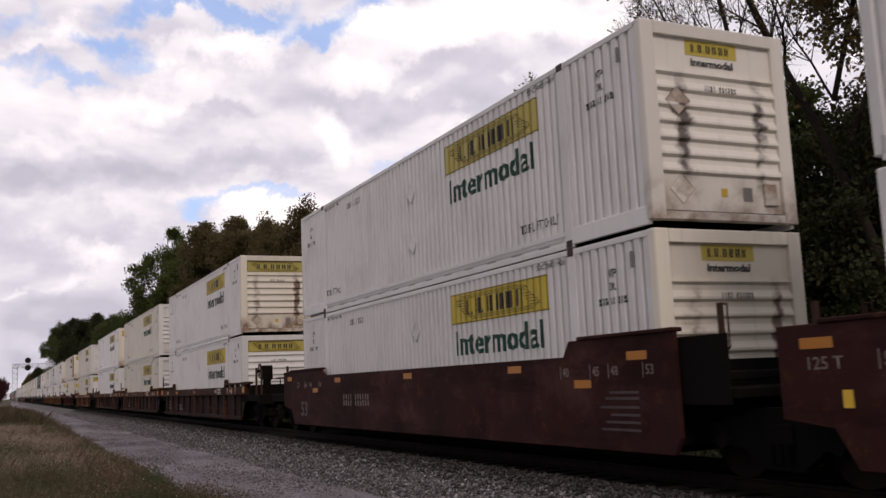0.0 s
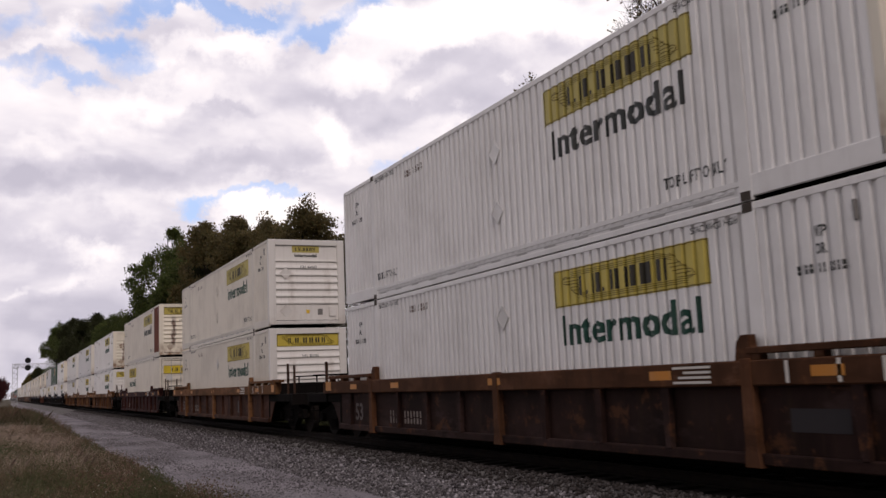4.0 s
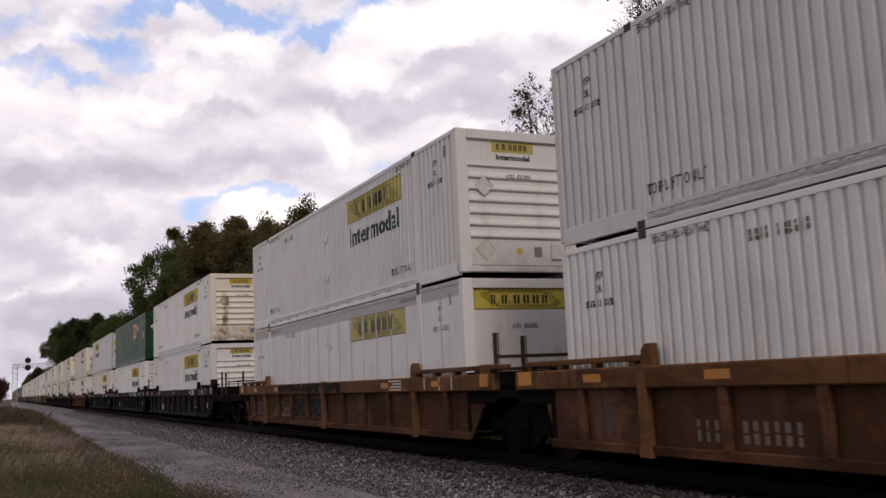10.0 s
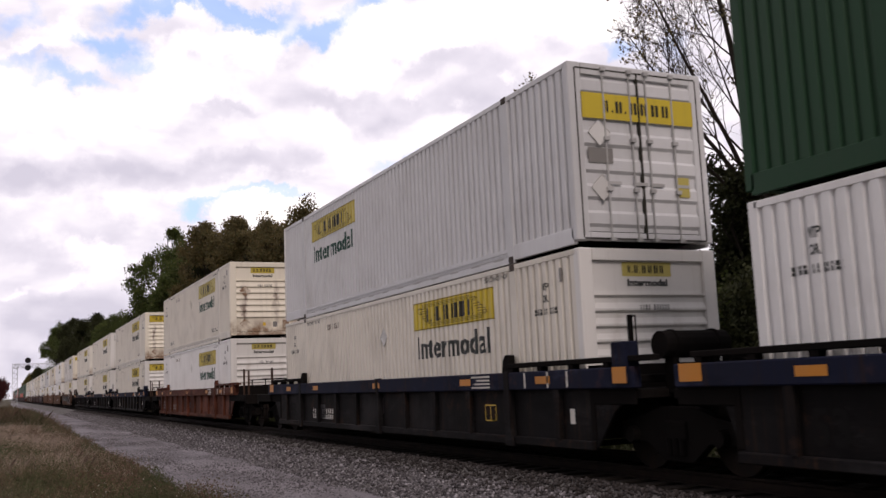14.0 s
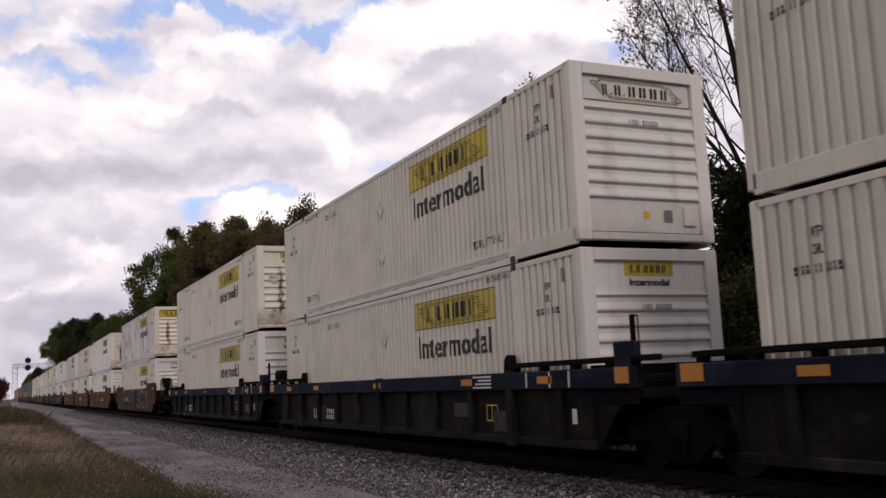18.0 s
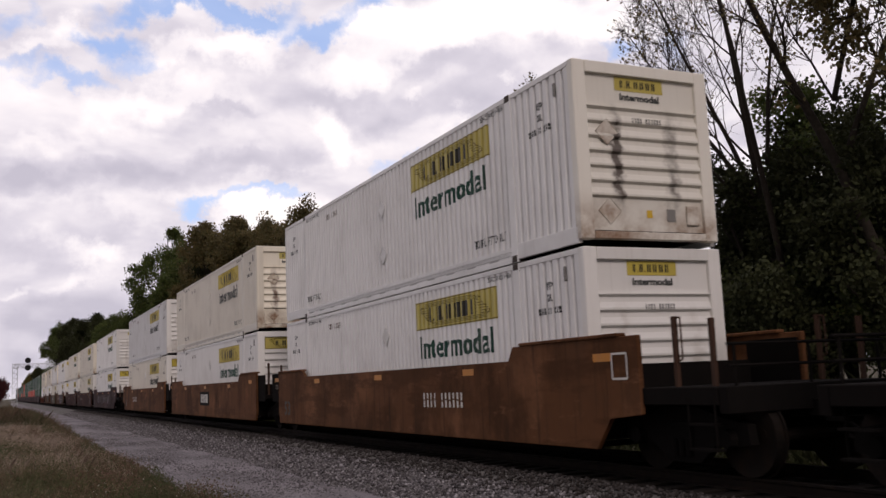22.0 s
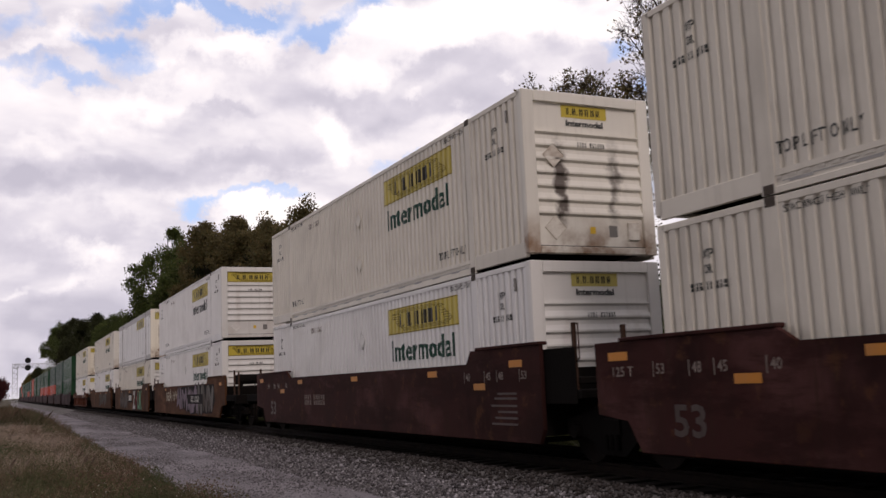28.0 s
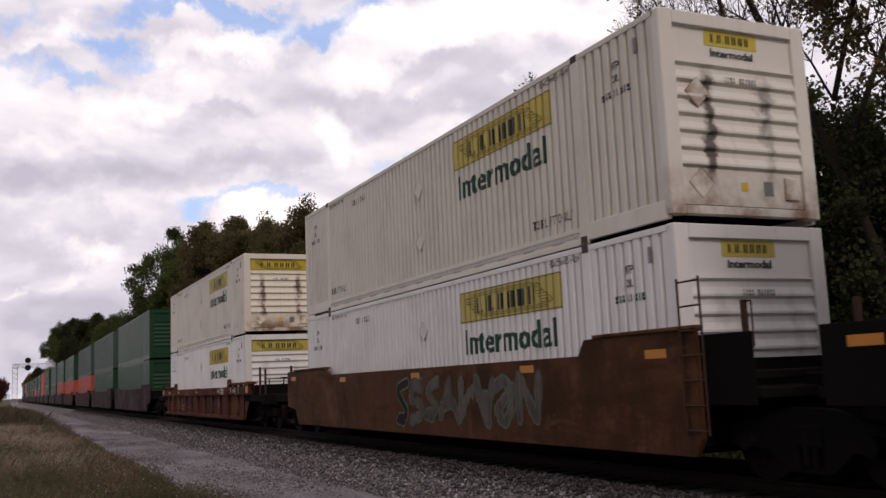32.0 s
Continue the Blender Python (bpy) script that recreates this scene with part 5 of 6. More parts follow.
            decal(car, "graffiti_rim", word_fill("grr" + body, body, w * 1.15, 1.08, 0.13), "grfr" + body, u, 0.39, M["g_black"], -1.502)
        decal(car, "graffiti_blob", lambda bm: bm.faces.new([bm.verts.new((0, 0.42 * math.cos(a), 0.58 * math.sin(a))) for a in np.linspace(0, 2 * math.pi, 17)[:-1]]), "grblob", 4.6, 0.92, M["g_wine"], -1.506)
        decal(car, "graffiti_heart", lambda bm: bm.faces.new([bm.verts.new((0, 0.013 * 16 * math.sin(a) ** 3 * 0.9, 0.0125 * (13 * math.cos(a) - 5 * math.cos(2 * a) - 2 * math.cos(3 * a) - math.cos(4 * a)))) for a in np.linspace(0, 2 * math.pi, 25)[:-1]]), "grheart", 4.55, 1.0, M["g_rose"], -1.511)
        graffiti(car, 9.1, 13.4, 0.36, 1.52, ["g_mist"], "g_black", 15, 4, fat=1.6)
    elif spray == "loops":
        graffiti(car, 7.9, 10.9, 0.42, 1.05, ["g_black"], "fadepatch", 61, 6, -1.409)
        graffiti(car, 6.6, 12.4, 1.17, 1.38, ["g_black"], "g_black", 62, 14, -1.509)
    elif spray == "beam":
        graffiti(car, 3.3, 6.0, 1.16, 1.37, ["sky_blue"], "blue", 52, 9, -1.509)
        graffiti(car, 2.0, 3.2, 1.15, 1.38, ["g_white"], "g_black", 53, 5, -1.509)
    elif spray == "lilac":
        decal(car, "graffiti_ground", lambda bm: bm.faces.new([bm.verts.new((0, u - 5.0, z)) for u, z in (
            (9.0, 1.1), (8.7, 1.45), (7.6, 1.54), (0.6, 1.56), (0.4, 0.9), (1.0, 0.42), (5.2, 0.36), (7.2, 0.5), (8.4, 0.72))]), "lilac_ground", 5.0, 0.0, M["g_black"], -1.5015, "black sprayed ground of the graffiti")
        graffiti(car, 9.1, 12.4, 0.85, 1.42, ["g_cream"], "rust", 21, 6, fat=0.75)
        graffiti(car, 6.0, 9.2, 0.42, 1.52, ["g_lilac"], "g_black", 23, 4, fat=1.3)
        graffiti(car, 0.7, 6.2, 0.36, 1.55, ["g_mist", "g_grey", "g_lilac"], "g_black", 25, 5, fat=1.5)
        decal(car, "number_plate", sign_fill(3.5, 0.40), "nplate", 4.57, 0.98, M["g_black"], -1.516, "black painted panel")
        decal(car, "number", number_bars(12, 0.27, "l"), "nplateb", 4.57, 0.98, M["wlet"], -1.520, "row of pale bars")
    elif spray == "sage":
        graffiti(car, 3.2, 9.2, 0.42, 1.46, ["g_black", "g_mist"], "g_sage", 31, 8, fat=0.9)
        ladder(car, -1.53, -0.45, 0.55, 2.45, M["post"])
    elif spray == "pale":
        graffiti(car, 2.0, 13.0, 0.6, 1.32, ["g_mist", "g_lilac", "plum"], "g_grey", 41, 15, fat=0.7)
    elif spray == "logo":
        decal(car, "logo_plate", sign_fill(1.95, 0.56), "ttxp2", 8.2, 1.0, M["soot"], -1.501)
        decal(car, "logo_bars", lambda bm: [sheet(bm, y - q, y + q, -0.17, 0.17) for y, q in ((0.62, 0.12), (0.34, 0.08), (0.08, 0.12), (-0.2, 0.08), (-0.5, 0.16))], "ttxb2", 8.2, 1.0, M["wlet"], -1.507, "row of pale bars")
    return car


# ---------------------------------------------------------------- the train: one row for each stack
# lead position at 0 s; car kind, body, beam; group edges; extra; marks, spray; upper and lower container
def C(paint_key="white", nose="small", end="end_clean", **kw):
    return dict(paint_key=paint_key, nose=nose, end=end, **kw)


TRAIN = [
    (-9.70, "smooth", "maroon", "maroon", 0, 0, "", 1, "", C(), C()),
    (9.95, "smooth", "maroon", "maroon", 0, 1, "", 1, "", C("white", "small", "end_soot"), C("white", "small", "end_rust")),
    (33.74, "ribbed", "umber", "brown", 1, 0, "wheel", 1, "", C("white", "wide", "end_rust", word="char"), C("white", "wide", "end_clean", word="char")),
    (53.35, "ribbed", "umber", "rust", 0, 0, "", 1, "", C("cream", "small", "end_clean"), C("cream", "small")),
    (72.92, "ribbed", "umber", "rust", 0, 1, "", 1, "", C("white", "wide", "end_rust", word="char"), C("white", "small")),
    (96.58, "ribbed", "brown", "ochre", 1, 1, "", 1, "", C("cream", "small", "end_clean"), C("cream", "wide")),
    (119.95, "ribbed", "maroon", "maroon", 1, 1, "", 1, "", C("cream", "wide", "end_rust", word="char", rust_panel=True), C("cream", turned=True)),
    (143.40, "ribbed", "rust", "ochre", 1, 0, "", 1, "", C("white", "small", "end_rust"), C("white", "wide")),
    (162.98, "ribbed", "rust", "ochre", 0, 0, "", 1, "", C("grey", "small", "end_soot"), C("white", "small")),
    (182.61, "ribbed", "rust", "ochre", 0, 1, "", 1, "loops", C("white", "small", "end_clean"), C("white", "wide", style="plate")),
    (206.10, "ribbed", "black", "blue", 1, 0, "", 1, "", C("white", "small", "end_rust"), C("white", "small")),
    (225.70, "ribbed", "black", "blue", 0, 0, "", 1, "beam", C("green", "none", style="intl"), C("white", "small")),
    (245.38, "ribbed", "black", "blue", 0, 1, "tank", 1, "", C("grey", turned=True), C("cream", "small", word="char")),
    (269.14, "ribbed", "redbrown", "redbrown", 1, 1, "", 1, "", C("cream", "small", "end_rust"), C("white", "small")),
    (292.41, "ribbed", "black", "blue", 1, 0, "", 1, "", C("cream", "wide", "end_rust", word="char"), C("cream", "wide", word="char")),
    (312.07, "ribbed", "black", "blue", 0, 0, "", 1, "", C("cream", "wide_white", "end_clean", word="char"), C("cream", "small", word="char")),
    (331.65, "ribbed", "black", "blue", 0, 1, "tank", 1, "", C("cream", "small", "end_soot", word="char"), C("cream", "small_white", word="char")),
    (355.24, "smooth", "rust", "brown", 1, 1, "wheel", 1, "bold", C("streaked", "wide", "end_rust"), C("cream", "small_white")),
    (378.74, "smooth", "orange", "orange", 1, 0, "", 1, "", C("white", "small", "end_soot"), C("white", "small")),
    (398.47, "smooth", "orange", "orange", 0, 0, "", 1, "logo", C("cream", "small", "end_rust", word="char"), C("white", "wide")),
    (417.72, "smooth", "orange", "orange", 0, 1, "", 1, "", C("grey", "small", "end_clean", word="char"), C("cream", "wide", word="char")),
    (441.48, "smooth", "plum", "plum", 1, 0, "", 1, "pale", C("white", "small", "end_clean"), C("white", "wide")),
    (460.98, "smooth", "maroon", "maroon", 0, 0, "", 1, "", C("cream", "small", "end_rust"), C("cream", "small")),
    (480.42, "smooth", "maroon", "maroon", 0, 1, "", 1, "", C("cream", "small", "end_soot"), C("white", "small")),
    (504.28, "smooth", "rust", "rust", 1, 0, "tank", 1, "lilac", C("white", "wide", "end_clean", word="char"), C("white", "wide")),
    (523.70, "smooth", "rust", "rust", 0, 0, "", 1, "name", C("white", "wide", "end_rust", style="plate"), C("cream", "wide")),
    (543.50, "smooth", "rust", "orange", 0, 1, "", 1, "sage", C("cream", "small", "end_soot"), C("white", "small")),
    (567.18, "ribbed", "redbrown", "redbrown", 1, 1, "", 1, "", C("cream", "wide", "end_rust"), C("white", "wide")),
]
for i in range(17):
    tone = ("green", "dull_green", "dull_green", "green", "green", "dull_green", "green", "red", "green", "dull_green", "green", "green", "dull_green", "green", "red", "green", "dull_green")[i]
    low_tone = ("green", "green", "red", "red", "red", "green", "green", "red", "green", "red", "green", "dull_green", "green", "red", "green", "green", "green")[i]
    TRAIN.append((591.0 + 19.7 * i + 3.9 * (i // 3), "smooth", "plum", "plum", int(i % 3 == 0), int(i % 3 == 2), "", 0, "",
                  C(tone, "none", style="intl"), C(low_tone, "none", style="intl")))

MOVING = []
for n, (lead, kind, color, sill, first, last, stand, marks, spray, up, down) in enumerate(TRAIN):
    close = n < 28
    car = well_car(lead, kind, color, sill, first, last, close, stand, marks, spray)
    MOVING.append((car, lead + HALF, 0.0, 0))
    for spec, z, level in ((down, 0.32, "lower"), (up, 3.235, "upper")):
        box_thing = container(near=close, level=level, **spec)
        MOVING.append((box_thing, lead + HALF, z, 180 if spec.get("turned") else 0))

# ---------------------------------------------------------------- ground, road, ballast, track


def raw_mesh(name, verts, faces, smooth=False):
    me = bpy.data.meshes.new(name)
    me.from_pydata(verts, [], faces)
    me.materials.append(None)
    if smooth:
        for f in me.polygons:
            f.use_smooth = True
    return me


def fast_mesh(name, verts, corners, size):
    """A mesh of equal polygons with `size` corners from arrays."""
    n = len(corners) // size
    me = bpy.data.meshes.new(name)
    me.vertices.add(len(verts))
    me.vertices.foreach_set("co", np.asarray(verts, np.float32).ravel())
    me.loops.add(len(corners))
    me.loops.foreach_set("vertex_index", np.asarray(corners, np.int32))
    me.polygons.add(n)
    me.polygons.foreach_set("loop_start", np.arange(0, n * size, size, dtype=np.int32))
    me.update(calc_edges=True)
    me.materials.append(None)
    return me


def land(x):
    """Height of the ground across the line."""
    xs = (-2500, -60, -14, -8.5, -6.3, -5.9, 4.2, 6.0, 9.0, 14.0, 60, 2500)
    zs = (-0.2, -0.1, -0.12, -0.16, -0.50, -0.62, -0.62, -0.75, -0.45, -0.30, -0.2, -0.2)
    return float(np.interp(x, xs, zs))


gx = [-2500, -400, -60, -30, -20, -14, -11, -9, -8, -7, -6.3, -5.9, -3, 0, 4.2, 6, 9, 14, 25, 60, 400, 2500]
gy = [-2500, -300, -60] + list(range(-20, 120, 4)) + list(range(120, 500, 20)) + [800, 1500, 3500]
verts, faces = [], []
for y in gy:
    for x in gx:
        wob = noise.noise(Vector((x * 0.15, y * 0.1, 0))) * 0.10 if abs(x) > 6.5 and abs(x) < 100 else 0
        verts.append((x, y, land(x) + wob))
for j in range(len(gy) - 1):
    for i in range(len(gx) - 1):
        a = j * len(gx) + i
        faces.append((a, a + 1, a + 1 + len(gx), a + len(gx)))
ground = part("ground", raw_mesh("ground", verts, faces, True), M["earth"])
tagged(ground, "brown-green grassy earth beside the railway", "ground", kind="structure")

verts, faces = [], []
for j, y in enumerate(np.arange(-20, 420, 1.5)):
    e0 = -6.15 + 0.28 * noise.noise(Vector((y * 0.3, 3.0, 0)))
    e1 = -2.85 + 0.15 * noise.noise(Vector((y * 0.4, 9.0, 0)))
    for i in range(9):
        x = e0 + (e1 - e0) * i / 8
        verts.append((x, y, -0.612 + 0.03 * noise.noise(Vector((x * 0.9, y * 0.35, 5))) + (0.02 if 0 < i < 8 else -0.03)))
    if j:
        for i in range(8):
            a = (j - 1) * 9 + i
            faces.append((a, a + 1, a + 10, a + 9))
road = part("road", raw_mesh("road", verts, faces, True), M["road"])
tagged(road, "grey gravel service road along the ballast", "road", kind="structure")


def bed_z(x):
    return float(np.interp(abs(x), (0, 1.68, 3.25), (-0.20, -0.20, -0.66)))


bm = bmesh.new()
prism(bm, [(x, bed_z(x)) for x in (-3.25, -1.68, 1.68, 3.25)] + [(3.25, -0.8), (-3.25, -0.8)], "y", -120, 900)
bed = part("ballast_bed", bm, M["bed"])
# thin black sheet over the bed, painted shade under the train
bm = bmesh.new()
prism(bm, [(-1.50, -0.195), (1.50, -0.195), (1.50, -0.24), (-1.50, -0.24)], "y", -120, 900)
shade_strip = part("oiled_ballast", bm, M["shade_bed"])
tagged(shade_strip, "ballast strip under the train, coloured black for shade", "ballast", kind="structure")
tagged(bed, "grey crushed-stone ballast bed under the track", "ballast", kind="structure")

rng = np.random.default_rng(5)


def stones(n, x0, x1, y0, y1, size, power, surface):
    """Random crushed stones as small uneven octahedra."""
    x = rng.uniform(x0, x1, n)
    y = y0 + (y1 - y0) * rng.uniform(0, 1, n) ** power
    z = surface(x, y)
    base = np.array([(1, 0, 0), (-1, 0, 0), (0, 1, 0), (0, -1, 0), (0, 0, 0.8), (0, 0, -0.8)], float)
    s = size * rng.uniform(0.5, 1.35, n)
    v = base[None] * (s[:, None, None] * rng.uniform(0.6, 1.25, (n, 6, 3)))
    a = rng.uniform(0, 6.28, n)
    ca, sa = np.cos(a)[:, None], np.sin(a)[:, None]
    tl = rng.uniform(-0.7, 0.7, n)
    ct, st = np.cos(tl)[:, None], np.sin(tl)[:, None]
    X, Y, Z = v[..., 0], v[..., 1], v[..., 2]
    Y, Z = Y * ct - Z * st, Y * st + Z * ct
    X, Y = X * ca - Y * sa, X * sa + Y * ca
    V = np.stack([X + x[:, None], Y + y[:, None], Z + z[:, None] + s[:, None] * 0.25], -1).reshape(-1, 3)
    tri = np.array([(0, 2, 4), (2, 1, 4), (1, 3, 4), (3, 0, 4), (2, 0, 5), (1, 2, 5), (3, 1, 5), (0, 3, 5)]).ravel()
    return fast_mesh("stones", V, (tri[None] + 6 * np.arange(n)[:, None]).ravel(), 3)


shoulder = lambda x, y: np.interp(np.abs(x), (0, 1.68, 3.25), (-0.20, -0.20, -0.66)) + rng.uniform(-0.02, 0.03, len(x))
st = part("ballast_stones", stones(52000, -3.45, -2.0, 7, 110, 0.032, 1.8, shoulder), M["stone"])
tagged(st, "loose grey crushed stones on the ballast shoulder", "ballast", kind="stuff")
# darker stones carry the edge of the train's shade
st = part("sooty_stones", stones(16000, -2.25, -1.35, 7, 110, 0.034, 1.8, shoulder), M["shade_stone"])
tagged(st, "crushed stones along the ties, coloured dark for the train's shade", "ballast", kind="stuff")
st = part("road_gravel", stones(26000, -6.1, -3.0, 10, 70, 0.021, 1.6, lambda x, y: np.full(len(x), -0.60)), M["stone"])
tagged(st, "scattered fine gravel on the service road", "gravel", kind="stuff")

track = new("track")
tagged(track, "railway track of steel rails on dark wooden ties", "railway track", kind="structure")
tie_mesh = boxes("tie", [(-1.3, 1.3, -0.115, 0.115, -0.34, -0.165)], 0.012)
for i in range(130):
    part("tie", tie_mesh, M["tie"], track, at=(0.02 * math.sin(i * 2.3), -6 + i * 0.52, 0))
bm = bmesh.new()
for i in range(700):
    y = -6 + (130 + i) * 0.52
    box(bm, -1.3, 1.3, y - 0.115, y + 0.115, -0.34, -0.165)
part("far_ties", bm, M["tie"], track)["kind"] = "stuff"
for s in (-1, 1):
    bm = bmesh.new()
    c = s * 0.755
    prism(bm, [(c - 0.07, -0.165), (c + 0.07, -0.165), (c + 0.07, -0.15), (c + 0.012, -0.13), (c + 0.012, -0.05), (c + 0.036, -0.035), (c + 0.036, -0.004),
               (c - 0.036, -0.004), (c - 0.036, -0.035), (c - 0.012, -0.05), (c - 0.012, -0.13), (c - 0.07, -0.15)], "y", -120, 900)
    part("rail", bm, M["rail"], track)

# ---------------------------------------------------------------- grass


def blades(n, x0, x1, y0, y1, h0, h1, width, power, lean=0.55, edge=True):
    x = rng.uniform(x0, x1, n)
    y = y0 + (y1 - y0) * rng.uniform(0, 1, n) ** power
    if edge:
        rag = -5.88 + 0.35 * np.sin(y * 0.7) * np.sin(y * 0.23 + 1) - 0.5 * rng.uniform(0, 1, n) ** 2
        keep = x < rag
        x, y = x[keep], y[keep]
    n = len(x)
    z = np.interp(x, (-60, -14, -8.5, -6.3, -5.9), (-0.1, -0.12, -0.16, -0.50, -0.62)) - 0.04
    patch = 0.55 + 0.45 * np.sin(x * 1.3 + 0.6 * np.sin(y * 0.8)) * np.sin(y * 0.55 + x * 0.4)
    h = rng.uniform(h0, h1, n) * (0.55 + 0.6 * patch)
    a = rng.uniform(0, 6.28, n)
    w = width * rng.uniform(0.5, 1.3, n) * (1 + np.maximum(0, y - 25) * 0.02)
    dx, dy = np.cos(a) * w, np.sin(a) * w
    lx, ly = np.clip(rng.normal(0, lean, n), -0.6, 0.6) * h, np.clip(rng.normal(0, lean, n), -0.6, 0.6) * h
    V = np.stack([np.stack([x - dx, y - dy, z], -1), np.stack([x + dx, y + dy, z], -1),
                  np.stack([x + dx * 0.6 + lx * 0.4, y + dy * 0.6 + ly * 0.4, z + h * 0.6], -1), np.stack([x + lx, y + ly, z + h], -1),
                  np.stack([x - dx * 0.6 + lx * 0.4, y - dy * 0.6 + ly * 0.4, z + h * 0.6], -1)], 1).reshape(-1, 3)
    return fast_mesh("blades", V, np.arange(len(V)), 5)


gr = part("dry_grass", blades(120000, -16, -5.6, 14, 110, 0.08, 0.36, 0.0042, 1.6), M["grass"])
tagged(gr, "tall dry brown grass on the bank beside the road", "grass", kind="stuff")
gr = part("straw_grass", blades(52000, -13, -6.7, 29, 62, 0.20, 0.52, 0.0042, 1.3), M["straw"])
tagged(gr, "patch of tall pale straw-coloured grass on the bank", "grass", kind="stuff")
gr = part("thin_straw", blades(14000, -12, -6.6, 20, 44, 0.20, 0.5, 0.0045, 1.0), M["straw"])
tagged(gr, "thin pale straw stalks among the dry grass", "grass", kind="stuff")
gr = part("rank_weeds", blades(50000, -14, -6.2, 52, 115, 0.4, 0.95, 0.005, 1.3), M["russet"])
tagged(gr, "tall russet-brown rank weeds farther along the bank", "weeds", kind="stuff")
gr = part("green_weeds", blades(50000, -13, -5.5, 14, 60, 0.06, 0.22, 0.005, 1.6, 0.6), M["weed"])
tagged(gr, "low green weeds at the edge of the road", "weeds", kind="stuff")



def brush(n, x0, x1, y0, y1, h0, h1, width):
    """Rank weeds beyond the track, as upright leafy blades."""
    x, y = rng.uniform(x0, x1, n), rng.uniform(y0, y1, n)
    z = np.interp(x, (4.2, 6.0, 9.0, 14.0), (-0.62, -0.75, -0.45, -0.30)) - 0.05
    h = rng.uniform(h0, h1, n) * (0.6 + 0.5 * np.sin(x * 0.9 + y * 0.5) ** 2)
    a = rng.uniform(0, 6.28, n)
    f = rng.uniform(0.0, 0.75, n)
    dx, dy = np.cos(a) * width, np.sin(a) * width
    lx, ly = rng.normal(0, 0.22, n) * h, rng.normal(0, 0.22, n) * h
    V = np.stack([np.stack([x - dx * 0.3, y - dy * 0.3, z + h * f], -1), np.stack([x + dx, y + dy, z + h * (f + 0.12)], -1),
                  np.stack([x + lx, y + ly, z + h * (f + 0.35)], -1), np.stack([x - dx, y - dy, z + h * (f + 0.12)], -1)], 1).reshape(-1, 3)
    return fast_mesh("brush", V, np.arange(len(V)), 4)


def herbs(n, x0, x1, y0, y1, h0, h1, size):
    """Leafy weeds of the near verge: small leaves at random angles up to an uneven height."""
    x, y = rng.uniform(x0, x1, n), y0 + (y1 - y0) * rng.uniform(0, 1, n) ** 1.5
    tuft = np.clip(np.sin(x * 2.1 + np.sin(y * 0.9)) * np.sin(y * 0.8 + x) + 0.45, 0, 1)
    keep = (x < -5.85 + 0.4 * np.sin(y * 0.7) * np.sin(y * 0.23 + 1)) & (rng.uniform(0, 1, n) < 0.25 + tuft)
    x, y, tuft = x[keep], y[keep], tuft[keep]
    n = len(x)
    z = np.interp(x, (-60, -14, -8.5, -6.3, -5.9), (-0.1, -0.12, -0.16, -0.50, -0.62)) + rng.uniform(0, 1, n) * rng.uniform(h0, h1, n) * (0.35 + 0.65 * tuft)
    P = np.stack([x, y, z], -1)
    u = rng.normal(0, 1, (n, 3)) * (1, 1, 1.3)
    u /= np.linalg.norm(u, axis=1)[:, None]
    v = np.cross(u, rng.normal(0, 1, (n, 3)))
    v /= np.linalg.norm(v, axis=1)[:, None]
    s = (size * rng.uniform(0.5, 1.4, n) * (1 + np.maximum(0, y - 25) * 0.012))[:, None]
    V = np.stack([P - u * s, P + v * s * 0.4, P + u * s, P - v * s * 0.4], 1).reshape(-1, 3)
    return fast_mesh("herbs", V, np.arange(len(V)), 4)


gr = part("verge_weeds", herbs(110000, -12, -5.7, 14, 60, 0.12, 0.48, 0.022), M["weed"])
tagged(gr, "leafy green and reddish weeds in the verge grass", "weeds", kind="stuff")

gr = part("edge_weeds", herbs(60000, -7.3, -5.5, 14, 62, 0.16, 0.55, 0.022), M["russet"])
tagged(gr, "reddish-brown leafy weeds along the edge of the road", "weeds", kind="stuff")
gr = part("seed_heads", herbs(700, -9, -5.6, 14, 34, 0.34, 0.62, 0.014), M["seed"])
tagged(gr, "scattered pale dry seed heads in the verge weeds", "weeds", kind="stuff")


def tuft(n, cx, cy, r, h, size):
    """A bushy clump of weeds: fine leaves in an uneven mound."""
    a, q = rng.uniform(0, 6.28, n), r * np.sqrt(rng.uniform(0, 1, n))
    x, y = cx + q * np.cos(a), cy + 1.6 * q * np.sin(a)
    z = np.interp(x, (-60, -14, -8.5, -6.3, -5.9), (-0.1, -0.12, -0.16, -0.50, -0.62)) + h * rng.uniform(0, 1, n) * (1 - (q / r) ** 2) * (0.6 + 0.4 * np.sin(a * 3 + cx))
    P = np.stack([x, y, z], -1)
    u = rng.normal(0, 1, (n, 3)) * (1, 1, 1.6)
    u /= np.linalg.norm(u, axis=1)[:, None]
    v = np.cross(u, rng.normal(0, 1, (n, 3)))
    v /= np.linalg.norm(v, axis=1)[:, None]
    s = (size * rng.uniform(0.5, 1.4, n))[:, None]
    V = np.stack([P - u * s, P + v * s * 0.3, P + u * s, P - v * s * 0.3], 1).reshape(-1, 3)
    return fast_mesh("tuft", V, np.arange(len(V)), 4)


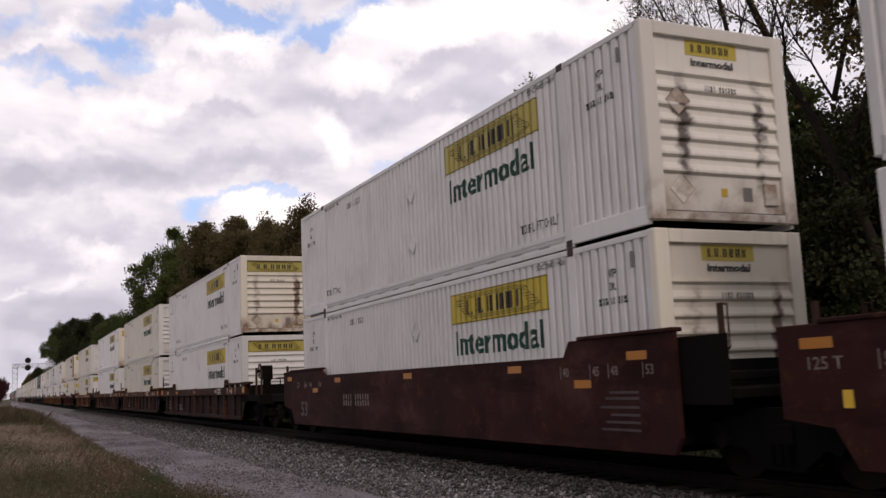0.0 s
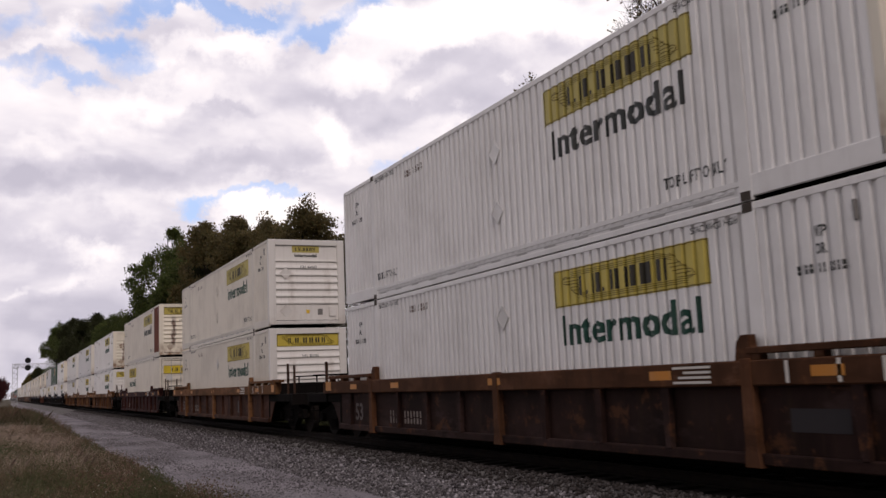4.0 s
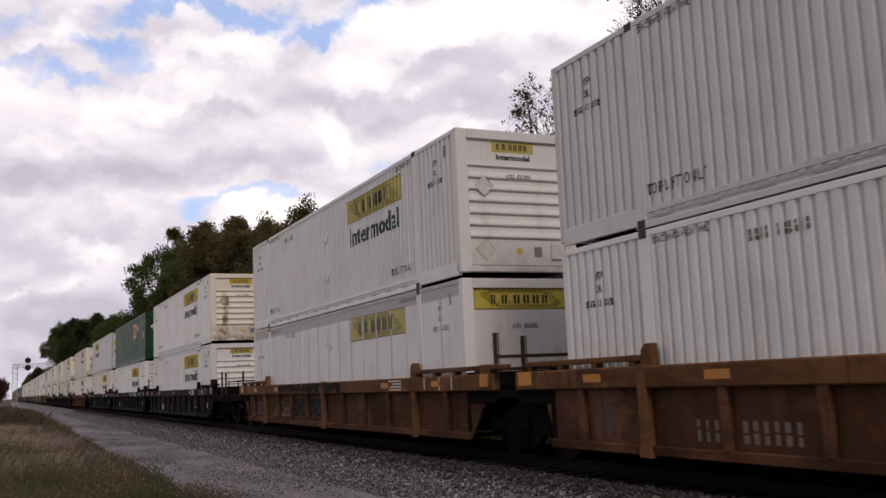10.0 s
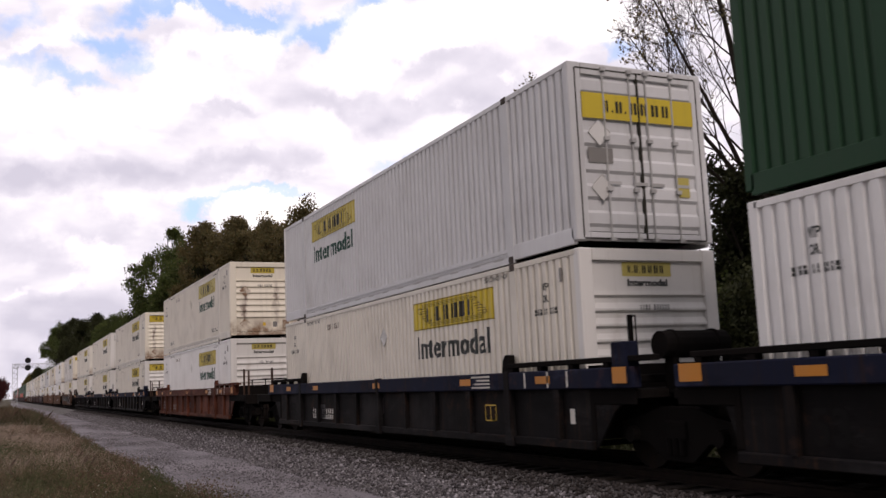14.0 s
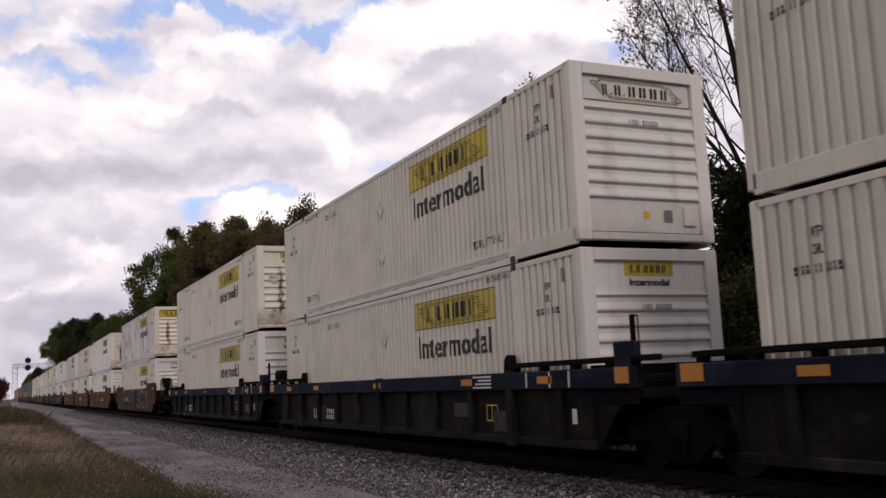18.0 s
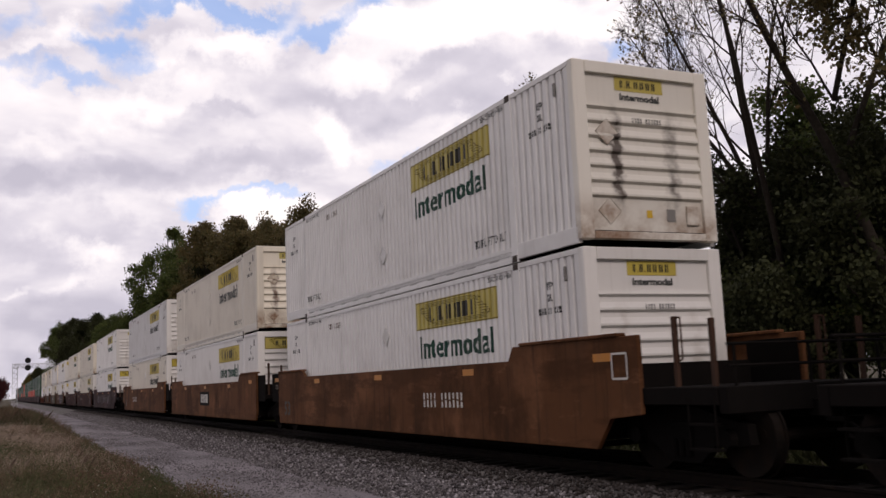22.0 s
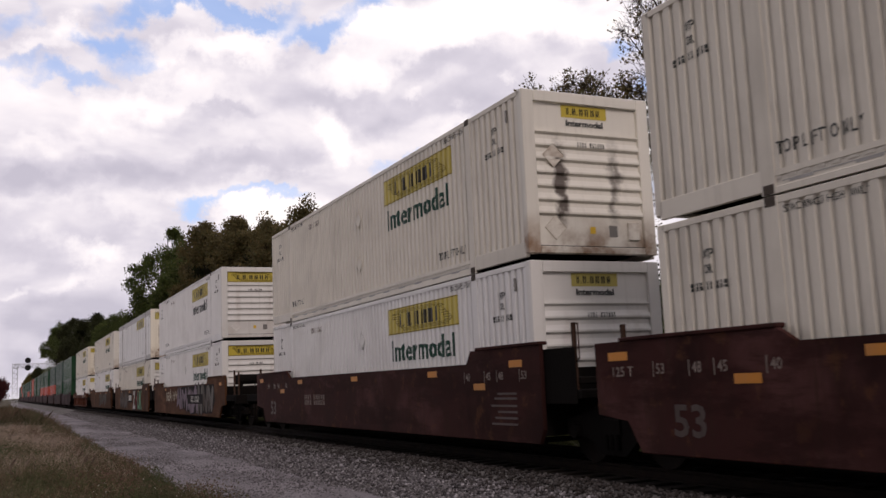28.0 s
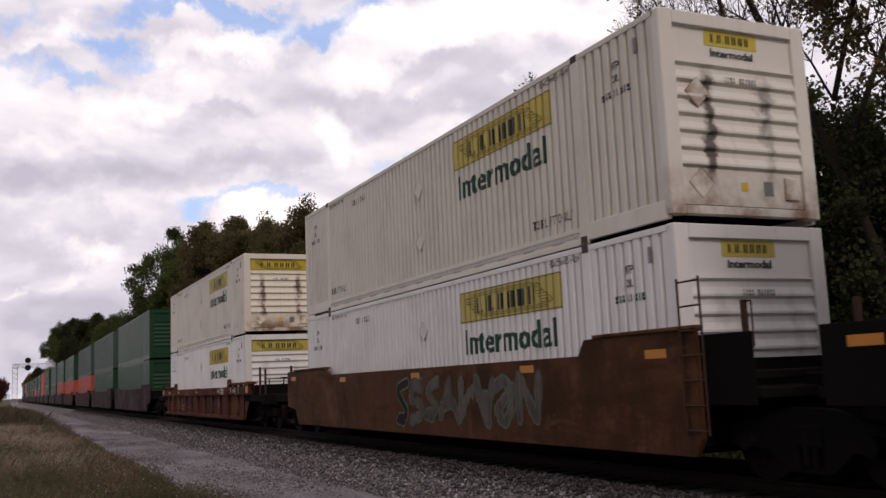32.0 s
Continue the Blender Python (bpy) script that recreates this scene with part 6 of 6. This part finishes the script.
TUFTS = [(-7.5, 42.5, 0.8, 0.95, "weed"), (-6.85, 44.7, 0.6, 0.75, "grass"), (-6.6, 30.0, 0.6, 0.5, "weed"), (-6.45, 17.3, 0.42, 0.38, "weed"), (-7.6, 60.0, 1.2, 1.1, "weed"),
         (-6.9, 55.0, 0.8, 0.8, "grass"), (-8.6, 72.0, 1.6, 1.2, "weed"), (-8.5, 24.0, 0.8, 0.45, "weed"), (-7.6, 20.5, 0.7, 0.4, "weed"), (-6.35, 22.5, 0.5, 0.4, "grass"),
         (-7.1, 17.8, 0.5, 0.35, "weed"), (-6.7, 37.0, 0.5, 0.6, "grass"), (-7.9, 33.0, 0.7, 0.5, "grass"), (-8.3, 18.5, 0.6, 0.4, "weed"), (-6.9, 25.5, 0.5, 0.45, "weed"),
         (-8.0, 16.2, 0.9, 0.55, "weed"), (-7.4, 19.0, 0.6, 0.5, "russet"), (-6.3, 19.6, 0.45, 0.45, "weed"), (-9.0, 27.0, 1.1, 0.6, "weed"), (-7.2, 28.5, 0.6, 0.55, "russet"),
         (-8.2, 37.0, 0.9, 0.7, "russet"), (-8.9, 52.0, 1.4, 1.0, "russet"), (-7.1, 66.0, 1.0, 1.0, "weed")]
for cx, cy, r, h, mt in TUFTS:
    gr = part("weed_clump", tuft(4500, cx, cy, r, h, 0.010 + 0.0006 * cy), M[mt])
    tagged(gr, "bushy weed clump in the verge grass", "weeds", "weed clumps of the verge")
# added weeds in the shade-darkened leaf colour, covering bright ground seen beneath the cars
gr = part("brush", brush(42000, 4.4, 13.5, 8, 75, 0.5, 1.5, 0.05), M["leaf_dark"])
tagged(gr, "rank dark weeds between the track and the wood", "weeds", kind="stuff")

# ---------------------------------------------------------------- trees


def grow(seed, h, spread, trunk_r, bare, leaf, n_leaf, first=0.3, limbs=9, twist=0.25, lean=(0, 0), fork=0, deep=3, up=-0.1, puff_r=0.0):
    """Wood and leaf meshes of one tree, h metres tall."""
    rr = random.Random(seed)
    wv, wf, tips = [], [], []

    def limb(a, d, length, r, depth):
        n = max(2, int(length / (0.9 if depth < 2 else 0.5)))
        n = min(n, 7)
        p, ring = Vector(a), None
        sides = (8, 6, 4, 3)[min(depth, 3)]
        for i in range(n + 1):
            f = i / n
            rad = max(0.006, r * (1 - 0.72 * f))
            q = d.to_track_quat("Z", "Y")
            base = len(wv)
            for k in range(sides):
                t = 2 * math.pi * k / sides
                wv.append(p + q @ Vector((rad * math.cos(t), rad * math.sin(t), 0)))
            if ring is not None:
                for k in range(sides):
                    wf.append((ring + k, ring + (k + 1) % sides, base + (k + 1) % sides, base + k))
            ring = base
            if depth < deep and f > (first if depth == 0 else 0.22) and i > 0:
                kids = (max(1, round(limbs / n)) if depth == 0 else rr.choice((1, 2, 2)))
                for _ in range(kids):
                    side = Vector((rr.gauss(0, 1), rr.gauss(0, 1), rr.uniform(up, 0.7 + max(0, up)))).normalized()
                    nd = (d * rr.uniform(0.35, 0.9) + side * (0.95 if depth else spread)).normalized()
                    limb(p.copy(), nd, length * rr.uniform(0.34, 0.58) * (1.0 - 0.35 * f), rad * 0.58, depth + 1)
            if depth >= deep - 1 or (depth == 1 and f > 0.6):
                tips.append(p.copy())
            d = (d + Vector((rr.gauss(0, 1), rr.gauss(0, 1), rr.gauss(0, 0.6))) * twist * 0.5 + Vector((0, 0, 0.07))).normalized()
            p = p + d * (length / n)

    start = Vector((lean[0], lean[1], 1)).normalized()
    limb((0, 0, -0.3), start, h * 0.86, trunk_r, 0)
    for i in range(fork):
        a = i * 2.4 + 0.7
        limb((0, 0, h * 0.05), Vector((math.cos(a) * 0.3, math.sin(a) * 0.3, 1)).normalized(), h * 0.8, trunk_r * 0.7, 0)
    top = max(v.z for v in wv)
    k = h / top
    wv = [v * k for v in wv]
    g = np.random.default_rng(seed)
    T = np.array([tuple(t * k) for t in tips])
    if bare:
        T = T[g.random(len(T)) < 0.42]
    pick = T[g.integers(0, len(T), n_leaf)]
    P = pick + np.clip(g.normal(0, 1, (n_leaf, 3)), -1.8, 1.8) * (puff_r or leaf * 1.4)
    u = g.normal(0, 1, (n_leaf, 3))
    u /= np.linalg.norm(u, axis=1)[:, None]
    v = np.cross(u, g.normal(0, 1, (n_leaf, 3)))
    v /= np.linalg.norm(v, axis=1)[:, None]
    s = (leaf * g.uniform(0.5, 1.2, n_leaf))[:, None]
    V = np.stack([P - u * s * 0.55, P + v * s * 0.38, P + u * s * 0.6, P - v * s * 0.38], 1).reshape(-1, 3)
    return raw_mesh("wood", [tuple(q) for q in wv], wf, True), fast_mesh("leaves", V, np.arange(len(V)), 4)


def tree(meshes, mat, m, label, name="tree"):
    t = new(name)
    tagged(t, label, "tree", "trees behind the line")
    part("trunk", meshes[0], M["bark"], t, "dark rough bark")
    part("crown", meshes[1], mat, t)
    t.matrix_basis = m
    return t


def crowned(seed, stems, centre, radii, limbs, spread, leaf, n_leaf, puff, keep=0.6, branch=(4, 6), twig=(2, 4), low=0.85, clump=60):
    """Wood and leaf meshes of one tree whose branches fill a rounded crown. Stems: start, way, radius, bend of each segment;
    centre and radii of the crown; limbs on each stem; how far they spread, in degrees."""
    rr = random.Random(seed)
    wv, wf, tips = [], [], []
    c, rad3 = Vector(centre), Vector(radii)

    def reach(p, d):
        q = Vector([(p[k] - c[k]) / rad3[k] for k in range(3)])
        e = Vector([d[k] / rad3[k] for k in range(3)])
        a, b, g = e.dot(e), q.dot(e), q.dot(q) - 1
        disc = b * b - a * g
        return max(0.25, (-b + math.sqrt(disc)) / a) if disc > 0 else 0.25

    def stick(p, d, length, r0, r1, n, sides, wob, bend=Vector((0, 0, 0))):
        """A tapered, slightly crooked stick; gives back its points and ways."""
        out, ring, p = [], None, Vector(p)
        for i in range(n + 1):
            f = i / n
            rad = r0 + (r1 - r0) * f
            q = d.to_track_quat("Z", "Y")
            base = len(wv)
            for k in range(sides):
                t = 2 * math.pi * k / sides
                wv.append(p + q @ Vector((rad * math.cos(t), rad * math.sin(t), 0)))
            if ring is not None:
                for k in range(sides):
                    wf.append((ring + k, ring + (k + 1) % sides, base + (k + 1) % sides, base + k))
            ring = base
            out.append((p.copy(), d.copy(), rad, f))
            d = (d + bend + Vector((rr.gauss(0, 1), rr.gauss(0, 1), rr.gauss(0, 0.7))) * wob).normalized()
            p = p + d * (length / n)
        return out

    def turn(d, lo, hi):
        side = d.cross(Vector((rr.gauss(0, 1), rr.gauss(0, 1), rr.gauss(0, 1)))).normalized()
        a = radians(rr.uniform(lo, hi))
        return (d * math.cos(a) + side * math.sin(a)).normalized()

    def limb(p, d, length, r):
        pts = stick(p, d, length, r, r * 0.25, max(3, min(7, int(length / 0.6))), 5, 0.10, Vector((0, 0, 0.05)))
        tips.append(pts[-1][0])
        for p2, d2, r2, f in pts[1:]:
            if f < 0.2:
                continue
            for _ in range(max(1, rr.randint(*branch) // 2)):
                d3 = turn(d2, 22, 52)
                d3 = (d3 + Vector((0, 0, 0.15))).normalized()
                ln = min(reach(p2, d3) * rr.uniform(0.75, 1.0), length * rr.uniform(0.28, 0.55) * (1.15 - 0.5 * f))
                sub = stick(p2, d3, ln, max(0.010, r2 * 0.55), 0.006, 3, 4, 0.12, Vector((0, 0, 0.04)))
                tips.append(sub[-1][0])
                for p4, d4, r4, f4 in sub[1:]:
                    for _ in range(rr.randint(*twig) // 2):
                        tw = stick(p4, turn(d4, 20, 60), rr.uniform(0.25, 0.6) * (1 + length * 0.08), 0.008, 0.004, 2, 3, 0.15)
                        tips.append(tw[-1][0])

    for start, way, r, bend in stems:
        d, start = Vector(way).normalized(), Vector(start)
        length = reach(start, d) * 0.96
        pts = stick(start, d, length, r, max(0.015, r * 0.16), 14, 9, 0.025, Vector(bend))
        usable = [q for q in pts if q[0].z > c.z - rad3.z * low]
        for n in range(limbs):
            p, d1, r1, f = usable[min(len(usable) - 1, int(len(usable) * (n + rr.random()) / limbs))]
            d2 = turn(d1, spread[0], spread[1])
            d2 = (d2 + Vector((0, 0, 0.12))).normalized()
            limb(p, d2, min(reach(p, d2) * rr.uniform(0.72, 0.99), 0.9 * length), max(0.02, r1 * rr.uniform(0.35, 0.6)))
    g = np.random.default_rng(seed)
    T = np.array([tuple(t) for t in tips])
    out = np.linalg.norm((T - np.array(centre)) / np.array(radii), axis=1)
    T = T[g.random(len(T)) < keep * np.clip(out * 2.2 - 0.9, 0.04, 1.0)]
    hubs = T[g.integers(0, len(T), max(8, n_leaf // clump))]
    pick = hubs[g.integers(0, len(hubs), n_leaf)]
    P = pick + np.clip(g.normal(0, 1, (n_leaf, 3)), -1.7, 1.7) * puff
    u = g.normal(0, 1, (n_leaf, 3))
    u /= np.linalg.norm(u, axis=1)[:, None]
    v = np.cross(u, g.normal(0, 1, (n_leaf, 3)))
    v /= np.linalg.norm(v, axis=1)[:, None]
    s = (leaf * g.uniform(0.5, 1.2, n_leaf))[:, None]
    V = np.stack([P - u * s * 0.55, P + v * s * 0.38, P + u * s * 0.6, P - v * s * 0.38], 1).reshape(-1, 3)
    return raw_mesh("wood", [tuple(q) for q in wv], wf, True), fast_mesh("leaves", V, np.arange(len(V)), 4)


# the half-bare trees lean and spread along the line, towards (-0.9, 0.43)
bare_a = crowned(31, [((0, 0, -0.4), (-0.03, 0.02, 1), 0.21, (0, 0, 0)), ((0.02, 0, 5.6), (-0.20, 0.10, 1), 0.13, (0.004, 0, 0)), ((0, 0.0, 6.2), (-0.55, 0.26, 1), 0.09, (0, 0, 0.02)), ((0, 0, 6.6), (0.45, -0.24, 1), 0.08, (0, 0, 0.02))],
                 (-0.62, 0.28, 9.9), (3.3, 3.3, 4.15), 15, (24, 60), 0.125, 6200, 0.10, 0.8, low=0.85, clump=9)
bare_b = crowned(32, [((0, 0, -0.4), (-0.12, 0.06, 1), 0.16, (0, 0, 0)), ((-0.95, 0.45, 7.4), (-0.60, 0.29, 1), 0.10, (0, 0, 0.02)), ((-1.0, 0.48, 7.8), (-0.30, 0.15, 1), 0.09, (0, 0, 0.0)), ((-0.9, 0.4, 7.0), (-0.95, 0.46, 0.75), 0.07, (0, 0, 0.05))],
                 (-2.5, 1.2, 13.0), (2.4, 2.4, 5.8), 9, (18, 46), 0.13, 1500, 0.11, 0.6, low=0.8, clump=4)
bare_c = crowned(33, [((0, 0, -0.4), (-0.09, 0.04, 1), 0.15, (-0.008, 0.004, 0)), ((-0.7, 0.35, 8.4), (0.12, -0.05, 1), 0.08, (0, 0, 0))],
                 (-1.8, 0.8, 14.2), (2.3, 2.3, 5.2), 9, (24, 56), 0.13, 1100, 0.11, 0.6, clump=4)
tall_d = crowned(34, [((0, 0, -0.4), (-0.24, 0.115, 1), 0.24, (0, 0, 0)), ((-1.9, 0.9, 8.0), (0.35, -0.2, 1), 0.11, (0, 0, 0)), ((-2.2, 1.0, 9.5), (0.1, -0.3, 1), 0.09, (0, 0, 0))],
                 (-2.0, 0.7, 14.0), (3.8, 3.8, 5.6), 9, (28, 62), 0.14, 2600, 0.13, 0.6, clump=6)
sparse_g = crowned(35, [((0, 0, -0.4), (0.05, 0.03, 1), 0.17, (0, 0, 0)), ((0.1, 0, 5.0), (-0.3, 0.15, 1), 0.1, (0, 0, 0))],
                   (0.0, 0.0, 11.5), (3.2, 3.2, 4.6), 11, (28, 66), 0.19, 6500, 0.2, 0.8, clump=14)
full_d = grow(14, 11.0, 1.0, 0.22, False, 0.16, 22000, first=0.12, limbs=14)
full_k = grow(22, 11.0, 0.9, 0.2, False, 0.17, 18000, first=0.3, limbs=14)
full_e = grow(15, 9.0, 1.1, 0.18, False, 0.16, 17000, first=0.08, limbs=14, fork=1)
far_f = crowned(41, [((0, 0, -0.5), (0.02, 0, 1), 0.32, (0, 0, 0)), ((0, 0, 7), (-0.35, 0.2, 1), 0.2, (0, 0, 0)), ((0, 0, 8), (0.4, -0.1, 1), 0.2, (0, 0, 0))],
                (0, 0, 14.0), (5.2, 5.2, 7.4), 12, (35, 75), 0.30, 21000, 0.42, 0.8, clump=75)
far_n = crowned(42, [((0, 0, -0.5), (0.0, 0, 1), 0.36, (0, 0, 0)), ((0, 0, 8), (-0.4, 0.2, 1), 0.2, (0, 0, 0)), ((0, 0, 10), (0.4, -0.2, 1), 0.2, (0, 0, 0))],
                (0, 0, 16.5), (4.9, 4.9, 9.0), 11, (35, 78), 0.30, 19000, 0.45, 0.75, clump=85, low=0.95)
far_g = crowned(43, [((0, 0, -0.5), (0.02, 0, 1), 0.26, (0, 0, 0)), ((0, 0, 5), (-0.4, 0.2, 1), 0.15, (0, 0, 0)), ((0, 0, 5), (0.4, 0.1, 1), 0.15, (0, 0, 0))],
                (0, 0, 10.6), (4.4, 4.4, 6.4), 12, (35, 75), 0.24, 19000, 0.36, 0.8, clump=70)
shrub_h = grow(18, 4.5, 1.2, 0.09, False, 0.16, 7000, first=0.05, limbs=14, fork=2)

tree(bare_a, M["leaf_brown"], pose(13.0, 31.3, -0.3), "slender half-bare tree with a domed crown of sparse brown leaves")
tree(bare_b, M["leaf_brown"], pose(15.3, 23.9, -0.3), "half-bare tree with thin leaning forked limbs")
tree(bare_c, M["leaf_brown"], pose(14.9, 23.1, -0.3), "tall thin half-bare tree leaning over its neighbours")
tree(tall_d, M["leaf_brown"], pose(15.8, 18.9, -0.3), "tall leaning tree with a thick dark trunk and thin leaves")
tree(sparse_g, M["leaf_brown"], pose(15.2, 17.6, -0.3), "tree with thin browning foliage at the edge of the wood")
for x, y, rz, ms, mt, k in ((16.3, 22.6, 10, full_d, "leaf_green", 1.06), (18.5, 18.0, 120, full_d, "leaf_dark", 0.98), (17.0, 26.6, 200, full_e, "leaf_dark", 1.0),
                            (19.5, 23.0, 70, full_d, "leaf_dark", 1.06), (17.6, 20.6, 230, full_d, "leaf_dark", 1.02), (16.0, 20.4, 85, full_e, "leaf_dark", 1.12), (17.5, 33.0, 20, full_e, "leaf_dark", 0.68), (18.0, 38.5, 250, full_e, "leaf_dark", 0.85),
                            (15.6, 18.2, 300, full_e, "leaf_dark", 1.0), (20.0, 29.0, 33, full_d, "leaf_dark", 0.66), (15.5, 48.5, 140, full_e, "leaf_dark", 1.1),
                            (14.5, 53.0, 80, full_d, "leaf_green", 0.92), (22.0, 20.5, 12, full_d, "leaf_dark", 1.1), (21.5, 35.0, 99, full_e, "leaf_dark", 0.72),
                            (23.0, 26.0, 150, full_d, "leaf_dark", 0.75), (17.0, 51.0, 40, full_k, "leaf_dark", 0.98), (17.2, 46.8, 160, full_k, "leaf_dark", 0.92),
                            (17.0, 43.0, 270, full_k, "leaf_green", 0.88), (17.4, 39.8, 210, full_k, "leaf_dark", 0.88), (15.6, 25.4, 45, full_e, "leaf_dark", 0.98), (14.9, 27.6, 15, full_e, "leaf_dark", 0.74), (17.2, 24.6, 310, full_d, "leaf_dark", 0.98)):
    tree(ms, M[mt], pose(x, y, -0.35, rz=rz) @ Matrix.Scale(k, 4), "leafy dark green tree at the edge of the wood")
for i in range(26):
    y = 13.5 + i * 1.65
    x = 14.2 + 1.6 * math.sin(i * 2.1) + (1.5 if i % 3 == 0 else 0)
    if 42.0 < y < 46.0:
        continue
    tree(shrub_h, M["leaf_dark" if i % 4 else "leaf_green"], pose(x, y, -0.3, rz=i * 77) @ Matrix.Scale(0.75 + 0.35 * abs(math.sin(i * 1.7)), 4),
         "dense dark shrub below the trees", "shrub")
for i, (x, y, k, ms, mt) in enumerate(((13.0, 145, 1.00, far_n, "leaf_green"), (15.5, 134, 0.94, far_n, "leaf_green"), (13.4, 128, 0.90, far_f, "leaf_green"), (16.0, 121, 0.95, far_f, "leaf_brown"), (13.5, 111, 0.96, far_f, "leaf_brown"),
                                       (13.5, 99, 0.89, far_f, "leaf_brown"), (13.5, 89.5, 0.80, far_f, "leaf_brown"), (13.5, 82, 0.92, far_g, "leaf_brown"), (13.5, 74.5, 0.92, far_g, "leaf_brown"), (14.0, 66, 0.72, far_g, "leaf_brown"),
                                       (13.4, 57.2, 0.75, far_g, "leaf_brown"), (17, 62, 0.64, far_g, "leaf_dark"), (15, 78, 0.82, far_g, "leaf_dark"), (15, 92, 0.74, far_f, "leaf_dark"),
                                       (15, 116, 0.85, far_f, "leaf_dark"), (13.6, 153, 0.72, far_f, "leaf_green"), (13.2, 165, 0.78, far_f, "leaf_dark"))):
    tree(ms, M[mt], pose(x, y, -0.3, rz=i * 63) @ Matrix.Scale(k, 4), "broad leafy tree with browning crown beside the line")
for i in range(17):
    y = 140 + i * 13.5
    k = 0.88 + 0.08 * math.sin(i * 1.9) + (0.034 * max(0, i - 4))
    tree(far_f if i % 2 else far_g, M[("leaf_green", "leaf_dark", "leaf_green", "leaf_dark")[i % 4]], pose(13.0 + 2.0 * math.sin(i * 2.6) - 0.012 * (y - 140), y, -0.3, rz=i * 51) @ Matrix.Scale(k * (1.2 if i % 2 == 0 else 1.0) * (0.84 if i < 6 else 0.90), 4),
         "distant leafy tree along the line")
for i, (x, y, k) in enumerate(((-10.0, 150, 1.0), (-11.4, 153, 1.2), (-12.8, 149, 1.2), (-9.6, 160, 0.95))):
    tree(shrub_h, M["leaf_wine"], pose(x, y, -0.15, rz=i * 80) @ Matrix.Scale(k, 4), "wine-red leafy bush in the distance", "bush")

for x, y, k, mt in ((7.5, 720, 0.85, "leaf_gold"), (10.5, 760, 1.0, "leaf_green"), (13.0, 700, 1.2, "leaf_gold"), (12.0, 620, 1.1, "leaf_dark")):
    tree(far_g, M[mt], pose(x, y, -0.3, rz=x * 40) @ Matrix.Scale(k, 4), "distant yellowing tree beyond the line")

# ---------------------------------------------------------------- signal bridge and house
gantry = new("signal_bridge")
tagged(gantry, "galvanised lattice signal bridge with two dark signal heads", "railway signal")


def lattice(bm, a, b, w, n):
    a, b = Vector(a), Vector(b)
    d = (b - a).normalized()
    s = d.cross(Vector((0, 1, 0))).normalized() * w / 2
    f = Vector((0, w / 2, 0))
    for o in (s + f, s - f, -s + f, -s - f):
        tube(bm, a + o, b + o, 0.045, 0.045, 5)
    for i in range(n):
        p, q = a + (b - a) * (i / n), a + (b - a) * ((i + 1) / n)
        for o in (f, -f):
            tube(bm, p + s + o, q - s + o, 0.035, 0.035, 4)
            tube(bm, p - s + o, p + s + o, 0.035, 0.035, 4)


bm = bmesh.new()
lattice(bm, (-6.6, 200, -0.6), (-6.6, 200, 8.0), 0.9, 9)
part("mast", bm, M["galv"], gantry)
bm = bmesh.new()
lattice(bm, (-6.8, 200, 7.5), (0.6, 200, 7.5), 0.7, 9)
part("arm", bm, M["galv"], gantry)
for z in (8.5, 7.1):
    bm = bmesh.new()
    tube(bm, (-4.4, 199.3, z), (-4.4, 199.15, z), 0.55, 0.55, 18)
    box(bm, -4.6, -4.2, 199.3, 199.6, z - 0.35, z + 0.35)
    part("signal_head", bm, M["signal_black"], gantry, "round black signal head")

house = new("house")
tagged(house, "small pale house with a grey shingled gable roof", "house")
bm = bmesh.new()
box(bm, -3.5, 3.5, -4.5, 4.5, -0.3, 2.8)
prism(bm, [(-3.5, 2.8), (3.5, 2.8), (0, 5.0)], "y", -4.5, 4.5)
part("wall", bm, M["siding"], house)
for s in (-1, 1):
    bm = bmesh.new()
    prism(bm, [(s * 0.0, 5.05), (s * 3.9, 2.55), (s * 3.9, 2.70), (s * 0.0, 5.2)], "y", -4.9, 4.9)
    part("roof", bm, M["shingle"], house, "grey shingled roof slope")
for y in (-2.4, 1.6):
    w = part("window", boxes("house_window", [(-0.05, 0.05, -0.55, 0.55, -0.6, 0.6)], 0.01), M["siding"], house, "pale framed window", (-3.53, y, 1.5))
    part("pane", boxes("house_pane", [(-0.065, -0.055, -0.45, 0.45, -0.5, 0.5)]), M["glass"], w, "dark pane")
house.matrix_basis = pose(24.5, 58.5, -0.2, rz=-12)

# ---------------------------------------------------------------- what moves


def motions():
    for thing, y, z, turn in MOVING:
        walk(thing, [(0.0, pose(0, y, z, rz=turn)), (CLIP, pose(0, y - SPEED * CLIP, z, rz=turn))])
    # the wheels roll without slipping: the two axles of a truck are keyed once, and all alike share that action
    rolled = {}
    steps = int(CLIP * FPS)
    for wheel, y in WHEELS:
        if y not in rolled:
            walk(wheel, [(i / FPS, pose(0, y, 0.48, rx=math.degrees(SPEED / 0.48 * i / FPS) % 360.0)) for i in range(steps + 1)])
            rolled[y] = wheel.animation_data
        else:
            wheel.rotation_mode = "QUATERNION"
            keys = wheel.animation_data_create()
            keys.action = rolled[y].action
            keys.action_slot = rolled[y].action_slot


motions()
